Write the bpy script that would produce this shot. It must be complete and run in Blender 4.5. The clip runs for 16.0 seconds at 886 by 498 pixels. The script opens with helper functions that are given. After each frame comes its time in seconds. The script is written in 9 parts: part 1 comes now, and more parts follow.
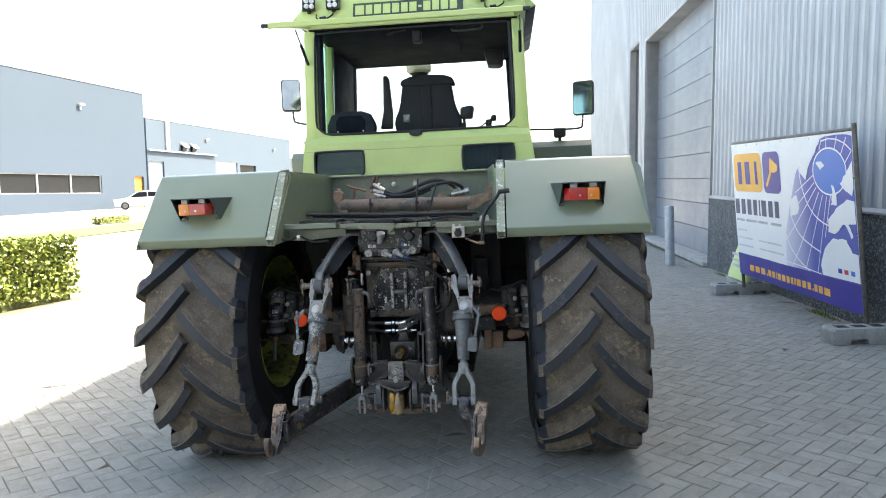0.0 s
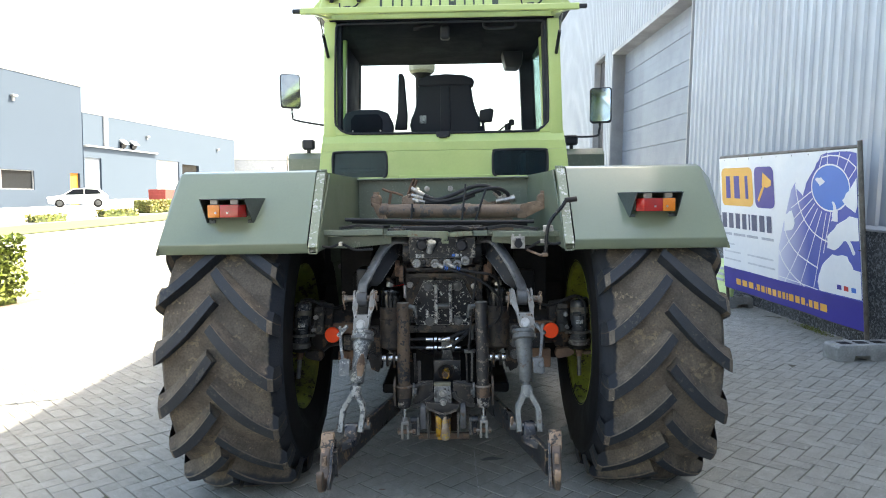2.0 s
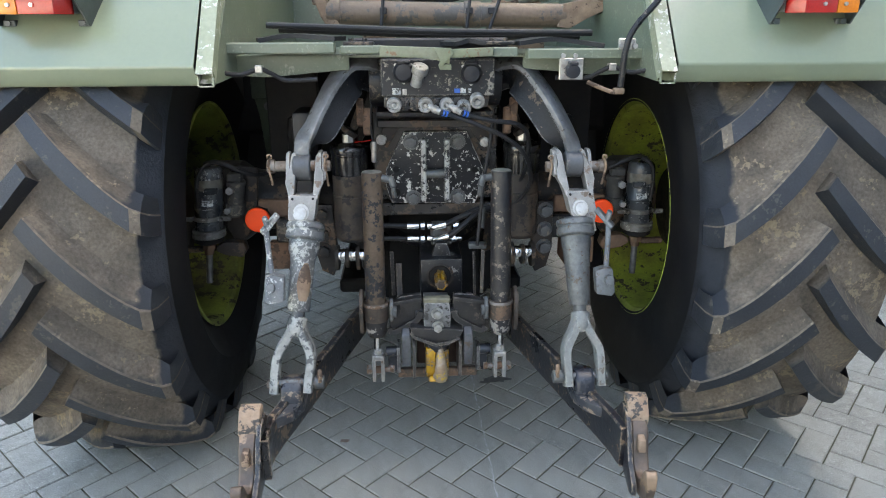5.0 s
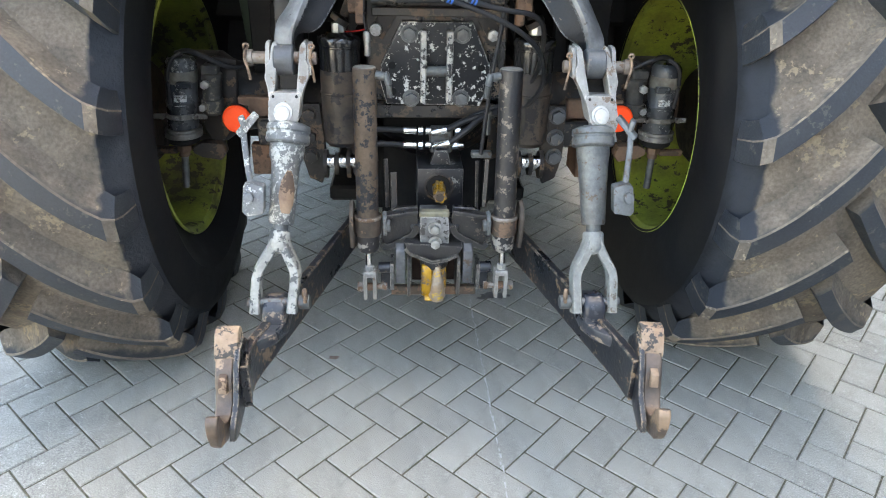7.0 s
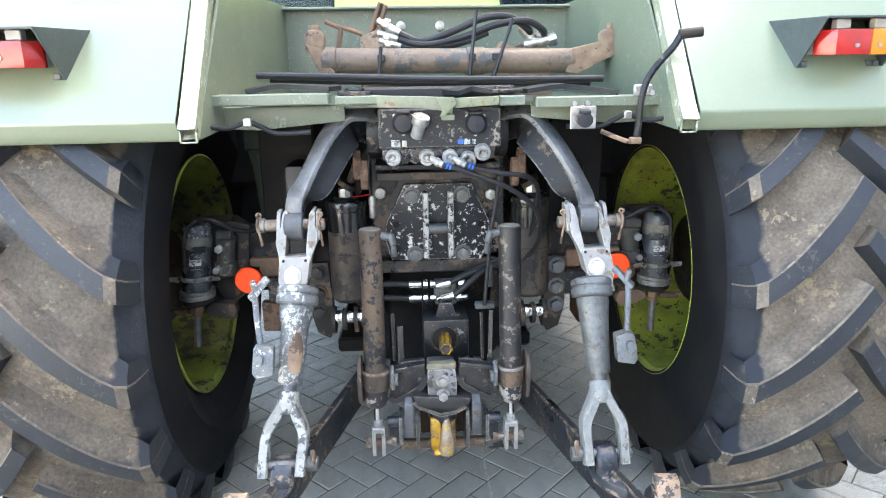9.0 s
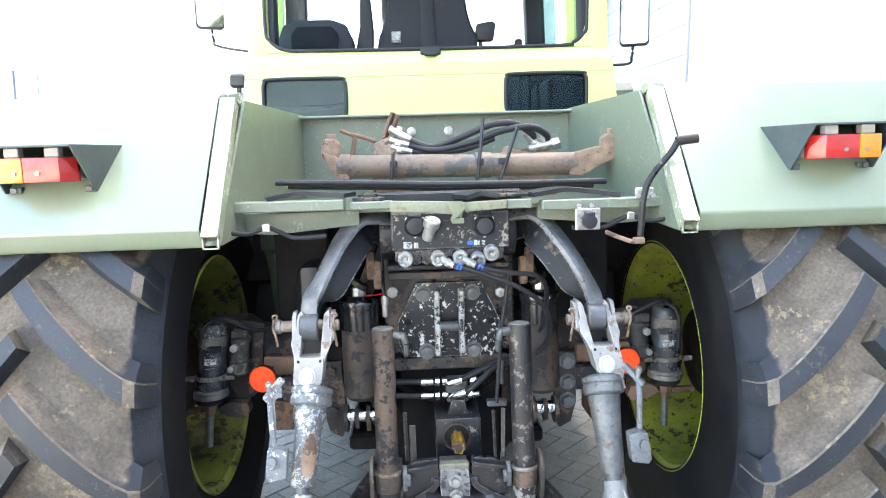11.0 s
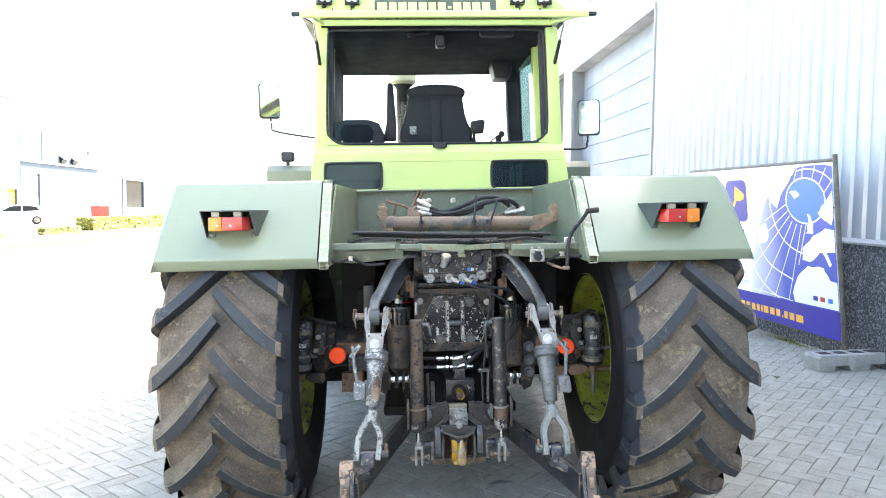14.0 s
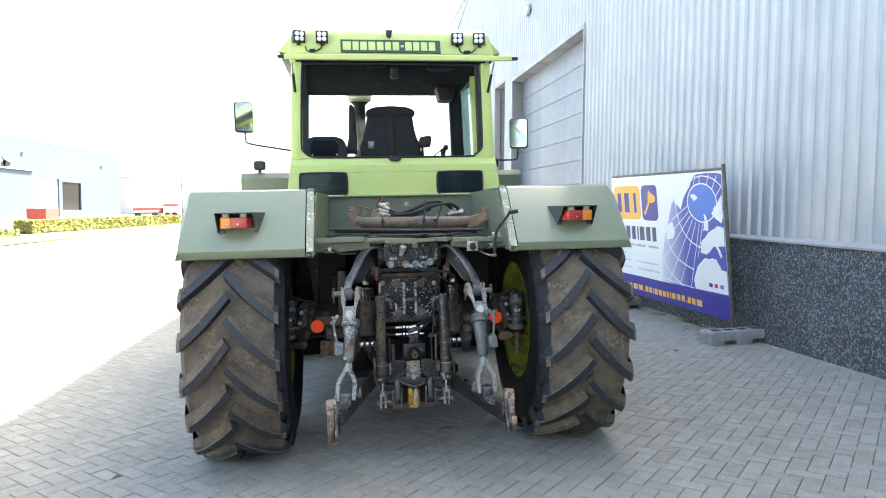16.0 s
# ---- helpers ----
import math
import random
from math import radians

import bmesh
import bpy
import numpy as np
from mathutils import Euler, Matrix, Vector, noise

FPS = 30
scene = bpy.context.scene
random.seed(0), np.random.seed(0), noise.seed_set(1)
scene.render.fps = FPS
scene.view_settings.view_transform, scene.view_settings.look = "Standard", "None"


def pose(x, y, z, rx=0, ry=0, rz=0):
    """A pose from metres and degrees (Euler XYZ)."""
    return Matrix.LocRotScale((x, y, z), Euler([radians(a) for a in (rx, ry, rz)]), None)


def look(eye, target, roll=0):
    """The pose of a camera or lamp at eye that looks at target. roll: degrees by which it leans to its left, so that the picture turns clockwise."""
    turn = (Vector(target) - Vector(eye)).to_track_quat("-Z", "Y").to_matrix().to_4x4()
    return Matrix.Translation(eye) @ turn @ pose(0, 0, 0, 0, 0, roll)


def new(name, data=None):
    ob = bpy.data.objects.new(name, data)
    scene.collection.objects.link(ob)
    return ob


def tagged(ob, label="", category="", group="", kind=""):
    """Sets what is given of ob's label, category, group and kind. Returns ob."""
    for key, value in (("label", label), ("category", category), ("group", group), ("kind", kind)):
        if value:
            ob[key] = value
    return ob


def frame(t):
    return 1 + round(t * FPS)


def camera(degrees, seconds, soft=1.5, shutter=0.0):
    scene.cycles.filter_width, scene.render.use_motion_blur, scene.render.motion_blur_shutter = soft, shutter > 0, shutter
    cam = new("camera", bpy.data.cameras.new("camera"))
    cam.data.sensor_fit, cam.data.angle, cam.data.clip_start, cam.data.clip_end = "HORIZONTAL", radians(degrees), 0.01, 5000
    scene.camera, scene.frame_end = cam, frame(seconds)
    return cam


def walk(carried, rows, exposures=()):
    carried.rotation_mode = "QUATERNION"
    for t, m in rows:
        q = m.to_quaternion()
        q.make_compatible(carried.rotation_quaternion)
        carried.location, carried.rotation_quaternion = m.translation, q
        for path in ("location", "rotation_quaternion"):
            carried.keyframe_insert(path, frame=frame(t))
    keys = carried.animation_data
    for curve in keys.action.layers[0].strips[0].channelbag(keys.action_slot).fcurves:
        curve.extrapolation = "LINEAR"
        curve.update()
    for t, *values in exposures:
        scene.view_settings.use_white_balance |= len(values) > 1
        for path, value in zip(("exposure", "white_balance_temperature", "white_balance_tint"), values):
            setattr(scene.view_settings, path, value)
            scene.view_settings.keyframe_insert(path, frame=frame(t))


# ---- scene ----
cam = camera(67.0, 16.0, soft=1.0)
PATH = [
    (0, (0.641, -3.960, 1.508), (0.440, -1.977, 1.345), -2.40),
    (0.5, (0.390, -3.925, 1.520), (0.211, -1.938, 1.378), -2.10),
    (1, (0.169, -3.878, 1.528), (0.099, -1.882, 1.415), -3.20),
    (1.5, (0.077, -3.792, 1.517), (0.037, -1.797, 1.381), -1.20),
    (2, (0.060, -3.701, 1.523), (0.028, -1.707, 1.374), -0.90),
    (2.5, (0.043, -3.628, 1.488), (0.026, -1.640, 1.275), -0.60),
    (3, (-0.001, -3.461, 1.449), (0.019, -1.493, 1.091), -0.20),
    (3.2, (-0.025, -3.361, 1.437), (0.018, -1.401, 1.044), -0.40),
    (5.3, (-0.097, -2.280, 1.420), (0.023, -0.414, 0.710), 0.34),
    (5.5, (-0.098, -2.240, 1.407), (0.023, -0.397, 0.640), 1.10),
    (6, (-0.098, -2.187, 1.382), (0.033, -0.391, 0.512), 1.58),
    (6.5, (-0.099, -2.183, 1.379), (0.027, -0.408, 0.466), 1.54),
    (7, (-0.098, -2.184, 1.380), (0.022, -0.403, 0.478), 1.54),
    (7.5, (-0.095, -2.186, 1.386), (0.016, -0.386, 0.521), 1.06),
    (8, (-0.094, -2.192, 1.403), (0.015, -0.347, 0.638), 0.49),
    (8.5, (-0.086, -2.202, 1.420), (0.015, -0.311, 0.775), -0.06),
    (9, (-0.088, -2.209, 1.439), (0.011, -0.281, 0.915), -0.96),
    (9.5, (-0.089, -2.216, 1.462), (0.002, -0.263, 1.037), -1.52),
    (10, (-0.097, -2.217, 1.482), (-0.006, -0.248, 1.141), -1.30),
    (10.2, (-0.094, -2.222, 1.490), (-0.006, -0.248, 1.182), -1.44),
    (12.3, (-0.123, -2.549, 1.466), (-0.043, -0.566, 1.220), -1.81),
    (12.5, (-0.149, -2.660, 1.466), (-0.050, -0.676, 1.230), -1.40),
    (13, (-0.197, -2.959, 1.478), (-0.089, -0.973, 1.263), -1.84),
    (13.5, (-0.237, -3.239, 1.511), (-0.129, -1.249, 1.330), -1.69),
    (14, (-0.243, -3.535, 1.507), (-0.128, -1.540, 1.403), -1.09),
    (14.5, (-0.261, -3.801, 1.517), (-0.141, -1.808, 1.412), -1.60),
    (15, (-0.358, -4.102, 1.505), (-0.189, -2.112, 1.408), -1.80),
    (15.5, (-0.377, -4.321, 1.509), (-0.168, -2.335, 1.402), -1.40),
    (16, (-0.365, -4.487, 1.504), (-0.092, -2.508, 1.401), -1.30),
]
EXPOSURES = [(0.0, 2.5, 7450, 5), (2.0, 2.53, 7450, 5), (3.2, 2.7, 7500, 5), (5.5, 3.42, 7800, 6), (6.5, 3.68, 7900, 6), (7.5, 3.95, 7800, 6), (9.0, 4.15, 7550, 8),
             (10.2, 4.26, 7400, 8), (12.5, 4.15, 7450, 7), (13.5, 3.93, 7500, 6), (14.0, 3.65, 7500, 6), (16.0, 2.87, 7450, 5)]
walk(cam, [(t, look(eye, target, roll)) for t, eye, target, roll in PATH], EXPOSURES)

# ---- daylight: the sun stands behind the hall, the yard in front of it lies in its shade ----
SUN_ELEVATION, SUN_SIDE = 50.0, 25.0  # degrees above ground; degrees from the hall's normal towards +y
sun_dir = Vector((math.cos(radians(SUN_SIDE)) * math.cos(radians(SUN_ELEVATION)),
                  math.sin(radians(SUN_SIDE)) * math.cos(radians(SUN_ELEVATION)), math.sin(radians(SUN_ELEVATION))))
world = bpy.data.worlds.new("sky")
scene.world = world
world.use_nodes = True
wn = world.node_tree.nodes
sky = wn.new("ShaderNodeTexSky")
sky.sky_type, sky.sun_disc = "NISHITA", False
sky.sun_elevation = radians(SUN_ELEVATION)
sky.sun_rotation = math.atan2(sun_dir.x, sun_dir.y)
sky.air_density, sky.dust_density, sky.ozone_density = 1.0, 4.0, 1.0
wn["Background"].inputs["Strength"].default_value = 0.14
world.node_tree.links.new(sky.outputs["Color"], wn["Background"].inputs["Color"])
sun = new("sun", bpy.data.lights.new("sun", "SUN"))
sun.data.energy, sun.data.angle, sun.data.color = 5.0, radians(0.53), (1.0, 0.95, 0.88)
sun.matrix_world = look(sun_dir * 60, (0, 0, 0))

# ---- materials ----
def mat(name, c, r=0.5, m=0.0, c2=None, s=6.0, spot=None, cover=0.0, ss=25.0, spot_r=None, spot_m=None,
        bump=0.15, bs=90.0, coat=0.0, grain=0.12, per_object=0.0, spec=0.5, rv=1.0,
        edge=None, ew=0.007, ecut=0.42):
    """Painted, bare or worn solid: base colour c clouded with c2 at scale s (per metre), chips of colour spot over a share
    cover of the surface at scale ss, fine grain and relief; edge: the colour to which edges are rubbed, over a width ew."""
    mt = bpy.data.materials.new(name)
    mt.use_nodes = True
    nt = mt.node_tree
    n, l = nt.nodes, nt.links
    bsdf = n["Principled BSDF"]
    co = n.new("ShaderNodeTexCoord")

    def tex(scale, detail, rough=0.6):
        t = n.new("ShaderNodeTexNoise")
        t.inputs["Scale"].default_value, t.inputs["Detail"].default_value, t.inputs["Roughness"].default_value = scale, detail, rough
        l.new(co.outputs["Object"], t.inputs["Vector"])
        return t.outputs["Fac"]

    def ramp(src, a, b):
        q = n.new("ShaderNodeMapRange")
        q.interpolation_type = "SMOOTHSTEP"
        q.inputs["From Min"].default_value, q.inputs["From Max"].default_value = a, b
        l.new(src, q.inputs["Value"])
        return q.outputs["Result"]

    def mix(f, a, b, kind="MIX"):
        q = n.new("ShaderNodeMix")
        q.data_type, q.blend_type = "RGBA", kind
        for key, v in ((0, f), (6, a), (7, b)):
            if isinstance(v, (int, float)):
                q.inputs[key].default_value = v
            elif isinstance(v, tuple):
                q.inputs[key].default_value = (*v, 1)
            else:
                l.new(v, q.inputs[key])
        return q.outputs[2]

    cloud, fine = tex(s, 5), tex(bs, 4)
    col = mix(ramp(cloud, 0.35, 0.68), c, c2 or tuple(v * 0.8 for v in c))
    if per_object:
        oi = n.new("ShaderNodeObjectInfo")
        isl = n.new("ShaderNodeNewGeometry")
        add = n.new("ShaderNodeMath")
        add.operation = "ADD"
        l.new(oi.outputs["Random"], add.inputs[0]), l.new(isl.outputs["Random Per Island"], add.inputs[1])
        fr = n.new("ShaderNodeMath")
        fr.operation = "FRACT"
        l.new(add.outputs[0], fr.inputs[0])
        hsv = n.new("ShaderNodeHueSaturation")
        mr = n.new("ShaderNodeMapRange")
        mr.inputs["To Min"].default_value, mr.inputs["To Max"].default_value = 1 - per_object, 1 + per_object
        l.new(fr.outputs[0], mr.inputs["Value"]), l.new(mr.outputs["Result"], hsv.inputs["Value"]), l.new(col, hsv.inputs["Color"])
        col = hsv.outputs["Color"]
    rough = ramp(cloud, 0.2, 0.8)
    rr = n.new("ShaderNodeMapRange")
    rr.inputs["To Min"].default_value, rr.inputs["To Max"].default_value = max(r - 0.1 * rv, 0.02), min(r + 0.12 * rv, 1)
    l.new(rough, rr.inputs["Value"])
    r_out = rr.outputs["Result"]
    metal = None
    if spot:
        brink = 0.5 + (0.5 - cover) * 0.24
        low = n.new("ShaderNodeMath")
        low.operation, low.inputs[1].default_value, low.inputs[2].default_value = "MULTIPLY_ADD", 0.5, -0.25
        l.new(tex(ss * 0.17, 2), low.inputs[0])
        both_ = n.new("ShaderNodeMath")
        both_.operation = "ADD"
        l.new(tex(ss, 8, 0.7), both_.inputs[0]), l.new(low.outputs[0], both_.inputs[1])
        chips = ramp(both_.outputs[0], brink - 0.012, brink + 0.025)
        col = mix(chips, col, spot)
        q = mix(chips, r_out, (spot_r if spot_r is not None else r + 0.15,) * 3)
        r_out = q
        if spot_m is not None:
            metal = mix(chips, (m, m, m), (spot_m,) * 3)
    if edge:
        geo, bev, dot = n.new("ShaderNodeNewGeometry"), n.new("ShaderNodeBevel"), n.new("ShaderNodeVectorMath")
        bev.samples = 4
        bev.inputs["Radius"].default_value = ew
        dot.operation = "DOT_PRODUCT"
        l.new(geo.outputs["Normal"], dot.inputs[0]), l.new(bev.outputs["Normal"], dot.inputs[1])
        turn = n.new("ShaderNodeMath")
        turn.operation, turn.inputs[0].default_value = "SUBTRACT", 1.0
        l.new(dot.outputs["Value"], turn.inputs[1])
        rub = n.new("ShaderNodeMath")
        rub.operation = "MULTIPLY"
        l.new(ramp(turn.outputs[0], 0.015, 0.12), rub.inputs[0]), l.new(ramp(tex(45, 5, 0.7), ecut, ecut + 0.12), rub.inputs[1])
        col = mix(rub.outputs[0], col, edge)
        r_out = mix(rub.outputs[0], r_out, (0.5,) * 3)
    g = n.new("ShaderNodeMapRange")
    g.inputs["To Min"].default_value, g.inputs["To Max"].default_value = 1 - grain * 2.4, 1 + grain * 2.4
    l.new(fine, g.inputs["Value"])
    col = mix(1.0, col, g.outputs["Result"], "MULTIPLY")
    l.new(col, bsdf.inputs["Base Color"])
    l.new(r_out, bsdf.inputs["Roughness"])
    bsdf.inputs["Metallic"].default_value = m
    if metal:
        l.new(metal, bsdf.inputs["Metallic"])
    bsdf.inputs["Coat Weight"].default_value = coat
    bsdf.inputs["Specular IOR Level"].default_value = spec
    bsdf.inputs["Coat Roughness"].default_value = 0.12
    if bump:
        b = n.new("ShaderNodeBump")
        b.inputs["Strength"].default_value, b.inputs["Distance"].default_value = bump, 0.004
        l.new(fine, b.inputs["Height"])
        l.new(b.outputs["Normal"], bsdf.inputs["Normal"])
    return mt


def thin_glass(name, tint, sheen=(1, 1, 1), gloss=0.04):
    """A thin pane: clear with a weak mirror on top that grows towards grazing sight."""
    mt = bpy.data.materials.new(name)
    mt.use_nodes = True
    n, l = mt.node_tree.nodes, mt.node_tree.links
    n.remove(n["Principled BSDF"])
    tr, gl, mx, lw, pw, sc = (n.new(k) for k in ("ShaderNodeBsdfTransparent", "ShaderNodeBsdfGlossy", "ShaderNodeMixShader", "ShaderNodeLayerWeight", "ShaderNodeMath", "ShaderNodeMath"))
    tr.inputs["Color"].default_value = (*tint, 1)
    gl.inputs["Roughness"].default_value = 0.02
    gl.inputs["Color"].default_value = (*sheen, 1)
    lw.inputs["Blend"].default_value = 0.5
    pw.operation, pw.inputs[1].default_value = "POWER", 5.0
    sc.operation, sc.inputs[1].default_value, sc.inputs[2].default_value = "MULTIPLY_ADD", 0.9, gloss
    l.new(lw.outputs["Facing"], pw.inputs[0]), l.new(pw.outputs[0], sc.inputs[0]), l.new(sc.outputs[0], mx.inputs[0])
    l.new(tr.outputs[0], mx.inputs[1]), l.new(gl.outputs[0], mx.inputs[2])
    l.new(mx.outputs[0], n["Material Output"].inputs["Surface"])
    return mt


GREEN = mat("olive_green_paint", (0.18, 0.215, 0.147), 0.3, c2=(0.169, 0.203, 0.137), s=2.5, bump=0, coat=0.8, grain=0.03, rv=0.15)
EDGE = mat("worn_green_edge_paint", (0.25, 0.275, 0.195), 0.36, c2=(0.2, 0.23, 0.15), s=8, spot=(0.5, 0.5, 0.46), cover=0.2, ss=60, coat=0.4, bump=0.05)
LIME = mat("lime_green_paint", (0.475, 0.572, 0.2), 0.38, c2=(0.435, 0.537, 0.18), s=3, bump=0.03, coat=0.3, grain=0.03)
LIME_RIM = mat("lime_rim_paint", (0.31, 0.36, 0.052), 0.5, c2=(0.19, 0.212, 0.042), s=7, spot=(0.055, 0.045, 0.03), cover=0.11, ss=30, grain=0.15)
# left-hand rims: the rim lime again, darker and more blotched
LIME_RIM_DARK = mat("darker_lime_rim_paint", (0.27, 0.31, 0.05), 0.55, c2=(0.075, 0.08, 0.028), s=3.5, spot=(0.045, 0.038, 0.026), cover=0.2, ss=22, grain=0.15)
# dirtier copy of the green that also carries the deck's shade in its colour
DECK_GREEN = mat("dirty_shaded_green_paint", (0.112, 0.138, 0.097), 0.45, c2=(0.133, 0.156, 0.114), s=4, spot=(0.2, 0.22, 0.17), cover=0.004, ss=120, bump=0.1, coat=0.2, grain=0.06)
RUBBER = mat("tyre_rubber", (0.0145, 0.018, 0.024), 0.58, c2=(0.022, 0.026, 0.0315), s=9, spot=(0.06, 0.057, 0.052), cover=0.015, ss=40, bump=0.3, bs=170, grain=0.2)
DUST_AND_GLINT = mat("tyre_edge_dust_and_highlight", (0.155, 0.13, 0.104), 0.88, c2=(0.1, 0.086, 0.071), s=9, spot=(0.22, 0.185, 0.14), cover=0.12, ss=34, bump=0.4, bs=110, grain=0.2, spec=0.2)


def tyre_skin(name, inner, brink=0.0):
    """Dust in the grooves that thins out over the lug edges; coloured darker in two steps over the inner shoulder
    (towards inner * x).
    """
    mt = mat(name, (0.145, 0.12, 0.094), 0.88, c2=(0.088, 0.075, 0.062), s=7, spot=(0.2, 0.16, 0.112), cover=0.08, ss=34, bump=0.6, bs=110, grain=0.26, spec=0.2)
    n, l = mt.node_tree.nodes, mt.node_tree.links

    def calc(op, *a):
        q = n.new("ShaderNodeMath")
        q.operation = op
        for k, v in enumerate(a):
            if isinstance(v, (int, float)):
                q.inputs[k].default_value = v
            else:
                l.new(v, q.inputs[k])
        return q.outputs[0]

    def soft(v, a, b):
        q = n.new("ShaderNodeMapRange")
        q.interpolation_type = "SMOOTHSTEP"
        q.inputs["From Min"].default_value, q.inputs["From Max"].default_value = a, b
        l.new(v, q.inputs["Value"])
        return q.outputs["Result"]

    def blend(f, a, c):
        q = n.new("ShaderNodeMix")
        q.data_type = "RGBA"
        l.new(f, q.inputs[0]), l.new(a, q.inputs[6])
        q.inputs[7].default_value = (*c, 1)
        return q.outputs[2]

    co, sp, no = n.new("ShaderNodeTexCoord"), n.new("ShaderNodeSeparateXYZ"), n.new("ShaderNodeTexNoise")
    no.inputs["Scale"].default_value, no.inputs["Detail"].default_value = 22, 5
    l.new(co.outputs["Object"], sp.inputs[0]), l.new(co.outputs["Object"], no.inputs["Vector"])
    x, y, z = sp.outputs
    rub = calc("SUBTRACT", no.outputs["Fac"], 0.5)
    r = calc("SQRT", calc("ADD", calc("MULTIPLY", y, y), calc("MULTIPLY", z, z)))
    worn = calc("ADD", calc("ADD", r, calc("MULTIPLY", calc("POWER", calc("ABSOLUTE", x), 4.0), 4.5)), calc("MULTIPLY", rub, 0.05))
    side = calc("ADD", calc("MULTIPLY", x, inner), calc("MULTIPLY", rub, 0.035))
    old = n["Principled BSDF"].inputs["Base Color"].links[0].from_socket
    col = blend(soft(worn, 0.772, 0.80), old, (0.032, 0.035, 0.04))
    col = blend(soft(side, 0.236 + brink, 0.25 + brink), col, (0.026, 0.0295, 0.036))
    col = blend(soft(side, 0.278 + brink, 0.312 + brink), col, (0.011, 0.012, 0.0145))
    l.new(col, n["Principled BSDF"].inputs["Base Color"])
    return mt


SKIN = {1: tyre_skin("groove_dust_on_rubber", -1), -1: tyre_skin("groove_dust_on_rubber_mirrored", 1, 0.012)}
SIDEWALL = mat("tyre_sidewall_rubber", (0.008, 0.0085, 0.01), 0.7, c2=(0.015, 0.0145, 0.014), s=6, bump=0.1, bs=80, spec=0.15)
BLACK = mat("black_worn_paint", (0.009, 0.01, 0.012), 0.34, c2=(0.02, 0.02, 0.021), s=9, spot=(0.1, 0.08, 0.063), cover=0.18, ss=46, bump=0.15, bs=120, spec=0.3)
BLACK_CHIP = mat("chipped_black_paint", (0.014, 0.015, 0.018), 0.36, spot=(0.6, 0.59, 0.55), cover=0.19, ss=52, bump=0.2, spec=0.3, edge=(0.45, 0.44, 0.4), ecut=0.4)
BLACK_RUST = mat("black_paint_with_rust", (0.02, 0.0195, 0.02), 0.45, c2=(0.042, 0.034, 0.029), s=6, spot=(0.105, 0.07, 0.048), cover=0.22, ss=20, bump=0.25, spec=0.2)
# greasy black, also used to paint shade into hollows and gaps
DARK = mat("dark_grease_and_shade", (0.0105, 0.011, 0.0125), 0.5, c2=(0.019, 0.018, 0.017), s=7, bump=0.25, bs=70, spec=0.1)
ARM = mat("blue_grey_cast_iron", (0.075, 0.08, 0.086), 0.42, c2=(0.04, 0.042, 0.046), s=9, spot=(0.14, 0.12, 0.1), cover=0.12, ss=18, bump=0.25, bs=140)
SILVER = mat("flaking_silver_paint", (0.075, 0.081, 0.088), 0.42, m=0.15, c2=(0.13, 0.135, 0.136), s=14, spot=(0.33, 0.34, 0.325), cover=0.3, ss=85, bump=0.4, bs=150, grain=0.15)
SILVER_CLEAN = mat("grey_silver_paint", (0.108, 0.113, 0.112), 0.42, m=0.2, c2=(0.07, 0.074, 0.075), s=14, spot=(0.075, 0.055, 0.042), cover=0.1, ss=50, bump=0.4, grain=0.2)
ZINC = mat("zinc_plated_steel", (0.5, 0.49, 0.465), 0.36, m=0.85, c2=(0.3, 0.285, 0.26), s=40, bump=0.1)
CHROME = mat("polished_steel", (0.75, 0.75, 0.74), 0.14, m=1.0, bump=0.02, grain=0.03)
RUST = mat("brown_rusted_steel", (0.20, 0.115, 0.072), 0.72, c2=(0.13, 0.085, 0.06), s=8, spot=(0.09, 0.06, 0.045), cover=0.3, ss=14, bump=0.35, spec=0.25)
RUST_PALE = mat("pale_rusty_steel", (0.24, 0.165, 0.11), 0.66, c2=(0.15, 0.098, 0.064), s=16, spot=(0.07, 0.045, 0.032), cover=0.25, ss=30, bump=0.4)
BROWN_STEEL = mat("bare_brown_steel", (0.06, 0.045, 0.036), 0.5, m=0.2, c2=(0.03, 0.024, 0.02), s=8, bump=0.25, spec=0.2)
GOLD = mat("yellow_greased_steel", (0.4, 0.22, 0.018), 0.26, m=0.15, c2=(0.17, 0.085, 0.02), s=30, spot=(0.09, 0.062, 0.04), cover=0.28, ss=40, bump=0.25)
ORANGE_REFL = mat("orange_red_reflector", (1.0, 0.085, 0.02), 0.35, c2=(0.95, 0.075, 0.018), s=10, bump=0.02, grain=0.02, spec=0.2)
RED_LENS = mat("red_lamp_lens", (0.4, 0.018, 0.015), 0.16, c2=(0.32, 0.014, 0.012), s=20, bump=0.12, bs=220, coat=0.5)
AMBER_LENS = mat("amber_lamp_lens", (0.68, 0.2, 0.014), 0.16, c2=(0.58, 0.16, 0.012), s=20, bump=0.12, bs=220, coat=0.5)
LAMP_BACK = mat("grey_lamp_housing", (0.42, 0.41, 0.38), 0.5)
HOUSING = mat("dark_green_lamp_housing", (0.045, 0.06, 0.06), 0.4, c2=(0.035, 0.045, 0.045), coat=0.2)
HOSE = mat("black_hose_rubber", (0.02, 0.02, 0.022), 0.48, bump=0.25, bs=200, spec=0.3)
PLASTIC = mat("black_plastic", (0.02, 0.021, 0.026), 0.45, bump=0.1, bs=200, spec=0.35)
FABRIC = mat("dark_seat_fabric", (0.013, 0.0145, 0.021), 0.85, bump=0.4, bs=300, spec=0.15)
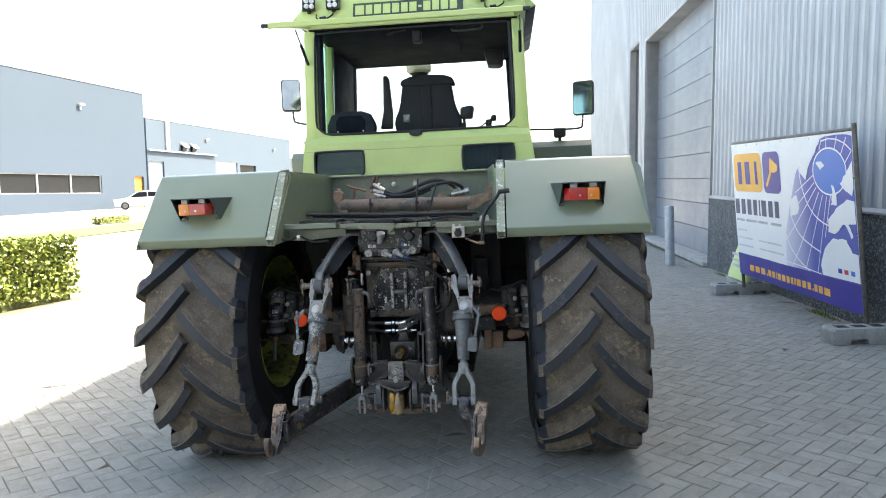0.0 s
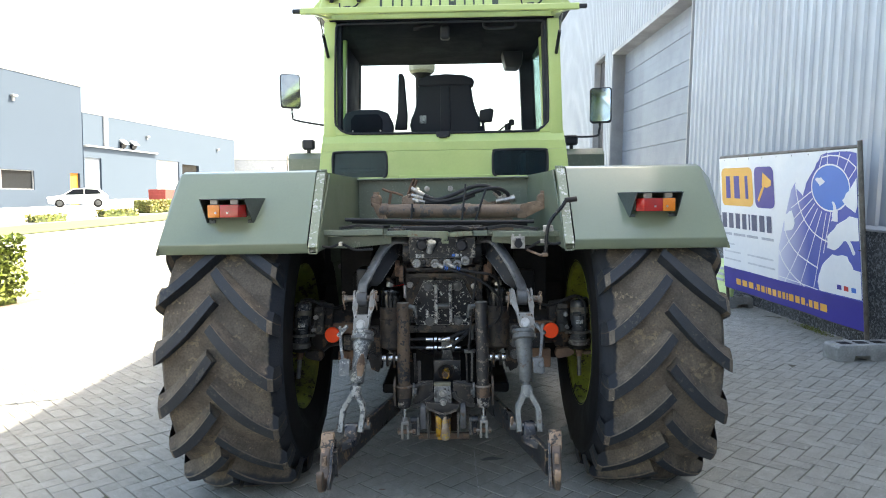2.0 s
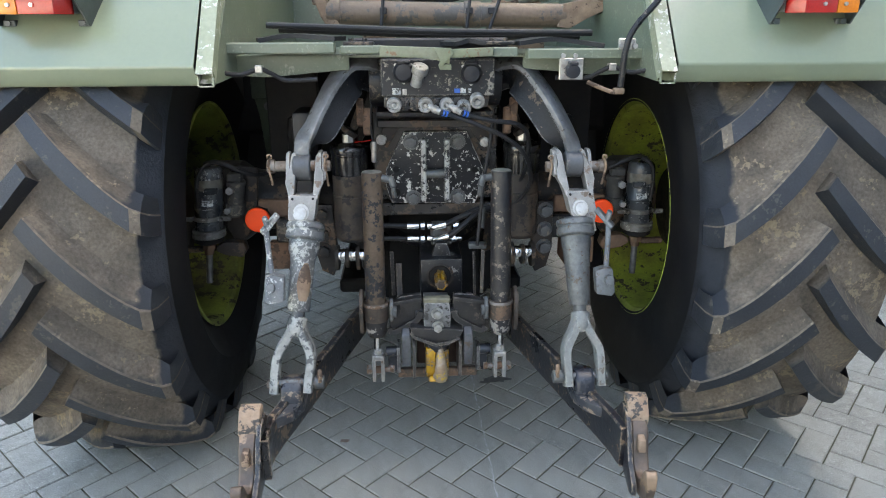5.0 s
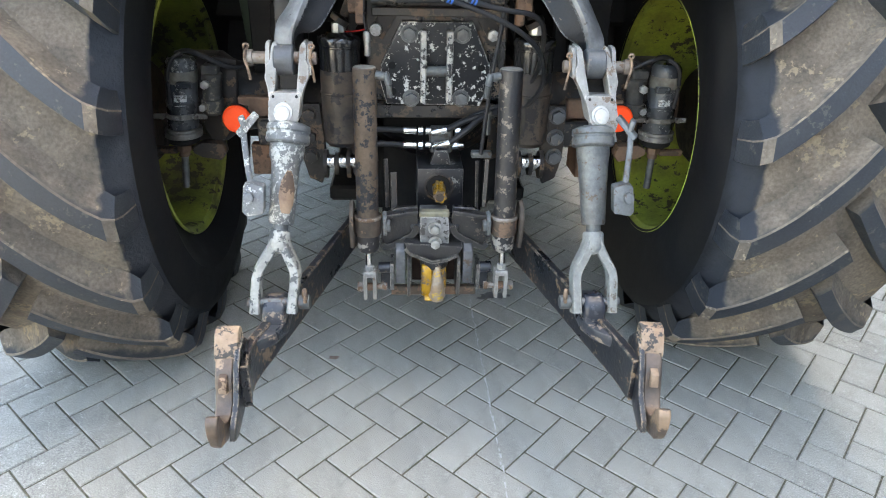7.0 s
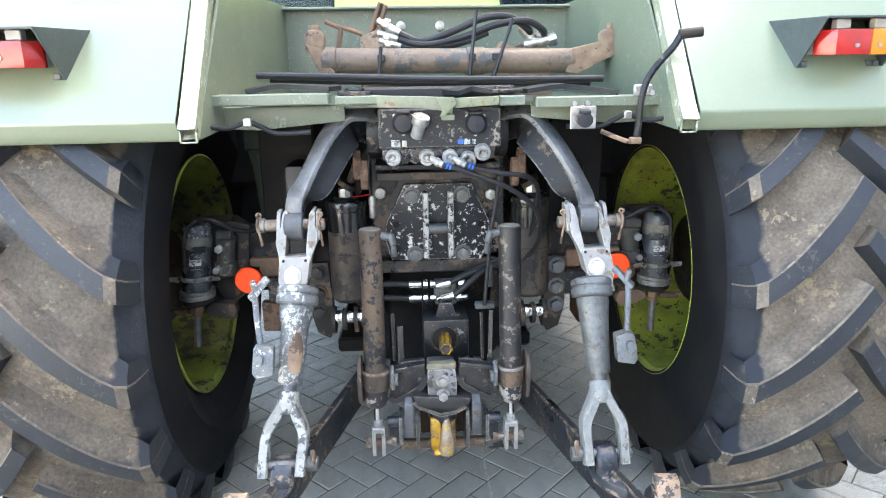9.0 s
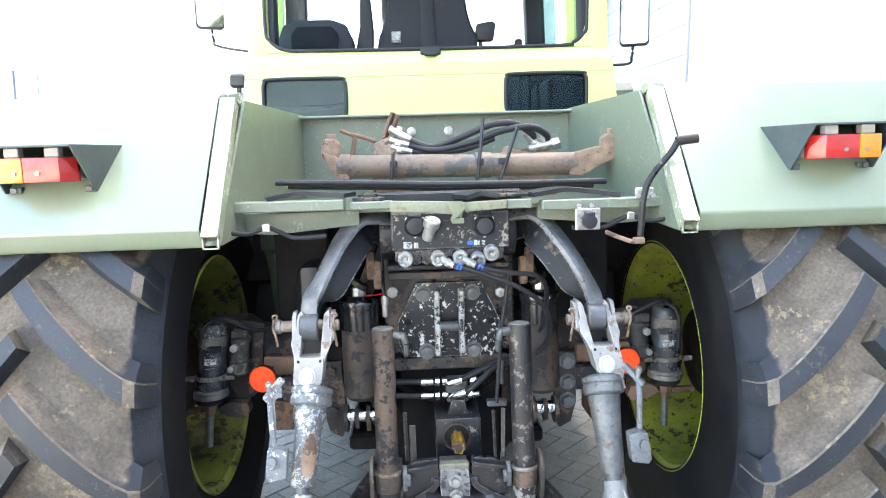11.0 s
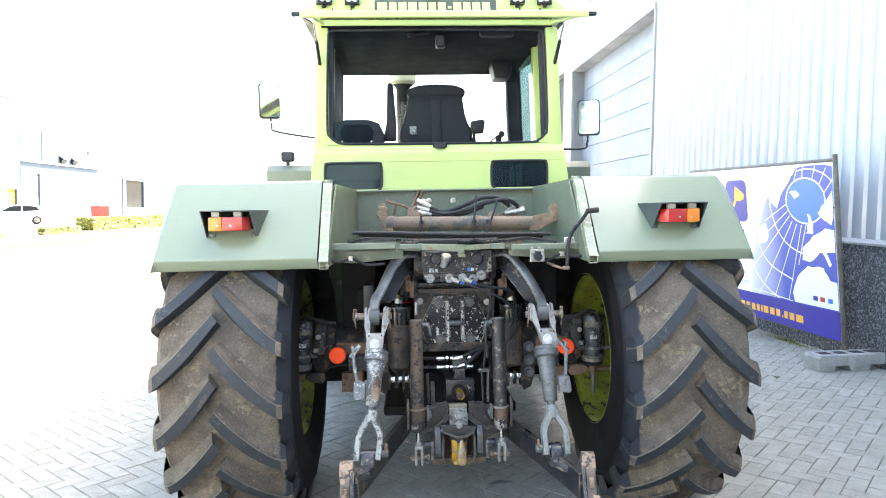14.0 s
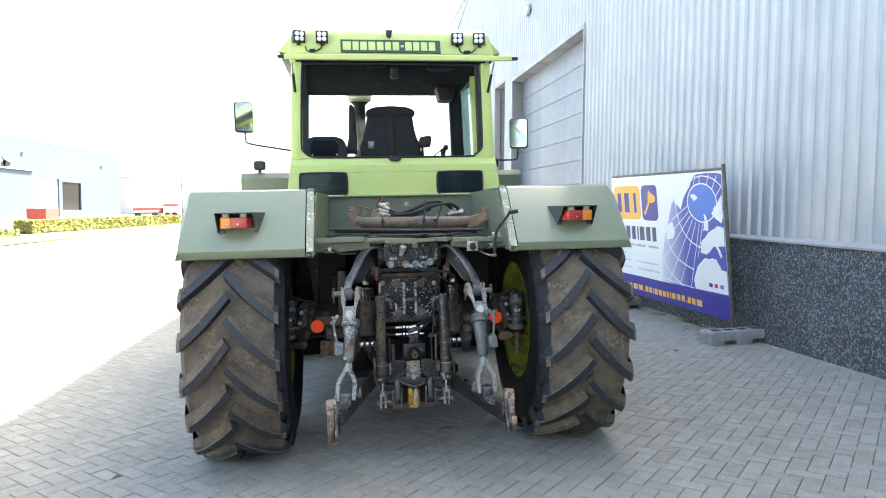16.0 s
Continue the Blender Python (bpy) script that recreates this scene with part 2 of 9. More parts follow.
SEAT_BLACK = mat("black_seat_vinyl", (0.017, 0.019, 0.026), 0.6, c2=(0.022, 0.024, 0.031), s=8, bump=0.2, bs=260, spec=0.3)
SOOT = mat("sooty_black_pipe_paint", (0.014, 0.015, 0.018), 0.65, c2=(0.03, 0.028, 0.026), s=6, bump=0.15, spec=0.2)
TRIM_GREY = mat("dark_grey_cab_trim", (0.035, 0.038, 0.048), 0.75, c2=(0.028, 0.03, 0.038), bump=0.2, spec=0.25)
WHITE_STICKER = mat("worn_white_sticker", (0.5, 0.5, 0.48), 0.4, c2=(0.25, 0.28, 0.3), s=60, spot=(0.06, 0.06, 0.06), cover=0.3, ss=160)
BLUE_RING = mat("blue_band", (0.02, 0.12, 0.5), 0.4)
CREAM = mat("cream_plastic", (0.52, 0.48, 0.36), 0.5)
PLATE_DARK = mat("dark_green_sign_face", (0.04, 0.06, 0.035), 0.4)
LED_FACE = mat("white_lamp_lens", (0.8, 0.8, 0.8), 0.12, bump=0.3, bs=120)
MIRROR = mat("mirror_glass", (0.85, 0.87, 0.88), 0.02, m=1.0, bump=0, grain=0)
GLASS = thin_glass("clear_cab_glass", (0.93, 0.96, 0.95))
GLASS_SIDE = thin_glass("green_tinted_side_glass", (0.66, 0.82, 0.78))
GLASS_DARK = thin_glass("tinted_cab_glass", (0.42, 0.55, 0.6), (0.28, 0.4, 0.46), 0.06)
# setting
PAVER = mat("grey_concrete_paver", (0.286, 0.281, 0.256), 0.92, c2=(0.24, 0.237, 0.218), s=11, spot=(0.4, 0.395, 0.37), cover=0.035, ss=230, bump=0.7, bs=260, grain=0.45, per_object=0.085, spec=0.06, edge=(0.31, 0.3, 0.27), ew=0.004, ecut=0.3)
JOINT = mat("paving_joint_sand", (0.105, 0.096, 0.077), 0.95, c2=(0.07, 0.073, 0.05), s=9, spot=(0.16, 0.145, 0.115), cover=0.12, ss=160, bump=0.6, bs=300, grain=0.4, spec=0.1)
FIELD = mat("far_concrete_yard", (0.37, 0.37, 0.363), 0.85, c2=(0.32, 0.32, 0.315), s=0.8, bump=0.2)
CLAD = mat("silver_grey_cladding", (0.405, 0.425, 0.455), 0.38, m=0.25, c2=(0.38, 0.4, 0.43), s=1.2, bump=0.02, grain=0.02)
DOOR_PAINT = mat("grey_sectional_door_paint", (0.18, 0.21, 0.258), 0.4, c2=(0.17, 0.198, 0.243), s=1.5, bump=0.08, bs=60, grain=0.03)
JAMB = mat("grey_steel_jamb", (0.33, 0.335, 0.345), 0.45, s=2)
LOUVRE_DARK = mat("dark_recess_sheet", (0.05, 0.05, 0.055), 0.6)
KERB_MAT = mat("pale_concrete", (0.42, 0.41, 0.385), 0.85, c2=(0.32, 0.31, 0.29), s=6, bump=0.5, bs=80, grain=0.15)
GALV = mat("galvanised_post_steel", (0.4, 0.43, 0.46), 0.5, m=0.5, s=12)

# ---- mesh tools ----
LEVEL = Matrix.Rotation(radians(1.5), 4, "Y") @ Matrix.Rotation(radians(1.1), 4, "X")  # the buildings' plumb; the yard falls away from it


def put_in(bm, tmp, m=None):
    if m is not None:
        tmp.transform(m)
    me = bpy.data.meshes.new("tmp")
    tmp.to_mesh(me)
    tmp.free()
    bm.from_mesh(me)
    bpy.data.meshes.remove(me)
    return bm


def bevelled(tmp, w, seg=2, angle=30):
    if w:
        edges = [e for e in tmp.edges if len(e.link_faces) == 2 and e.calc_face_angle(0) > radians(angle)]
        bmesh.ops.bevel(tmp, geom=edges, offset=w, segments=seg, profile=0.6, affect="EDGES", clamp_overlap=True)
    return tmp


def box(bm, x0, x1, y0, y1, z0, z1, w=0.003, m=None, seg=1):
    t = bmesh.new()
    bmesh.ops.create_cube(t, size=1)
    t.transform(Matrix.LocRotScale(((x0 + x1) / 2, (y0 + y1) / 2, (z0 + z1) / 2), None, (abs(x1 - x0), abs(y1 - y0), abs(z1 - z0))))
    return put_in(bm, bevelled(t, min(w, 0.45 * min(abs(x1 - x0), abs(y1 - y0), abs(z1 - z0))), seg), m)


def along(p0, p1):
    p0, p1 = Vector(p0), Vector(p1)
    return Matrix.Translation((p0 + p1) / 2) @ (p1 - p0).to_track_quat("Z", "Y").to_matrix().to_4x4(), (p1 - p0).length


def cyl(bm, p0, p1, r, r1=None, n=20, w=0.0, caps=True):
    m, d = along(p0, p1)
    t = bmesh.new()
    bmesh.ops.create_cone(t, cap_ends=caps, segments=n, radius1=r, radius2=r if r1 is None else r1, depth=d)
    return put_in(bm, bevelled(t, w, 2, 50), m)


def bar(bm, p0, p1, a, b, w=0.003, spin=0.0):
    """A square-edged bar of section a x b from p0 to p1."""
    m, d = along(p0, p1)
    return box(bm, -a / 2, a / 2, -b / 2, b / 2, -d / 2, d / 2, w, m @ Matrix.Rotation(radians(spin), 4, "Z"))


def prism(bm, poly, axis, a, b, w=0.0, m=None, seg=2):
    """A polygon of pairs, pushed from a to b along axis. x: (y, z); y: (x, z); z: (x, y)."""
    t = bmesh.new()
    place = {"x": lambda p, k: (k, p[0], p[1]), "y": lambda p, k: (p[0], k, p[1]), "z": lambda p, k: (p[0], p[1], k)}[axis]
    lo, hi = [t.verts.new(place(p, a)) for p in poly], [t.verts.new(place(p, b)) for p in poly]
    t.faces.new(lo[::-1]), t.faces.new(hi)
    for i in range(len(poly)):
        j = (i + 1) % len(poly)
        t.faces.new((lo[i], lo[j], hi[j], hi[i]))
    bmesh.ops.recalc_face_normals(t, faces=t.faces)
    return put_in(bm, bevelled(t, w, seg), m)


def curve_pts(pts, k=8):
    """Points on a smooth line through pts."""
    p = [Vector(q) for q in pts]
    p = [2 * p[0] - p[1]] + p + [2 * p[-1] - p[-2]]
    out = []
    for i in range(1, len(p) - 2):
        a, b, c, d = p[i - 1], p[i], p[i + 1], p[i + 2]
        for j in range(k):
            t = j / k
            out.append(0.5 * ((2 * b) + (c - a) * t + (2 * a - 5 * b + 4 * c - d) * t * t + (3 * b - a - 3 * c + d) * t ** 3))
    return out + [p[-2]]


def sweep(bm, pts, section, closed_section=True, caps=True, up=(0, 0, 1), scale=None):
    """Pushes a section of pairs along points, kept upright by up."""
    rings, n = [], len(pts)
    for i, p in enumerate(pts):
        d = (pts[min(i + 1, n - 1)] - pts[max(i - 1, 0)]).normalized()
        u = Vector(up)
        side = d.cross(u)
        if side.length < 1e-4:
            side = d.cross(Vector((1, 0, 0)))
        side.normalize()
        top = side.cross(d)
        k = scale[i] if scale else 1.0
        rings.append([bm.verts.new(p + side * (a * k) + top * (b * k)) for a, b in section])
    m = len(section)
    for r0, r1 in zip(rings, rings[1:]):
        for i in range(m if closed_section else m - 1):
            j = (i + 1) % m
            bm.faces.new((r0[i], r0[j], r1[j], r1[i]))
    if caps:
        bm.faces.new(rings[0][::-1]), bm.faces.new(rings[-1])
    return bm


def ring(r, n=10):
    return [(r * math.cos(2 * math.pi * i / n), r * math.sin(2 * math.pi * i / n)) for i in range(n)]


def tube(bm, pts, r, k=8, n=10):
    t = bmesh.new()
    sweep(t, curve_pts(pts, k), ring(r, n))
    bmesh.ops.recalc_face_normals(t, faces=t.faces)
    return put_in(bm, t)


def lathe(bm, profile, m, n=48, closed=False):
    """Spins pairs (radius, height) round z, then m."""
    t = bmesh.new()
    rows = [[t.verts.new((r * math.cos(2 * math.pi * i / n), r * math.sin(2 * math.pi * i / n), h)) for i in range(n)] for r, h in profile]
    pairs = list(zip(rows, rows[1:])) + ([(rows[-1], rows[0])] if closed else [])
    for a, b in pairs:
        for i in range(n):
            j = (i + 1) % n
            t.faces.new((a[i], a[j], b[j], b[i]))
    bmesh.ops.recalc_face_normals(t, faces=t.faces)
    return put_in(bm, t, m)


def hexbolt(bm, p, d, r, h):
    """A hexagon head with its washer, at p, standing out along d."""
    p, d = Vector(p), Vector(d).normalized()
    cyl(bm, p, p + d * h * 0.2, r * 1.35, n=14)
    cyl(bm, p + d * h * 0.2, p + d * h, r, n=6, w=r * 0.12)
    return bm


SINGLES = {"plate_bolts": "plate_bolt", "flange_bolts": "flange_bolt", "wall_bolts": "wall_bolt", "screws": "screw", "cap_screws": "cap_screw", "clamp_bolts": "clamp_bolt",
           "wheel_nuts": "wheel_nut", "link_discs": "link_disc", "bushings": "bushing", "shackle": "shackle", "foot": "foot", "bolt_holes": "bolt_hole", "cable_stop": "cable_stop", "address_bars": "address_bar", "name_bars": "name_bar", "contact_bars": "contact_bar", "subtitle_bars": "subtitle_bar", "emblem_bars": "emblem_bar", "letter_blocks": "letter_block", "back_panel": "back_panel", "clamp_band": "clamp_band", "ledge": "ledge", "drawbar_head": "drawbar_head", "coupling_rail": "coupling_rail", "pivot_block": "pivot_block", "drawbar_cheek": "drawbar_cheek", "guide_strip": "guide_strip", "wall_panel": "wall_panel", "end_cap": "end_cap"}


def islands(bm):
    """The loose pieces of a bmesh as bmeshes of their own."""
    left, out = set(bm.verts), []
    while left:
        todo, got = [left.pop()], set()
        while todo:
            v = todo.pop()
            got.add(v)
            for e in v.link_edges:
                w = e.other_vert(v)
                if w in left:
                    left.discard(w)
                    todo.append(w)
        c = bmesh.new()
        num = {v: c.verts.new(v.co) for v in sorted(got, key=lambda v: v.index)}
        done = set()
        for v in num:
            for f in v.link_faces:
                if f not in done:
                    done.add(f)
                    c.faces.new([num[q] for q in f.verts]).material_index = f.material_index
        out.append(c)
    return sorted(out, key=lambda c: tuple(round(q, 5) for q in next(iter(c.verts)).co))


def part(name, bm, material, parent=None, label="", smooth=35):
    if name in SINGLES:
        bm.verts.index_update()
        one, out = SINGLES[name], None
        for c in islands(bm):
            out = part(one + "_", c, material, parent, label, smooth)
            out.name = one
        bm.free()
        return out
    me = bpy.data.meshes.new(name)
    bm.to_mesh(me)
    bm.free()
    for mt in material if isinstance(material, (list, tuple)) else [material]:
        me.materials.append(mt)
    if smooth:
        me.polygons.foreach_set("use_smooth", [True] * len(me.polygons))
        me.set_sharp_from_angle(angle=radians(smooth))
    ob = new(name, me)
    if parent:
        ob.parent = parent
    if label:
        ob["label"] = label
    return ob


def thing(name, label, category, group="", kind="", at=(0, 0, 0)):
    ob = new(name)
    ob.location = at
    ob.empty_display_size = 0.1
    return tagged(ob, label, category, group, kind)


def flip(bm):
    """Mirrors to the other side of the tractor."""
    bm.transform(Matrix.Diagonal((-1, 1, 1, 1)))
    bmesh.ops.reverse_faces(bm, faces=bm.faces)
    return bm

# ---- ground: one sheet to the horizon, level under the tractor, rising gently away from the yard ----
def ground_z(x, y):
    return -0.0035 + 0.035 * max(0.0, -x - 8.0) + 0.02 * max(0.0, y - 18.0)


def make_ground():
    bm = bmesh.new()
    xs = [-900, -300, -120, -60, -30, -15, -7.4, -4, 0, 4.1, 12, 60, 300, 900]
    ys = [-900, -200, -60, -20, -7.5, 0, 6, 12, 16.5, 30, 60, 120, 300, 900]
    g = [[bm.verts.new((x, y, ground_z(max(x, -60), min(y, 120)))) for y in ys] for x in xs]
    for i in range(len(xs) - 1):
        for j in range(len(ys) - 1):
            f = bm.faces.new((g[i][j], g[i + 1][j], g[i + 1][j + 1], g[i][j + 1]))
            f.material_index = 0 if xs[i] >= -7.4 and xs[i + 1] <= 4.1 and ys[j] >= -7.5 and ys[j + 1] <= 16.5 else 1
    ob = part("ground", bm, [JOINT, FIELD], smooth=0)
    return tagged(ob, "grey yard with sandy joints between its pavers", "ground", kind="structure")


ground = make_ground()


# ---- an added, unseen wall behind the viewpoint blocks low sky and returns light ----
def make_added_wall():
    b = bmesh.new()
    box(b, -7.5, 4.15, -14.0, -13.6, -0.4, 4.9, 0)
    wing = tagged(part("wall_south", b, WING_SHEET, smooth=0), "added plain grey wall, unseen, that shapes the yard's light", "wall", kind="structure")
    b = bmesh.new()
    box(b, -7.6, 4.15, -14.1, -13.5, 4.9, 5.05, 0.01)
    part("roof_edge", b, JAMB, wing, smooth=0)


WING_SHEET = mat("light_grey_wall_sheet", (0.5, 0.505, 0.51), 0.5, c2=(0.46, 0.465, 0.47), s=0.8, bump=0.02)
make_added_wall()


# ---- the hall beside the tractor ----
HALL_X, HALL_TOP, PLINTH = 4.2, 9.7, 1.2
DOOR_Y0, DOOR_Y1, DOOR_TOP = 8.45, 14.3, 5.05
SLIT_Y0, SLIT_Y1 = 15.35, 16.75
HALL_Y0, HALL_Y1 = -26.0, 26.3


def cladding(bm, y0, y1, z0, z1, pitch=0.2034, depth=0.03):
    """Trapezoid sheet, upright: broad flat pans with narrow proud ribs, the ribs in step along the whole wall."""
    line, k = [(HALL_X, y0)], math.floor((y0 - 0.145) / pitch) - 1
    while k * pitch < y1:
        for dy, d in ((-0.22, 0), (-0.12, depth), (0.12, depth), (0.22, 0)):
            y = 0.145 + (k + dy) * pitch
            if y0 < y < y1:
                line.append((HALL_X - d, y))
        k += 1
    line.append((HALL_X, y1))
    lo, hi = [bm.verts.new((x, yy, z0)) for x, yy in line], [bm.verts.new((x, yy, z1)) for x, yy in line]
    for i in range(len(line) - 1):
        bm.faces.new((lo[i + 1], lo[i], hi[i], hi[i + 1]))


def make_hall():
    wall = bmesh.new()
    # body behind the sheet, open at the door and the slit
    for y0, y1, z0, z1 in ((HALL_Y0, DOOR_Y0, -0.4, HALL_TOP), (DOOR_Y0, DOOR_Y1, DOOR_TOP, HALL_TOP), (DOOR_Y1, SLIT_Y0, -0.4, HALL_TOP),
                           (SLIT_Y0, SLIT_Y1, 5.25, HALL_TOP), (SLIT_Y1, HALL_Y1, -0.4, HALL_TOP)):
        box(wall, HALL_X + 0.003, HALL_X + 0.3, y0, y1, z0, z1, 0)
    box(wall, HALL_X + 0.3, 30, HALL_Y1 - 0.25, HALL_Y1, -0.4, HALL_TOP, 0)
    body = tagged(part("wall_east", wall, JAMB, smooth=0), "silver-grey corrugated hall wall over a dark stone plinth", "wall", kind="structure")
    sheet = bmesh.new()
    cladding(sheet, HALL_Y0, DOOR_Y0 - 0.02, PLINTH + 0.03, HALL_TOP)
    cladding(sheet, DOOR_Y0 - 0.02, DOOR_Y1 + 0.08, DOOR_TOP + 0.1, HALL_TOP)
    cladding(sheet, DOOR_Y1 + 0.08, SLIT_Y0 - 0.05, PLINTH + 0.03, HALL_TOP)
    cladding(sheet, SLIT_Y0 - 0.05, SLIT_Y1 + 0.05, 5.3, HALL_TOP)
    cladding(sheet, SLIT_Y1 + 0.05, HALL_Y1, PLINTH + 0.03, HALL_TOP)
    part("corrugated_sheet", sheet, CLAD, body, "silver-grey corrugated metal sheet", smooth=0)
    for y0, y1 in ((HALL_Y0, DOOR_Y0), (DOOR_Y1 + 0.1, SLIT_Y0), (SLIT_Y1, HALL_Y1)):
        p = bmesh.new()
        box(p, HALL_X - 0.05, HALL_X + 0.2, y0, y1, -0.4, PLINTH, 0.01)
        part("plinth", p, PLINTH_STONE, body, "dark exposed-aggregate concrete plinth", smooth=0)
        q = bmesh.new()
        prism(q, [(HALL_X - 0.075, PLINTH - 0.01), (HALL_X - 0.075, PLINTH + 0.012), (HALL_X - 0.03, PLINTH + 0.045), (HALL_X + 0.004, PLINTH + 0.045), (HALL_X + 0.004, PLINTH - 0.01)], "y", y0, y1, 0.002)
        part("flashing", q, JAMB, body, "grey metal drip flashing", smooth=0)
    # lintel and jamb trims
    for name, (y0, y1, z0, z1) in {"lintel_trim": (DOOR_Y0 - 0.02, DOOR_Y1 + 0.1, DOOR_TOP - 0.0, DOOR_TOP + 0.1), "jamb_trim": (DOOR_Y1, DOOR_Y1 + 0.1, 0.0, DOOR_TOP), "jamb_trim_near": (DOOR_Y0 - 0.05, DOOR_Y0, PLINTH, DOOR_TOP)}.items():
        t = bmesh.new()
        box(t, HALL_X - 0.045, HALL_X + 0.31, y0, y1, z0, z1, 0.004)
        part(name.replace("_near", ""), t, JAMB, body, smooth=0)
    t = bmesh.new()
    box(t, HALL_X - 0.06, HALL_X + 0.3, HALL_Y0, HALL_Y1, HALL_TOP, HALL_TOP + 0.12, 0.01)
    part("roof_edge", t, JAMB, body, smooth=0)
    t = bmesh.new()
    box(t, HALL_X + 0.18, HALL_X + 0.24, SLIT_Y0, SLIT_Y1, -0.3, 5.25, 0)
    part("recess_panel", t, LOUVRE_DARK, body, "dark panel in a tall narrow recess", smooth=0)
    r = bmesh.new()
    box(r, HALL_X + 0.25, 30, HALL_Y0, HALL_Y1 - 0.25, HALL_TOP - 0.3, HALL_TOP - 0.02, 0)
    roof = tagged(part("hall_roof", r, JAMB, smooth=0), "flat grey hall roof", "roof", kind="structure")
    # sectional door, a panel a section
    door = thing("door_1", "closed grey sectional overhead door in the hall wall", "door", kind="structure")
    n, h = 10, (DOOR_TOP - 0.03) / 10
    share = None
    for i in range(n):
        d = bmesh.new()
        prism(d, [(HALL_X + 0.29, 0.006), (HALL_X + 0.29, h - 0.006), (HALL_X + 0.345, h), (HALL_X + 0.345, 0)], "y", DOOR_Y0, DOOR_Y1, 0.004)
        for k in range(1, 3):
            box(d, HALL_X + 0.2885, HALL_X + 0.3, DOOR_Y0 + 0.02, DOOR_Y1 - 0.02, h * k / 3 - 0.012, h * k / 3 + 0.012, 0.004)
        if share is None:
            share = part("panel", d, DOOR_PAINT, door, smooth=0)
            share.location.z = 0.03
        else:
            d.free()
            o = new("panel", share.data)
            o.parent = door
            o.location.z = 0.03 + i * h
    s = bmesh.new()
    box(s, HALL_X - 0.12, HALL_X + 0.3, DOOR_Y0 + 0.02, DOOR_Y1 + 0.9, -0.05, 0.03, 0.01)
    sill = tagged(part("door_sill", s, KERB_MAT, smooth=0), "pale concrete sill strip before the overhead door", "sill", kind="structure")
    # wall lamp high on the cladding
    lamp = thing("wall_lamp", "round white bulkhead lamp on the corrugated wall", "lamp")
    b = bmesh.new()
    cyl(b, (HALL_X - 0.04, 12.6, 6.55), (HALL_X - 0.1, 12.6, 6.55), 0.16, n=20, w=0.01)
    part("housing", b, KERB_MAT, lamp)
    b = bmesh.new()
    lathe(b, [(0.13, 0), (0.12, 0.05), (0.07, 0.085), (0.0, 0.095)], Matrix.Translation((HALL_X - 0.1, 12.6, 6.55)) @ Matrix.Rotation(radians(-90), 4, "Y"), 20)
    part("dome", b, LED_FACE, lamp)
    for o in (body, roof, door, sill, lamp):
        o.matrix_world = LEVEL @ o.matrix_world


def stone_mat():
    """Dark concrete with exposed pebbles."""
    mt = mat("dark_aggregate_concrete", (0.085, 0.094, 0.104), 0.8, c2=(0.07, 0.078, 0.086), s=2, bump=0)
    n, l = mt.node_tree.nodes, mt.node_tree.links
    bsdf = n["Principled BSDF"]
    co = n.new("ShaderNodeTexCoord")
    v = n.new("ShaderNodeTexVoronoi")
    v.inputs["Scale"].default_value = 55
    l.new(co.outputs["Object"], v.inputs["Vector"])
    hs = n.new("ShaderNodeMapRange")
    sep = n.new("ShaderNodeSeparateColor")
    l.new(v.outputs["Color"], sep.inputs[0])
    hs.inputs["From Min"].default_value, hs.inputs["From Max"].default_value = 0.45, 1.0
    hs.inputs["To Min"].default_value, hs.inputs["To Max"].default_value = 0.7, 2.7
    l.new(sep.outputs[0], hs.inputs["Value"])
    mx = n.new("ShaderNodeMix")
    mx.data_type, mx.blend_type = "RGBA", "MULTIPLY"
    mx.inputs[0].default_value = 1
    src = bsdf.inputs["Base Color"].links[0].from_socket
    l.new(src, mx.inputs[6]), l.new(hs.outputs["Result"], mx.inputs[7]), l.new(mx.outputs[2], bsdf.inputs["Base Color"])
    b = n.new("ShaderNodeBump")
    b.inputs["Strength"].default_value, b.inputs["Distance"].default_value = 0.8, 0.008
    b.invert = True
    l.new(v.outputs["Distance"], b.inputs["Height"]), l.new(b.outputs["Normal"], bsdf.inputs["Normal"])
    return mt


PLINTH_STONE = stone_mat()
make_hall()


# ---- bollard ----
def make_bollard():
    b = thing("bollard", "round grey galvanised steel bollard on the paving", "bollard")
    m = bmesh.new()
    lathe(m, [(0.0, -0.05), (0.085, -0.05), (0.085, 1.08), (0.075, 1.105), (0.05, 1.12), (0.0, 1.125)], Matrix.Translation((3.62, 8.95, 0)), 24)
    part("post", m, GALV, b)


make_bollard()

# ---- the tractor: body, fenders, wheels, cab ----
tractor = thing("tractor", "olive and lime-green four-wheel-drive farm tractor with a worn rear linkage, parked", "tractor")


def sub(name, label=""):
    """An empty that gathers the pieces of one part of the tractor."""
    o = new(name)
    o.parent = tractor
    o.empty_display_size = 0.05
    if label:
        o["label"] = label
    return o


WX, WY, WZ, WR = 1.06, 0.05, 0.765, 0.79   # rear wheel: centre from the middle line, centre ahead, height, radius
TREAD = 0.258                                # half the width of the tread


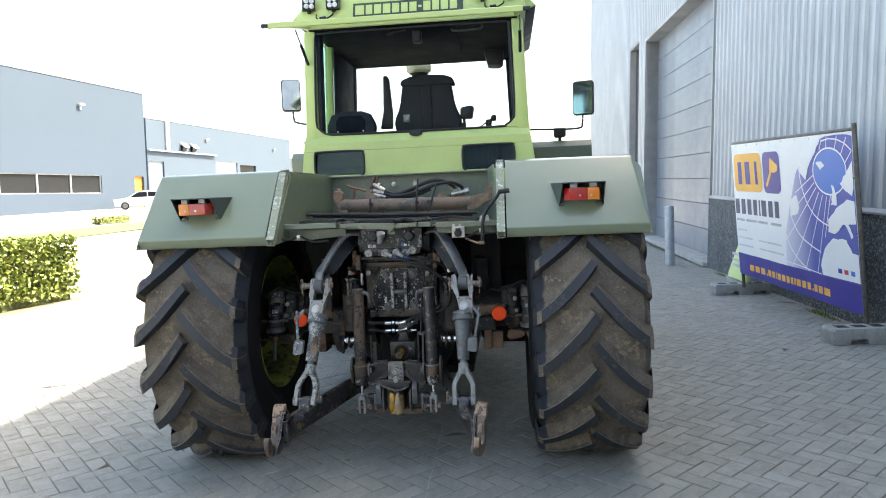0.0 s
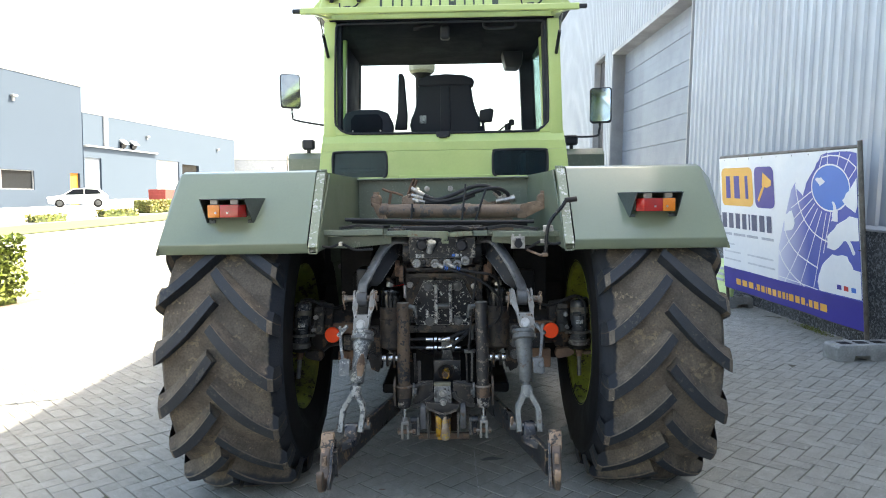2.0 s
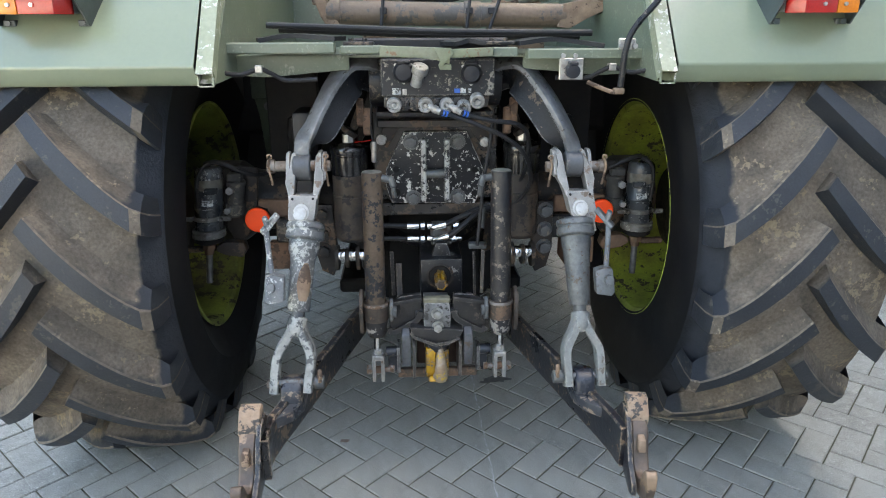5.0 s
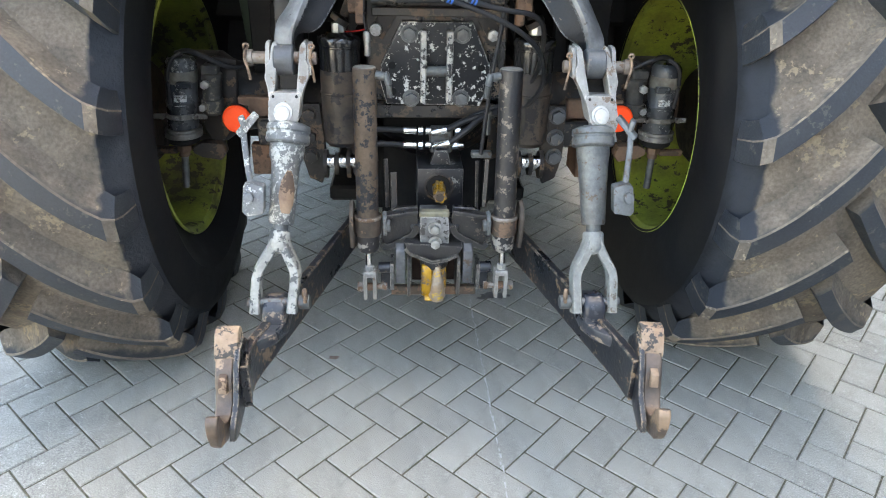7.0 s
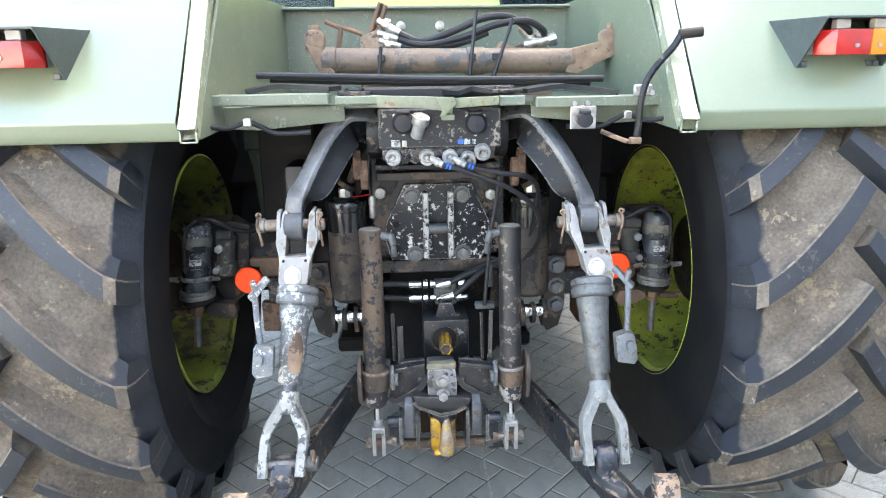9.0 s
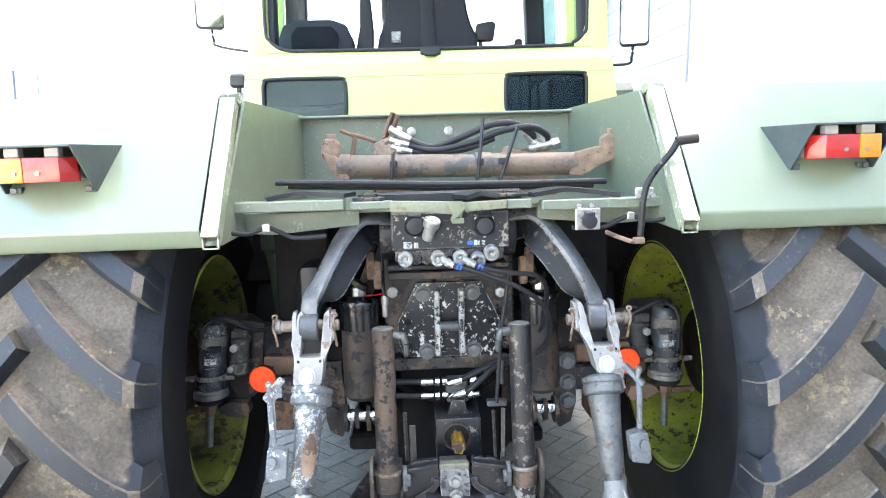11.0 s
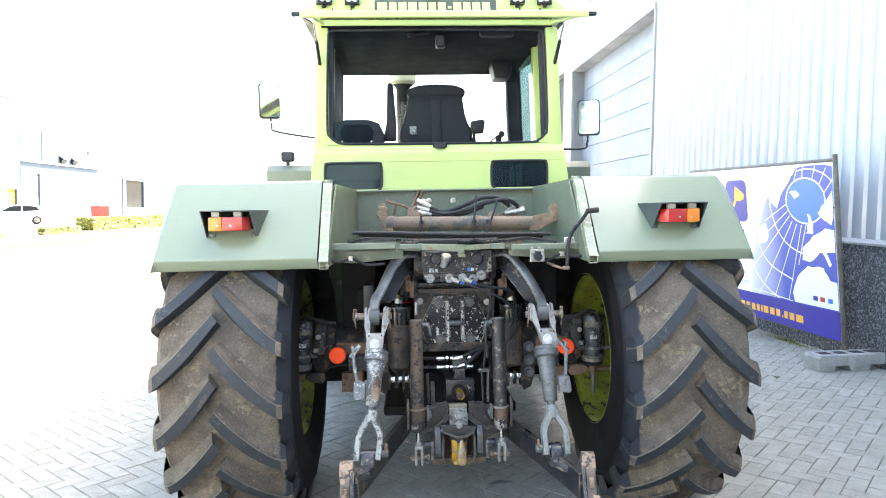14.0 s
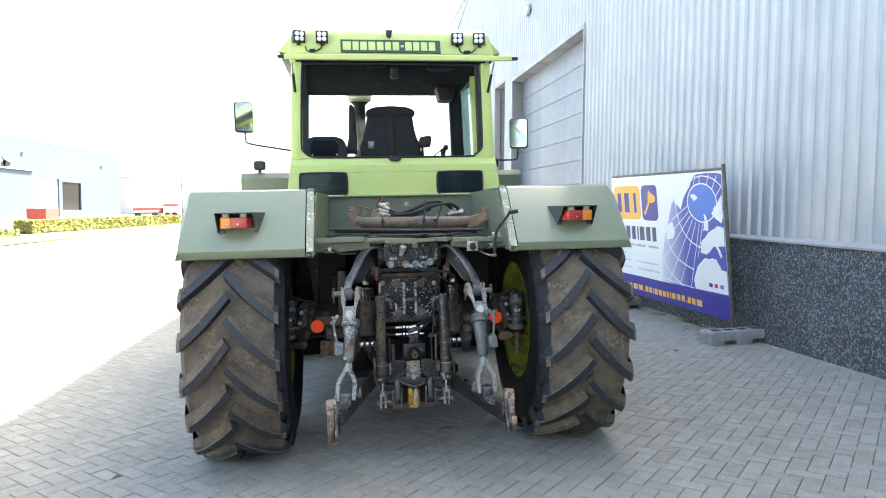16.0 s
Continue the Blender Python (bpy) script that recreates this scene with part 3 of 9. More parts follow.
def tyre_mesh(phase, lugs=18):
    """Farm tyre round the x axis with two staggered rows of curved lugs; the arrow points up at the back."""
    bm = bmesh.new()
    depth = 0.056
    base = WR - depth
    bead = 0.0 if phase > 0 else 0.036   # the softer tyre's bead sits deeper
    prof = [(0.395, -0.29 + bead), (0.44, -0.30 + bead * 0.6), (0.52, -0.312 if phase > 0 else -0.322), (0.60, -0.322), (0.655, -0.308), (base - 0.022, -0.256), (base - 0.006, -0.19), (base, -0.1),
            (base + 0.002, 0.0), (base, 0.1), (base - 0.006, 0.19), (base - 0.022, 0.252), (0.655, 0.288), (0.60, 0.303), (0.52, 0.302), (0.46, 0.29), (0.425, 0.275)]
    n = 96
    rows = [[bm.verts.new((x * phase, r * math.sin(2 * math.pi * i / n), r * math.cos(2 * math.pi * i / n))) for i in range(n)] for r, x in prof]
    for k, (a, b) in enumerate(zip(rows, rows[1:])):
        for i in range(n):
            j = (i + 1) % n
            f = bm.faces.new((a[i], b[i], b[j], a[j]))
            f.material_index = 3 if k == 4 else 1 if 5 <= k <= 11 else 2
    step = 2 * math.pi / lugs
    for side in (-1, 1):
        for q in range(lugs):
            a0 = q * step + radians(3.5 + (5.2 if phase > 0 else 10)) + (step / 2 if side * phase > 0 else 0)
            # stations from the middle to over the shoulder: across, travel round, half width, lug top, lug foot
            st = []
            for k in range(9):
                s = k / 8
                x = -0.006 + (TREAD + 0.01) * s
                trav = 0.27 * (1.3 * s - 0.3 * s * s) - 0.006
                half = 0.027 + 0.008 * s
                top = WR - 0.014 * s * s * s
                foot = base - 0.03 - (0.06 * max(0, s - 0.86) / 0.14)
                st.append((x, trav, half, top, foot))
            st.append((TREAD + 0.026, 0.27 * 1.02, 0.0345, WR - 0.03, base - 0.10))
            st.append((TREAD + 0.034, 0.27 * 1.045, 0.034, WR - 0.062, base - 0.13))
            st.append((TREAD + 0.043, 0.27 * 1.052, 0.031, WR - 0.125, base - 0.16))
            rings = []
            for k, (x, trav, half, top, foot) in enumerate(st):
                k0, k1 = st[max(k - 1, 0)], st[min(k + 1, len(st) - 1)]
                dx, dt = k1[0] - k0[0], k1[1] - k0[1]
                ln = math.hypot(dx, dt) or 1
                nx, nt = -dt / ln, dx / ln
                ringv = []
                low = min(base - 0.004, top - 0.03) if k < 9 else top - 0.02
                square = 0.6 * (1 - min(1.0, max(0.0, (k - 4) / 4)))   # the outer ends are cut straight round the tyre
                for w, rad in ((-half - 0.062, low - 0.012 if k else foot), (-half - 0.03, low + (top - low) * 0.3), (-half - 0.005, top - 0.005), (-half, top), (half, top), (half + 0.012, foot)):
                    xx = x + nx * w * square
                    aa = a0 + (-(trav + nt * w)) / WR
                    ringv.append(bm.verts.new((side * xx, -rad * math.cos(aa), rad * math.sin(aa))))
                rings.append(ringv)
            for kk, (r0, r1) in enumerate(zip(rings, rings[1:])):
                for c in range(5):
                    v = (r0[c], r0[c + 1], r1[c + 1], r1[c])
                    f = bm.faces.new(v if side < 0 else v[::-1])
                    # pale strip along the upper edge paints its highlight; end chamfers are dusty
                    f.material_index = 4 if (kk == 8 and c > 1) or c == 2 else 0 if kk > 8 or c > 2 else 1
            # moulded on: the foot of each lug runs into the carcass
            near = min(rows[8], key=lambda v: (v.co - rings[0][5].co).length)
            bm.edges.new((rings[0][5], near))
            for v in (rings[0], rings[-1]):
                f = bm.faces.new(v)
                f.material_index = 1
    bmesh.ops.recalc_face_normals(bm, faces=bm.faces)
    for v in bm.verts:  # pressed flat where it stands
        if v.co.z < -WZ + 0.004:
            v.co.z = -WZ + 0.004
    for v in bm.verts:  # and spreads a little at the foot, the softer one more
        v.co.y *= 1 + (1.1 if phase < 0 else 0.3) * max(0.0, -v.co.z - 0.56)
    for v in bm.verts:  # the outer shoulder bulges less than the inner one
        if v.co.x * phase > 0:
            v.co.x *= 0.95 if phase > 0 else 0.925
    return bm


def rim_mesh(side):
    """Dished steel rim round x; side +1 opens towards -x (inboard on the right-hand wheel)."""
    bm = bmesh.new()
    prof = [(0.403, -0.312), (0.409, -0.308), (0.403, -0.298), (0.385, -0.29), (0.378, -0.2), (0.365, -0.06), (0.355, 0.0), (0.355, 0.06), (0.33, 0.075), (0.27, 0.085), (0.24, 0.05), (0.16, 0.045), (0.0, 0.045)]
    lathe(bm, prof, Matrix.Rotation(radians(90), 4, "Y"), 56)
    # outboard half of the barrel
    lathe(bm, [(0.36, 0.06), (0.39, 0.16), (0.405, 0.222), (0.44, 0.25)], Matrix.Rotation(radians(90), 4, "Y"), 56)
    if side < 0:
        flip(bm)
    return bm


RUST_DRUM = mat("dark_rusty_drum_iron", (0.022, 0.017, 0.014), 0.65, c2=(0.04, 0.027, 0.02), s=9, spot=(0.02, 0.018, 0.017), cover=0.3, ss=20, bump=0.35, spec=0.25)
tyre_data = {}


def make_wheel(x, y, side):
    w = new("wheel")
    w.parent, w.location = tractor, (x, y, WZ)
    if side not in tyre_data:
        ty = part("tyre", tyre_mesh(side), [RUBBER, SKIN[side], SIDEWALL, SKIN[side], DUST_AND_GLINT], w, "worn dusty black tractor tyre with chevron lugs", smooth=28)
        tyre_data[side] = ty.data
    else:
        ty = new("tyre", tyre_data[side])
        ty.parent = w
        ty["label"] = "worn dusty black tractor tyre with chevron lugs"
    ty.location.x = -0.018 if side > 0 else 0.0
    part("rim", rim_mesh(side), LIME_RIM if side > 0 else LIME_RIM_DARK, w, "dirty lime-green dished steel rim").location.x = -0.036 if side < 0 else 0.0
    b = bmesh.new()
    for k in range(8):
        a = k * math.pi / 4
        hexbolt(b, (side * 0.045, 0.2 * math.cos(a), 0.2 * math.sin(a)), (-side, 0, 0), 0.016, 0.025)
    part("wheel_nuts", b, RUST, w)
    b = bmesh.new()
    lathe(b, [(0.0, -0.16), (0.09, -0.16), (0.15, -0.15), (0.165, -0.135), (0.165, -0.06), (0.175, -0.055), (0.175, -0.03), (0.13, 0.03), (0.0, 0.03)], Matrix.Rotation(radians(90), 4, "Y"), 36)
    part("brake_drum", b if side > 0 else flip(b), RUST_DRUM, w, "dark rusty brake drum")
    return w


for sx in (-1, 1):
    make_wheel(sx * WX, WY, sx)
    make_wheel(sx * WX, WY + 3.05, sx)


def fender_mesh(sx):
    """Right-hand rear fender: sloping back, flat top, turned-in lip, open below. Sheet 4 mm."""
    bm = bmesh.new()
    t = 0.006
    xi, xo, xt = 0.625, 1.33, 1.285 if sx > 0 else 1.3
    # outline in (y, z): lip, back, top, front
    out = [(-0.505, 1.275), (-0.568, 1.277), (-0.596, 1.326), (-0.335, 1.668), (-0.30, 1.678), (0.62, 1.678), (0.86, 1.40)]
    lo, hi = [], []
    for y, z in out:
        f = min(1, max(0, (z - 1.278) / 0.4))
        lo.append(bm.verts.new((xi, y, z)))
        hi.append(bm.verts.new((xo + (xt - xo) * f, y, z)))
    for i in range(len(out) - 1):
        bm.faces.new((lo[i], hi[i], hi[i + 1], lo[i + 1]))
    # outer skirt
    sk = [bm.verts.new((1.335, y, max(z - 0.06, 1.276))) for y, z in out]
    for i in range(len(out) - 1):
        bm.faces.new((hi[i], sk[i], sk[i + 1], hi[i + 1]))
    bmesh.ops.recalc_face_normals(bm, faces=bm.faces)
    edges = [e for e in bm.edges if len(e.link_faces) == 2 and e.calc_face_angle(0) > radians(20)]
    bmesh.ops.bevel(bm, geom=edges, offset=0.012, segments=3, profile=0.5, affect="EDGES", clamp_overlap=True)
    bmesh.ops.solidify(bm, geom=bm.faces[:], thickness=t)
    return bm


def make_fenders():
    for sx in (1, -1):
        bm = fender_mesh(sx)
        fd = part("fender", bm if sx > 0 else flip(bm), GREEN, tractor, "olive-green sheet-steel rear fender", smooth=30)
        # square tube along the inner back edge
        e = bmesh.new()
        a, inner = 0.0205, 0.0165
        sweep(e, [Vector((0.597, -0.596, 1.297)), Vector((0.597, -0.57, 1.328)), Vector((0.597, -0.333, 1.652)), Vector((0.597, -0.29, 1.662))], [(-a, -a), (a, -a), (a, a), (-a, a)], caps=False, up=(0, 0.82, 0.57))
        sweep(e, [Vector((0.597, -0.596, 1.297)), Vector((0.597, -0.57, 1.328)), Vector((0.597, -0.525, 1.389))], [(-inner, inner), (inner, inner), (inner, -inner), (-inner, -inner)], caps=False, up=(0, 0.82, 0.57))
        bmesh.ops.recalc_face_normals(e, faces=e.faces)
        part("edge_tube", e if sx > 0 else flip(e), EDGE, fd, "square edge tube with paint worn pale", smooth=0)
        f = bmesh.new()
        box(f, 0.576, 0.6175, -0.602, -0.596, 1.2765, 1.28, 0)
        for x0, x1, z0, z1 in ((0.576, 0.58, 1.2765, 1.318), (0.6135, 0.6175, 1.2765, 1.318), (0.576, 0.6175, 1.314, 1.318)):
            box(f, x0, x1, -0.602, -0.596, z0, z1, 0)
        part("tube_rim", f if sx > 0 else flip(f), EDGE, fd, smooth=0)
        # inner side panel of the load deck
        g = bmesh.new()
        prism(g, [(-0.583, 1.28), (-0.31, 1.658), (0.36, 1.658), (0.36, 1.34)], "x", 0.0, 0.008, 0.001)
        g.transform(Matrix.Translation((0.578, -0.55, 0)) @ Matrix.Rotation(radians(4.5), 4, "Z") @ Matrix.Translation((0, 0.55, 0)))
        part("inner_panel", g if sx > 0 else flip(g), DECK_GREEN, fd, smooth=0)


make_fenders()


def make_lamps():
    for sx in (1, -1):
        lamp = sub("tail_lamp", "red and amber tail lamp under a dark green hood")
        h = bmesh.new()
        # hood: flat roof, one triangular cheek each side
        x0, x1 = 0.855, 1.114
        prism(h, [(0.905, -0.612), (x1, -0.612), (x1, -0.425), (x0, -0.425)], "z", 1.536, 1.541, 0.001)
        prism(h, [(-0.62, 1.54), (-0.425, 1.54), (-0.505, 1.425), (-0.53, 1.425)], "x", x1 - 0.005, x1, 0.001)
        q = bmesh.new()
        for a in (0.0, 0.005):
            for p in ((0.905, -0.612, 1.54), (0.855, -0.425, 1.54), (0.885, -0.502, 1.425), (0.892, -0.526, 1.425)):
                q.verts.new((p[0] + a, p[1] + a * 0.6, p[2]))
        q.verts.ensure_lookup_table()
        v = list(q.verts)
        q.faces.new(v[0:4]), q.faces.new(v[4:8][::-1])
        for i in range(4):
            j = (i + 1) % 4
            q.faces.new((v[j], v[i], v[4 + i], v[4 + j]))
        bmesh.ops.recalc_face_normals(q, faces=q.faces)
        put_in(h, q)
        part("hood", h if sx > 0 else flip(h), HOUSING, lamp, "dark green sheet hood", smooth=0)
        for nm, xa, xb, mt in (("red_lens", 0.915, 1.026, RED_LENS), ("amber_lens", 1.027, 1.095, AMBER_LENS)):
            b = bmesh.new()
            if nm == "red_lens":
                prism(b, [(xa, -0.56), (xa + 0.025, -0.60), (xb, -0.60), (xb, -0.545), (xa, -0.545)], "z", 1.452, 1.512, 0.004)
            else:
                prism(b, [(xa, -0.60), (xb - 0.012, -0.60), (xb, -0.565), (xb, -0.545), (xa, -0.545)], "z", 1.452, 1.512, 0.004)
            part(nm, b if sx > 0 else flip(b), mt, lamp)
        b = bmesh.new()
        box(b, 0.918, 1.092, -0.5449, -0.50, 1.455, 1.51, 0.004)
        for xa in (0.945, 1.04):
            box(b, xa, xa + 0.035, -0.585, -0.56, 1.513, 1.5355, 0.002)
        part("base", b if sx > 0 else flip(b), LAMP_BACK, lamp)
        b = bmesh.new()
        for xa in (0.99, 1.045):
            cyl(b, (xa, -0.60, 1.474), (xa, -0.605, 1.474), 0.005, n=10)
        part("screws", b if sx > 0 else flip(b), ZINC, lamp)
        b = bmesh.new()
        for xa in (0.89, 1.075):
            box(b, xa, xa + 0.03, -0.525, -0.47, 1.424, 1.44, 0.002)
            cyl(b, (xa + 0.015, -0.526, 1.432), (xa + 0.015, -0.531, 1.432), 0.006, n=8)
        part("foot", b if sx > 0 else flip(b), HOUSING, lamp)


make_lamps()

# ---- load deck behind the cab ----
BLACK_RUST2 = mat("black_paint_rubbed_brown", (0.014, 0.015, 0.018), 0.42, c2=(0.035, 0.03, 0.027), s=8, spot=(0.15, 0.125, 0.1), cover=0.24, ss=48, bump=0.3, grain=0.2)
def make_deck():
    deck = sub("load_deck", "olive-green load deck between the fenders")
    b = bmesh.new()
    box(b, -0.56, 0.53, 0.345, 0.36, 1.33, 1.648, 0.003)
    box(b, -0.56, 0.53, 0.30, 0.36, 1.641, 1.651, 0.003)
    part("front_wall", b, DECK_GREEN, deck)
    b = bmesh.new()
    box(b, -0.57, 0.57, -0.36, 0.345, 1.336, 1.346, 0.002)
    part("floor_sheet", b, DECK_GREEN, deck)
    b = bmesh.new()
    for x in (-0.096, 0.045):
        cyl(b, (x, 0.345, 1.585), (x, 0.338, 1.585), 0.017, n=16, w=0.002)
    part("wall_bolts", b, ZINC, deck)
    # cross beams along the back edge
    for x0, x1, z0, z1, y0 in ((-0.575, -0.282, 1.352, 1.381, -0.46), (-0.27, -0.155, 1.35, 1.372, -0.44), (0.155, 0.225, 1.34, 1.366, -0.44), (0.25, 0.575, 1.334, 1.362, -0.46)):
        b = bmesh.new()
        box(b, x0, x1, y0, y0 + 0.05, z0, z1, 0.003)
        part("cross_beam", b, DECK_GREEN, deck)
    b = bmesh.new()
    rubbed = mat("green_paint_rubbed_to_rust", (0.14, 0.16, 0.098), 0.45, c2=(0.17, 0.175, 0.125), s=9, spot=(0.15, 0.085, 0.045), cover=0.13, ss=28)
    prism(b, [(-0.16, 1.343), (-0.06, 1.340), (0.0, 1.333), (0.03, 1.322), (0.036, 1.364), (-0.05, 1.368), (-0.16, 1.372)], "y", -0.475, -0.43, 0.003)
    prism(b, [(0.038, 1.338), (0.15, 1.344), (0.152, 1.366), (0.038, 1.362)], "y", -0.472, -0.43, 0.003)
    part("bent_beam", b, rubbed, deck, "bent green beam rubbed to rust")
    b = bmesh.new()
    prism(b, [(-0.012, 1.366), (0.034, 1.366), (0.042, 1.35), (0.03, 1.337), (0.012, 1.32), (-0.002, 1.318), (0.006, 1.334)], "y", -0.482, -0.476, 0.001)
    prism(b, [(0.0, 1.322), (0.036, 1.322), (0.036, 1.308), (0.004, 1.308)], "y", -0.474, -0.47, 0.001)
    part("torn_flap", b, rubbed, deck, "torn corner of green sheet")
    for sx in (1, -1):
        b = bmesh.new()
        prism(b, [(0.25, 1.345), (0.576, 1.345), (0.576, 1.29), (0.48, 1.285), (0.25, 1.305)], "y", -0.385, -0.37, 0.002)
        part("rear_apron", b if sx > 0 else flip(b), DECK_GREEN, deck)
    # rubber strips and the two hinge plates
    for pts in ([(-0.50, -0.40, 1.386), (-0.42, -0.38, 1.398), (-0.33, -0.385, 1.394), (-0.27, -0.40, 1.39)], [(0.03, -0.4, 1.374), (0.08, -0.38, 1.384), (0.14, -0.385, 1.376)], [(0.22, -0.40, 1.376), (0.32, -0.38, 1.386), (0.42, -0.385, 1.376), (0.48, -0.4, 1.368)]):
        b = bmesh.new()
        sweep(b, curve_pts(pts, 6), [(-0.045, -0.006), (0.045, -0.006), (0.045, 0.006), (-0.045, 0.006)])
        bmesh.ops.recalc_face_normals(b, faces=b.faces)
        part("rubber_strip", b, HOSE, deck, "black rubber strip")
    for x0 in (-0.262, 0.135):
        b = bmesh.new()
        box(b, x0, x0 + 0.085, -0.43, -0.37, 1.372, 1.382, 0.002)
        for dx in (0.02, 0.06):
            cyl(b, (x0 + dx, -0.40, 1.382), (x0 + dx, -0.40, 1.39), 0.007, n=10)
        part("hinge_plate", b, BLACK, deck)
    b = bmesh.new()
    box(b, -0.24, 0.21, -0.36, -0.32, 1.35, 1.39, 0.006)
    part("rear_lip", b, HOSE, deck)


make_deck()


TUBE_RUST = mat("dull_rusted_tube", (0.155, 0.112, 0.082), 0.55, m=0.1, c2=(0.11, 0.085, 0.068), s=6, spot=(0.075, 0.07, 0.066), cover=0.22, ss=14, spot_r=0.45, bump=0.3, spec=0.35)


def make_deck_gear():
    # two long black rods lying across
    for dy, dz in ((0, 0), (0.03, -0.012)):
        r = thing("black_rod", "long thin black rod lying across the deck", "rod", "rods on the deck")
        b = bmesh.new()
        tube(b, [(-0.49 + dy, -0.30 + dy, 1.426 + dz), (-0.2, -0.31 + dy, 1.416 + dz), (0.0, -0.315 + dy, 1.408 + dz), (0.25, -0.31 + dy, 1.404 + dz), (0.468 - dy, -0.30 + dy, 1.402 + dz)], 0.0095)
        part("rod", b, HOSE, r)
    # rusty top-link tube
    tl = thing("hydraulic_cylinder", "rusty brown hydraulic cylinder strapped across the deck", "cylinder")
    b = bmesh.new()
    cyl(b, (-0.32, -0.1, 1.463), (0.43, -0.1, 1.452), 0.037, n=28, w=0.006)
    cyl(b, (0.10, -0.1, 1.457), (0.155, -0.1, 1.456), 0.041, n=28, w=0.004)
    cyl(b, (-0.335, -0.1, 1.463), (-0.29, -0.1, 1.463), 0.041, n=28, w=0.006)
    part("barrel", b, TUBE_RUST, tl, "dull rusty steel tube")
    b = bmesh.new()
    prism(b, [(-0.375, 1.51), (-0.335, 1.50), (-0.295, 1.43), (-0.30, 1.412), (-0.33, 1.415), (-0.352, 1.45)], "y", -0.135, -0.065, 0.006)
    prism(b, [(-0.378, 1.485), (-0.325, 1.485), (-0.322, 1.535), (-0.335, 1.552), (-0.365, 1.552), (-0.38, 1.535)], "y", -0.13, -0.07, 0.008)
    cyl(b, (-0.352, -0.1, 1.545), (-0.352, -0.1, 1.566), 0.017, n=12, w=0.003)
    part("left_bracket", b, RUST_PALE, tl)
    b = bmesh.new()
    prism(b, [(0.40, 1.418), (0.42, 1.488), (0.50, 1.506), (0.545, 1.49), (0.548, 1.465), (0.50, 1.445), (0.44, 1.412)], "y", -0.135, -0.065, 0.006)
    prism(b, [(0.508, 1.465), (0.556, 1.465), (0.568, 1.513), (0.56, 1.537), (0.53, 1.547), (0.51, 1.532)], "y", -0.13, -0.07, 0.008)
    cyl(b, (0.54, -0.1, 1.537), (0.543, -0.1, 1.559), 0.015, n=12, w=0.003)
    part("right_bracket", b, RUST_PALE, tl)
    for x, lean, top in ((-0.155, 0.0, 1.50), (0.115, 0.012, 1.60), (0.185, 0.05, 1.575)):
        b = bmesh.new()
        cyl(b, (x + lean, -0.148, top), (x - 0.01, -0.150, 1.40), 0.0055, n=8)
        box(b, x - 0.011, x + 0.011, -0.152, -0.134, 1.458, 1.478, 0.002)
        part("cable_tie", b, PLASTIC, tl)
    # control valve with its hoses behind the tube
    v = thing("hydraulic_valve", "dirty steel valve block with black hoses on the deck", "valve")
    b = bmesh.new()
    prism(b, [(-0.235, 1.33), (-0.12, 1.33), (-0.125, 1.54), (-0.16, 1.565), (-0.225, 1.535)], "y", 0.03, 0.11, 0.008)
    part("valve_body", b, RUST_PALE, v)
    b = bmesh.new()
    bar(b, (-0.19, 0.06, 1.55), (-0.155, 0.05, 1.64), 0.034, 0.012, 0.003)
    bar(b, (-0.165, 0.045, 1.56), (-0.14, 0.04, 1.632), 0.02, 0.012, 0.003)
    part("lever", b, RUST, v)
    b = bmesh.new()
    tube(b, [(-0.335, 0.05, 1.585), (-0.30, 0.05, 1.57), (-0.26, 0.05, 1.56), (-0.22, 0.06, 1.545)], 0.007)
    cyl(b, (-0.285, 0.05, 1.57), (-0.30, 0.05, 1.49), 0.008, n=8)
    part("link", b, RUST, v)
    for k, (a, c) in enumerate((((-0.17, 1.585), (-0.1, 1.545)), ((-0.17, 1.548), (-0.105, 1.528)), ((-0.165, 1.525), (-0.095, 1.505)))):
        b = bmesh.new()
        cyl(b, (a[0], 0.04, a[1]), (c[0], 0.03, c[1]), 0.013, n=12, w=0.002)
        cyl(b, (a[0] + 0.02, 0.038, a[1] - 0.008), (a[0] + 0.04, 0.036, a[1] - 0.014), 0.018, n=6, w=0.002)
        part("hose_end", b, ZINC, v)
    for pts in ([(-0.1, 0.03, 1.545), (-0.03, 0.02, 1.52), (0.06, 0.02, 1.545), (0.17, 0.02, 1.588), (0.25, 0.02, 1.59), (0.31, 0.03, 1.555), (0.32, 0.05, 1.54)],
                [(-0.105, 0.03, 1.528), (-0.02, 0.01, 1.508), (0.1, 0.01, 1.53), (0.2, 0.01, 1.565), (0.30, 0.01, 1.578), (0.36, 0.03, 1.55), (0.365, 0.05, 1.53)],
                [(-0.095, 0.03, 1.505), (0.0, 0.015, 1.50), (0.1, 0.015, 1.515), (0.18, 0.02, 1.545)]):
        b = bmesh.new()
        tube(b, pts, 0.0115)
        part("hose", b, HOSE, v)
    b = bmesh.new()
    cyl(b, (0.29, 0.05, 1.56), (0.33, 0.05, 1.52), 0.013, n=12)
    cyl(b, (0.345, 0.05, 1.545), (0.37, 0.05, 1.515), 0.013, n=12)
    cyl(b, (0.30, 0.04, 1.505), (0.40, 0.04, 1.522), 0.015, n=10, w=0.002)
    cyl(b, (0.38, 0.04, 1.516), (0.405, 0.04, 1.524), 0.02, n=8, w=0.002)
    part("tee_fitting", b, ZINC, v)
    b = bmesh.new()
    prism(b, [(0.2, 1.33), (0.4, 1.33), (0.38, 1.50), (0.33, 1.515), (0.26, 1.50), (0.23, 1.52), (0.2, 1.48)], "y", 0.04, 0.12, 0.008)
    part("manifold", b, RUST_PALE, v)
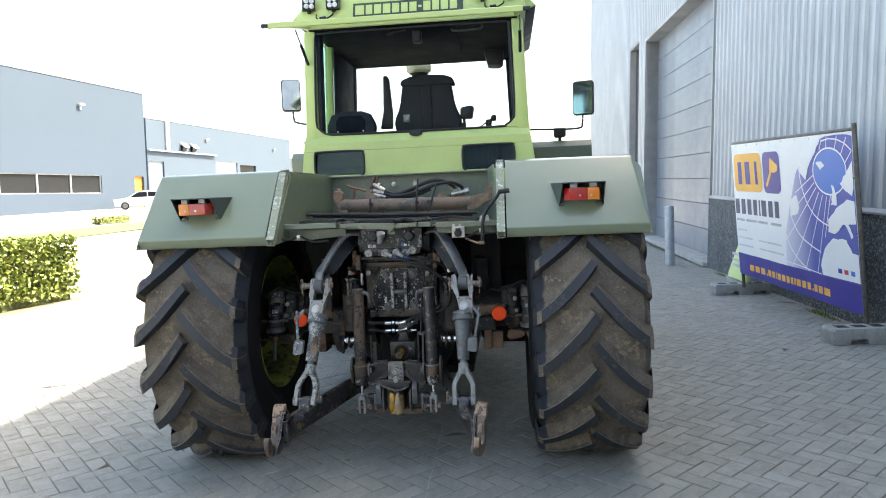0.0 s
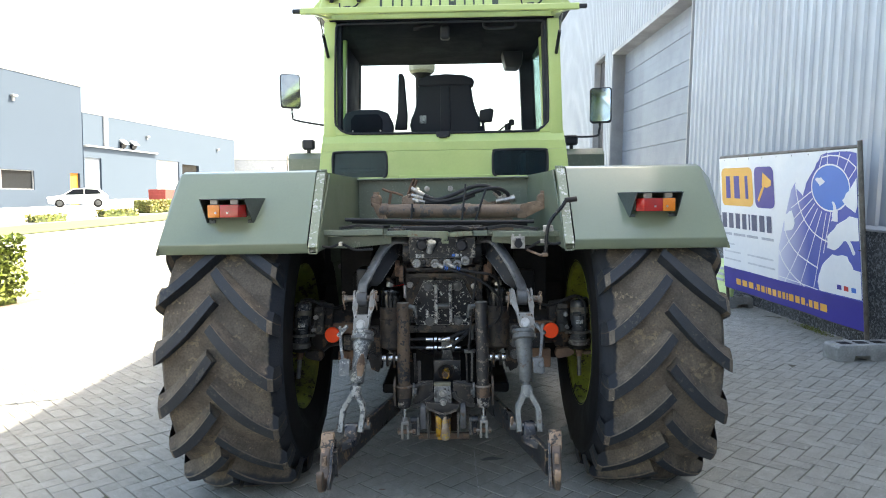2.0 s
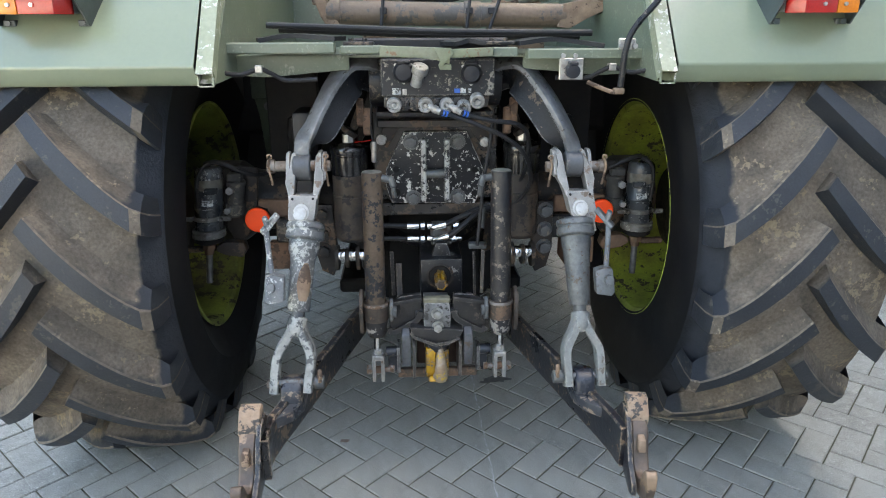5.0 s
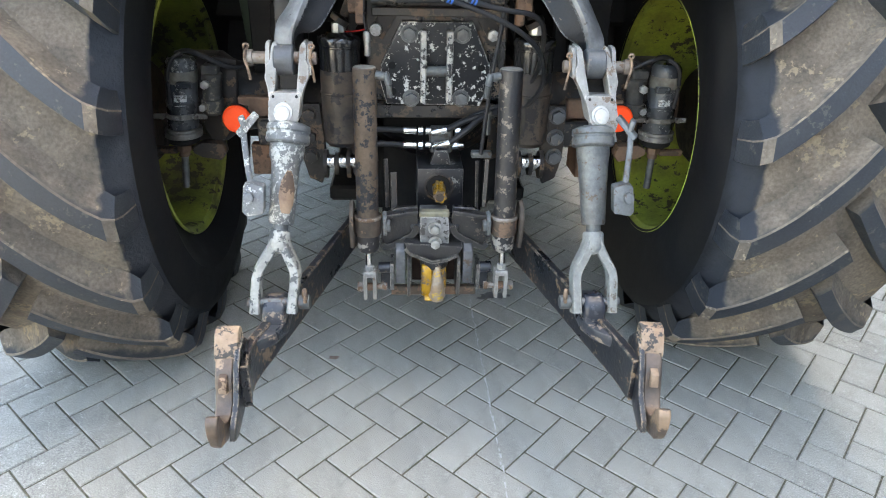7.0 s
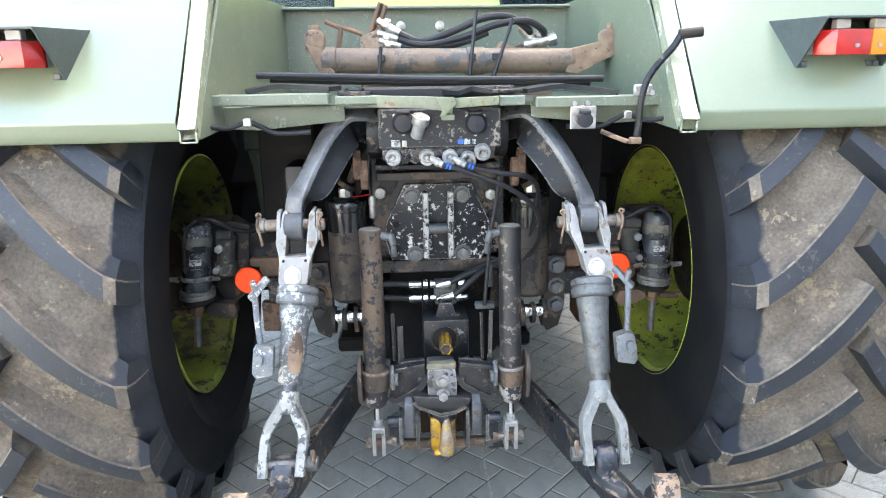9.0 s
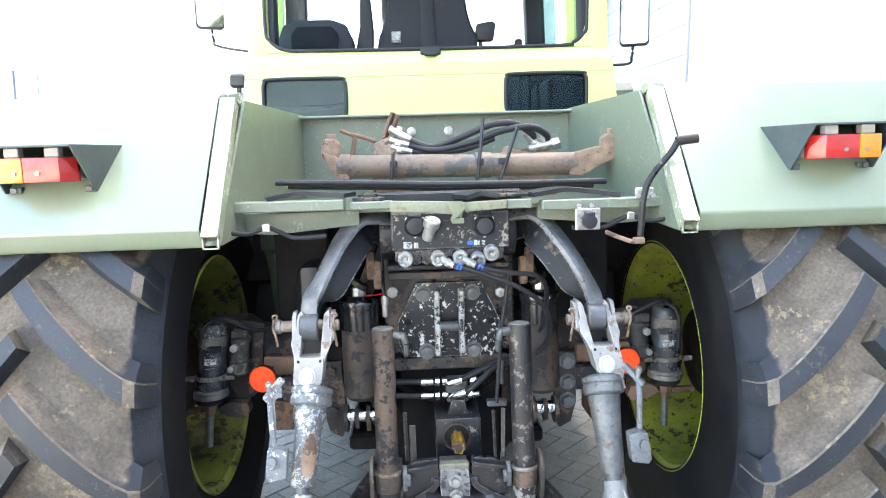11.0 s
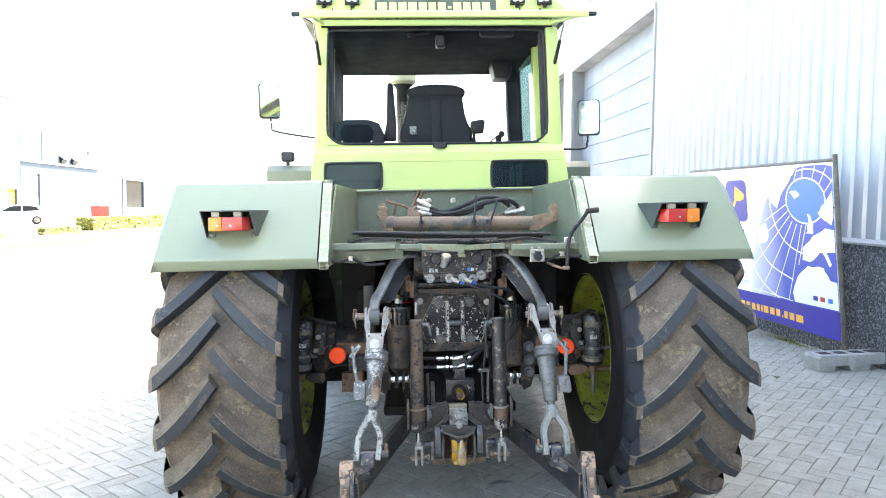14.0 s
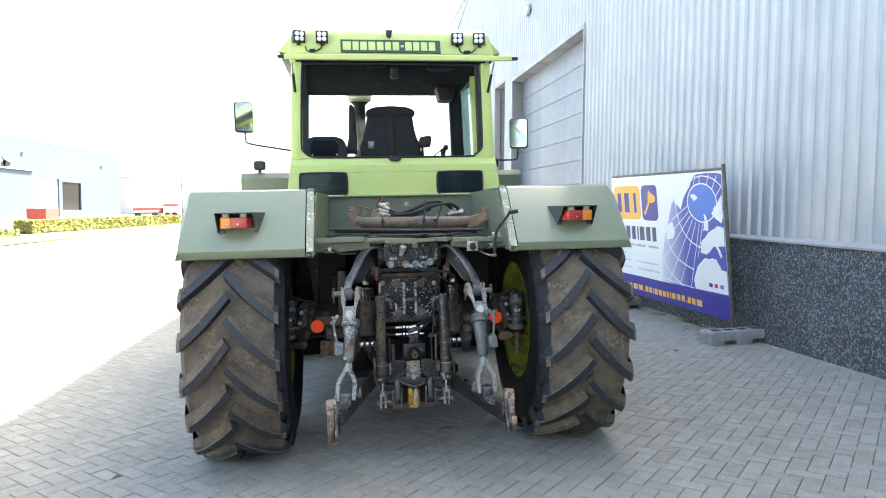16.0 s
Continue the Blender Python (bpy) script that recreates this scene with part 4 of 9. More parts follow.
    # hand crank on the right inner panel
    c = sub("hand_crank", "black hand crank with a round grip")
    b = bmesh.new()
    tube(b, [(0.592, -0.52, 1.505), (0.575, -0.52, 1.478), (0.535, -0.52, 1.432), (0.513, -0.52, 1.395), (0.503, -0.52, 1.35), (0.50, -0.52, 1.30), (0.497, -0.52, 1.262)], 0.0088)
    part("crank_rod", b, BLACK, c)
    b = bmesh.new()
    cyl(b, (0.588, -0.52, 1.508), (0.645, -0.525, 1.514), 0.0125, n=16, w=0.003)
    part("grip", b, BLACK_RUST, c)
    b = bmesh.new()
    tube(b, [(0.50, -0.52, 1.25), (0.48, -0.515, 1.248), (0.45, -0.51, 1.258), (0.41, -0.50, 1.275)], 0.006)
    box(b, 0.478, 0.508, -0.53, -0.51, 1.243, 1.26, 0.003)
    part("crank_tip", b, RUST_PALE, c)
    b = bmesh.new()
    box(b, 0.487, 0.535, -0.512, -0.50, 1.36, 1.39, 0.003)
    for x in (0.492, 0.53):
        cyl(b, (x, -0.512, 1.37), (x, -0.522, 1.37), 0.007, n=8)
    part("crank_clip", b, ZINC, c)
    # trailer socket
    s = sub("trailer_socket", "black trailer socket on a zinc plate")
    inset = Matrix.Translation((0.381, -0.465, 1.31)) @ Matrix.Scale(0.93, 4) @ Matrix.Translation((-0.392, 0.463, -1.314))
    b = bmesh.new()
    box(b, 0.345, 0.418, -0.468, -0.463, 1.28, 1.343, 0.002)
    b.transform(inset)
    part("socket_plate", b, ZINC, s)
    b = bmesh.new()
    cyl(b, (0.381, -0.468, 1.308), (0.381, -0.50, 1.306), 0.021, n=20, w=0.004)
    box(b, 0.358, 0.404, -0.478, -0.468, 1.30, 1.316, 0.003)
    box(b, 0.368, 0.394, -0.505, -0.47, 1.322, 1.335, 0.003)
    b.transform(inset)
    part("socket", b, PLASTIC, s)
    b = bmesh.new()
    for x, z in ((0.36, 1.308), (0.402, 1.308)):
        cyl(b, (x, -0.478, z), (x, -0.483, z), 0.006, n=8)
    for x in (0.355, 0.392):
        cyl(b, (x, -0.463, 1.35), (x, -0.472, 1.35), 0.007, n=8)
    b.transform(inset)
    part("screws", b, ZINC, s)
    for sx in (1, -1):
        b = bmesh.new()
        tube(b, [(0.335, -0.44, 1.283), (0.42, -0.44, 1.281), (0.46, -0.45, 1.30), (0.49, -0.46, 1.312), (0.54, -0.47, 1.298), (0.59, -0.50, 1.308), (0.615, -0.54, 1.315)], 0.0065)
        part("lamp_cable", b if sx > 0 else flip(b), HOSE, tractor)
        b = bmesh.new()
        box(b, 0.48, 0.50, -0.468, -0.44, 1.302, 1.322, 0.002)
        part("cable_clip", b if sx > 0 else flip(b), ZINC, tractor)


make_deck_gear()


# ---- axle, gearbox and the chassis behind them ----
# the olive green darkened to the shade under the fender, with brown spots
GREEN_SHADED = mat("green_paint_darkened_as_shade", (0.045, 0.062, 0.04), 0.55, c2=(0.025, 0.03, 0.022), s=7, spot=(0.06, 0.045, 0.032), cover=0.15, ss=18, spec=0.25)


OILY_COVER = mat("oily_dark_cover_paint", (0.02, 0.021, 0.024), 0.4, c2=(0.033, 0.031, 0.03), s=8, bump=0.15, spec=0.35)


def make_chassis():
    ch = sub("chassis", "greasy black axle housing and chassis")
    b = bmesh.new()
    prism(b, [(-0.20, 0.42), (0.20, 0.42), (0.27, 0.55), (0.27, 1.10), (0.20, 1.26), (-0.20, 1.26), (-0.27, 1.10), (-0.27, 0.55)], "y", 0.02, 2.6, 0.03)
    part("gearbox", b, DARK, ch)
    b = bmesh.new()
    lathe(b, [(0.0, -0.02), (0.24, -0.02), (0.27, 0.02), (0.27, 0.08)], Matrix.Translation((0, -0.0, 0.93)) @ Matrix.Rotation(radians(90), 4, "X"), 40)
    part("rear_cover", b, BLACK, ch)
    for sx in (1, -1):
        b = bmesh.new()
        lathe(b, [(0.22, 0.18), (0.20, 0.26), (0.13, 0.34), (0.11, 0.60), (0.12, 0.66), (0.15, 0.70), (0.15, 0.82), (0.0, 0.82)], Matrix.Translation((0, 0.12, 0.80)) @ Matrix.Rotation(radians(90), 4, "Y"), 32)
        part("axle_tube", b if sx > 0 else flip(b), BLACK_RUST, ch)
        b = bmesh.new()
        box(b, 0.28, 0.36, 0.1, 3.8, 0.72, 0.92, 0.02)
        part("frame_rail", b, DARK, ch) if sx > 0 else part("frame_rail", flip(b), DARK, ch)
        b = bmesh.new()   # green bracket down from the fender, its shade put into the colour, with a bolt
        if sx < 0:
            prism(b, [(0.583, 1.165), (0.66, 1.165), (0.645, 1.1), (0.635, 0.98), (0.62, 0.86), (0.6, 0.86)], "y", 0.235, 0.25, 0.003)
            box(b, 0.58, 0.665, 0.215, 0.25, 1.165, 1.29, 0.004)
            part("fender_bracket", flip(b), GREEN_SHADED, ch, "green bracket under the fender, coloured dark as in shade")
            b = bmesh.new()
            hexbolt(b, (0.61, 0.235, 1.135), (0, -1, 0), 0.012, 0.014)
            part("bracket_bolt", flip(b), ARM, ch)
        b = bmesh.new()
        prism(b, [(0.42, 1.13), (0.505, 1.12), (0.51, 0.93), (0.45, 0.93)], "y", 0.0, 0.06, 0.012)
        part("step_bracket", b if sx > 0 else flip(b), DARK, ch)
        # black colour of this plate stands for shade in the gap behind it
        b = bmesh.new()
        box(b, 0.40, 0.58, 0.06, 0.1, 0.86, 1.27, 0.004)
        part("side_plate", b if sx > 0 else flip(b), DARK, ch, "dark side plate, the gap's shade put into its colour")
    b = bmesh.new()
    box(b, -0.455, -0.40, -0.2, -0.02, 0.868, 1.162, 0.012, seg=2)
    part("valve_cover", b, OILY_COVER, ch, "dark oily cover beside the lift arm")
    # boxes added between the wheels to keep light off the ground below
    for sx in (1, -1):
        b = bmesh.new()
        prism(b, [(0.40, 0.46), (0.44, 0.40), (0.86, 0.40), (0.90, 0.46), (0.90, 1.12), (0.40, 1.12)], "y", 0.92, 2.2, 0.03)
        part("fuel_tank", b if sx > 0 else flip(b), DARK, ch)
        b = bmesh.new()
        box(b, 0.60, 0.86, 0.5, 0.515, 0.72, 1.3, 0.003)
        part("splash_guard", b if sx > 0 else flip(b), HOSE, ch)
    # low slab added under the gearbox, likewise to block light
    b = bmesh.new()
    box(b, -0.38, 0.38, 0.25, 2.6, 0.36, 0.42, 0.01)
    part("belly_plate", b, DARK, ch)
    b = bmesh.new()
    box(b, -0.84, 0.84, 0.42, 0.5, 1.0, 1.5, 0.02)
    part("cross_member", b, DARK, ch)
    b = bmesh.new()
    box(b, -0.7, 0.7, 2.7, 3.5, 0.55, 0.95, 0.05)
    cyl(b, (-0.9, 3.09, 0.8), (0.9, 3.09, 0.8), 0.11, n=20)
    part("front_axle", b, DARK, ch)
    b = bmesh.new()
    box(b, -0.5, 0.5, 0.6, 2.2, 1.0, 1.5, 0.03)
    part("cab_floor_pan", b, DARK, ch)


make_chassis()


CANISTER = mat("oily_black_paint", (0.024, 0.027, 0.033), 0.26, c2=(0.07, 0.075, 0.08), s=8, spot=(0.3, 0.3, 0.29), cover=0.05, ss=60, bump=0.15)
OILY = mat("oily_grimy_black_paint", (0.012, 0.012, 0.013), 0.3, c2=(0.03, 0.025, 0.021), s=9, spot=(0.085, 0.06, 0.042), cover=0.3, ss=14, spot_r=0.6, bump=0.2)
LINK_BLACK = mat("scuffed_black_link_paint", (0.008, 0.009, 0.012), 0.3, c2=(0.016, 0.018, 0.022), s=7, spot=(0.2, 0.135, 0.085), cover=0.045, ss=40, bump=0.3, edge=(0.3, 0.23, 0.165), ew=0.009, ecut=0.42)


KERB_DUST = mat("dusty_grey_steel", (0.2, 0.185, 0.155), 0.8, c2=(0.12, 0.105, 0.085), s=30)
CLEVIS_WORN = mat("worn_dull_steel", (0.17, 0.162, 0.15), 0.5, m=0.2, c2=(0.09, 0.08, 0.07), s=22, spot=(0.3, 0.29, 0.27), cover=0.15, ss=50, bump=0.3)
DULL_ROD = mat("dull_rod_steel", (0.16, 0.165, 0.17), 0.35, m=0.6, c2=(0.1, 0.1, 0.1), s=20, bump=0.1)
GREASY_VALVE = mat("dusty_greasy_casting", (0.07, 0.066, 0.06), 0.6, c2=(0.035, 0.034, 0.034), s=16, spot=(0.17, 0.15, 0.115), cover=0.25, ss=30, bump=0.35, spec=0.25)
BOLT_WORN = mat("worn_zinc_bolt", (0.36, 0.36, 0.35), 0.4, m=0.4, c2=(0.24, 0.23, 0.22), s=40, bump=0.15)


def make_brake_units():
    for sx in (1, -1):
        u = sub("brake_cylinder", "oily black air brake cylinder inside the wheel")
        x, y = (0.738, -0.08) if sx > 0 else (0.768, -0.08)
        hang = Matrix(((1, 0, 0.0 if sx > 0 else -0.1, 0.0 if sx > 0 else 0.095), (0, 1, 0, 0), (0, 0, 1, 0), (0, 0, 0, 1)))
        up = Matrix.Translation((x, y, 0))

        def piece(name, b, material, label=""):
            b.transform(hang)
            part(name, b if sx > 0 else flip(b), material, u, label)

        b = bmesh.new()
        lathe(b, [(0.0, 0.972), (0.036, 0.968), (0.045, 0.958), (0.047, 0.945), (0.047, 0.842), (0.0495, 0.838), (0.0495, 0.832), (0.047, 0.828), (0.047, 0.752), (0.0, 0.752)], up, 30)
        piece("canister", b, CANISTER)
        b = bmesh.new()   # pale dirt lies round the upper third
        lathe(b, [(0.0475, 0.93), (0.0485, 0.926), (0.0485, 0.898), (0.0475, 0.894)], up, 30)
        piece("dirt_band", b, KERB_DUST, "pale dried dirt round the canister")
        b = bmesh.new()
        lathe(b, [(0.048, 0.752), (0.056, 0.75), (0.0575, 0.744), (0.055, 0.738), (0.0575, 0.733), (0.0575, 0.724), (0.05, 0.72)], up, 30)
        piece("flange_ring", b, CLEVIS_WORN, "worn grey flange rings")
        b = bmesh.new()
        lathe(b, [(0.052, 0.722), (0.05, 0.706), (0.038, 0.698), (0.0, 0.697)], up, 30)
        piece("bottom_cup", b, DARK)
        b = bmesh.new()
        lathe(b, [(0.0478, 0.8), (0.0505, 0.798), (0.0505, 0.786), (0.0478, 0.784)], up, 30)
        for sg in (-1, 1):
            box(b, x + sg * 0.064 - 0.018, x + sg * 0.064 + 0.018, y - 0.03, y - 0.022, 0.784, 0.8, 0.002)
            cyl(b, (x + sg * 0.05, y - 0.045, 0.792), (x + sg * 0.05, y - 0.012, 0.792), 0.006, n=8)
        cyl(b, (x - 0.01, y - 0.05, 0.792), (x + 0.02, y - 0.05, 0.792), 0.006, n=8)
        piece("clamp_band", b, CLEVIS_WORN, "worn steel clamp band with bolts")
        b = bmesh.new()   # rests of a sticker, curved round the front
        rows_ = [[b.verts.new((x + 0.0478 * math.sin(a), y - 0.0478 * math.cos(a), z)) for a in (-0.55, -0.35, -0.15, 0.05, 0.25)] for z in (0.828, 0.845, 0.862)]
        for r0, r1 in zip(rows_, rows_[1:]):
            for k in range(4):
                b.faces.new((r0[k], r0[k + 1], r1[k + 1], r1[k]))
        piece("sticker", b, WHITE_STICKER, "torn white sticker")
        b = bmesh.new()
        cyl(b, (x, y, 0.70), (x, y, 0.672), 0.024, n=6, w=0.003)
        cyl(b, (x, y, 0.672), (x, y, 0.655), 0.0165, n=14, w=0.002)
        piece("rod_nut", b, RUST)
        b = bmesh.new()
        cyl(b, (x, y, 0.66), (x, y, 0.548), 0.0115, n=14)
        piece("push_rod", b, DULL_ROD, "dull steel push rod")
        b = bmesh.new()   # slack adjuster and its arm
        prism(b, [(x - 0.125, 0.7), (x - 0.06, 0.705), (x - 0.03, 0.69), (x - 0.03, 0.67), (x - 0.06, 0.655), (x - 0.12, 0.645), (x - 0.135, 0.67)], "y", y - 0.02, y + 0.03, 0.008)
        box(b, x + 0.02, x + 0.1, y - 0.01, y + 0.015, 0.664, 0.684, 0.004)
        piece("slack_adjuster", b, RUST if sx > 0 else BLACK_RUST, "rusty slack adjuster")
        b = bmesh.new()   # bracket plate with the relay valve
        prism(b, [(x - 0.16, 0.955), (x - 0.09, 0.965), (x - 0.06, 0.94), (x - 0.055, 0.74), (x - 0.09, 0.69), (x - 0.12, 0.7), (x - 0.16, 0.76)], "y", y + 0.03, y + 0.05, 0.006)
        piece("bracket", b, BLACK_RUST)
        b = bmesh.new()
        lathe(b, [(0.0, 0.925), (0.026, 0.925), (0.032, 0.918), (0.032, 0.905), (0.029, 0.9), (0.029, 0.845), (0.034, 0.842), (0.034, 0.805), (0.024, 0.795), (0.0, 0.795)], Matrix.Translation((x - 0.095, y - 0.01, 0)), 20)
        box(b, x - 0.12, x - 0.07, y - 0.045, y - 0.01, 0.925, 0.952, 0.004)
        piece("relay_valve", b, GREASY_VALVE, "dusty relay valve")
        b = bmesh.new()
        cyl(b, (x - 0.082, y - 0.04, 0.895), (x - 0.082, y - 0.056, 0.895), 0.014, n=6, w=0.002)
        piece("valve_bolt", b, BOLT_WORN, "bright bolt head")
        b = bmesh.new()
        cyl(b, (x - 0.075, y - 0.035, 0.826), (x - 0.075, y - 0.06, 0.826), 0.011, n=12, w=0.002)
        piece("valve_bolt", b, BOLT_WORN, "bright bolt head")
        b = bmesh.new()
        box(b, x - 0.045, x + 0.0, y - 0.062, y - 0.044, 0.885, 0.905, 0.003)
        piece("strap", b, CANISTER)
        b = bmesh.new()
        cyl(b, (x + 0.005, y, 0.965), (x + 0.005, y - 0.004, 0.985), 0.012, n=8, w=0.002)
        tube(b, [(x + 0.005, y - 0.01, 0.982), (x - 0.03, y - 0.03, 0.992), (x - 0.075, y - 0.035, 0.978), (x - 0.12, y - 0.02, 0.952), (x - 0.17, y + 0.02, 0.935), (x - 0.23, y + 0.07, 0.945)], 0.0075)
        tube(b, [(x - 0.01, y - 0.02, 0.985), (x + 0.015, y - 0.05, 0.965), (x + 0.022, y - 0.062, 0.92), (x + 0.02, y - 0.06, 0.84)], 0.006)
        piece("brake_hose", b, HOSE)
        # orange reflector on its stub
        r = sub("reflector", "round orange-red reflector facing back")
        xr = 0.565 if sx > 0 else 0.588
        z = 0.824 if sx > 0 else 0.814
        b = bmesh.new()
        lathe(b, [(0.0, 0.012), (0.036, 0.012), (0.041, 0.008), (0.042, 0.0)], Matrix.Translation((xr * sx, -0.205, z)) @ Matrix.Rotation(radians(90), 4, "X"), 32)
        part("disc", b, ORANGE_REFL, r)
        b = bmesh.new()
        lathe(b, [(0.044, 0.004), (0.044, -0.008), (0.0, -0.008)], Matrix.Translation((xr * sx, -0.205, z)) @ Matrix.Rotation(radians(90), 4, "X"), 32)
        box(b, sx * xr - 0.02, sx * xr + 0.02, -0.196, 0.08, z - 0.02, z + 0.02, 0.003)
        part("stub", b, BLACK, r)
        # rusty channel hanging under the axle
        b = bmesh.new()
        box(b, 0.47, 0.515, -0.12, -0.10, 0.60, 0.83, 0.003)
        box(b, 0.47, 0.478, -0.12, 0.0, 0.60, 0.83, 0.003)
        box(b, 0.50, 0.58, -0.10, -0.06, 0.60, 0.70, 0.003)
        box(b, 0.42, 0.60, -0.13, -0.10, 0.80, 0.86, 0.004)
        part("stabiliser_bracket", b if sx > 0 else flip(b), RUST, tractor, "rusty steel bracket under the axle")


make_brake_units()


# ---- rear linkage ----
RUB = 2.15   # where round the left rod the rust shows
LEAN = Matrix(((1, 0, 0, 0), (0, 1, 0.5, -0.52), (0, 0, 1, 0), (0, 0, 0, 1)))          # lift rods hang down and back


ARM_CREST = mat("pale_cast_iron_crest", (0.165, 0.17, 0.176), 0.42, m=0.15, c2=(0.085, 0.088, 0.092), s=12, spot=(0.05, 0.045, 0.042), cover=0.06, ss=30, bump=0.3)


SIDE = {  # per side, across: clevis top and its lean, rod top and foot, link's inner and outer end, hook, hook's turn
    -1: dict(cx=0.372, cl=0.085, rod=((0.377, -0.567, 0.888), (0.420, -0.752, 0.470)), link=((0.24, -0.10), (0.462, -0.87)), hook=0.474, hturn=0.0),
    1: dict(cx=0.376, cl=0.17, rod=((0.383, -0.567, 0.884), (0.389, -0.752, 0.468)), link=((0.225, -0.10), (0.432, -0.87)), hook=0.463, hturn=-6.0)}
ARMS = {-1: [(0.150, -0.27, 1.318), (0.200, -0.30, 1.332), (0.258, -0.335, 1.322), (0.304, -0.38, 1.272), (0.336, -0.425, 1.216), (0.362, -0.46, 1.164), (0.383, -0.478, 1.122), (0.389, -0.484, 1.07), (0.388, -0.485, 1.02)],
        1: [(0.150, -0.27, 1.316), (0.205, -0.30, 1.330), (0.262, -0.345, 1.318), (0.312, -0.41, 1.256), (0.358, -0.455, 1.178), (0.386, -0.478, 1.112), (0.391, -0.484, 1.06), (0.390, -0.485, 1.015)]}


OILY_DUST = mat("oily_brown_dust_on_black", (0.07, 0.052, 0.04), 0.55, c2=(0.035, 0.03, 0.027), s=7, spot=(0.014, 0.014, 0.016), cover=0.3, ss=16, spot_r=0.3, bump=0.2, spec=0.35)
GLOSS_BLACK = mat("oily_gloss_black_paint", (0.012, 0.0125, 0.014), 0.2, c2=(0.03, 0.026, 0.022), s=10, bump=0.1, spec=0.6, coat=0.4)


def lift_arm_mesh(pts):
    """Cast arm of T section: a broad pale flange on the outer bow, a deep black web under it, a narrow lip along the
    inner bow.
    """
    b = bmesh.new()
    path = curve_pts(pts, 5)
    n = len(path)
    rings = []
    for i, p in enumerate(path):
        q = i / (n - 1)
        t = (path[min(i + 1, n - 1)] - path[max(i - 1, 0)]).normalized()
        out = Vector((abs(t.z) if t.z < 0 else -0.25, 0, max(0.15, abs(t.x)))).normalized()
        k = min(1.0, max(0.0, (q - 0.6) / 0.28))
        k = k * k * (3 - 2 * k)
        c = (out * 0.82 + Vector((0, -0.57, 0))).lerp(Vector((0.05, -1.0, 0.05)), k)
        c = (c - t * c.dot(t)).normalized()
        s_ = t.cross(c)
        w = 0.045 - 0.017 * min(1, q * 1.3) - 0.007 * k
        web = 0.017 + 0.002 * k
        dn = (0.105 - 0.04 * q) * (1 - 0.5 * k)
        f, lip = 0.014, 0.024 - 0.004 * q
        sec = ((-w, -f), (-w, -0.003), (-w + 0.004, 0.0), (w - 0.004, 0.0), (w, -0.003), (w, -f), (web, -f - 0.008), (web, -dn + 0.02), (lip, -dn + 0.012), (lip, -dn), (-lip, -dn), (-lip, -dn + 0.012), (-web, -dn + 0.02), (-web, -f - 0.008))
        rings.append([b.verts.new(p + s_ * u + c * v) for u, v in sec])
    m = len(rings[0])
    for r0, r1 in zip(rings, rings[1:]):
        for j in range(m):
            fc = b.faces.new((r0[j], r0[(j + 1) % m], r1[(j + 1) % m], r1[j]))
            fc.material_index = 0 if j < 5 else 1   # pale on the crest, black on the flanks
    b.faces.new(rings[0]), b.faces.new(rings[-1])
    bmesh.ops.recalc_face_normals(b, faces=b.faces)
    return b


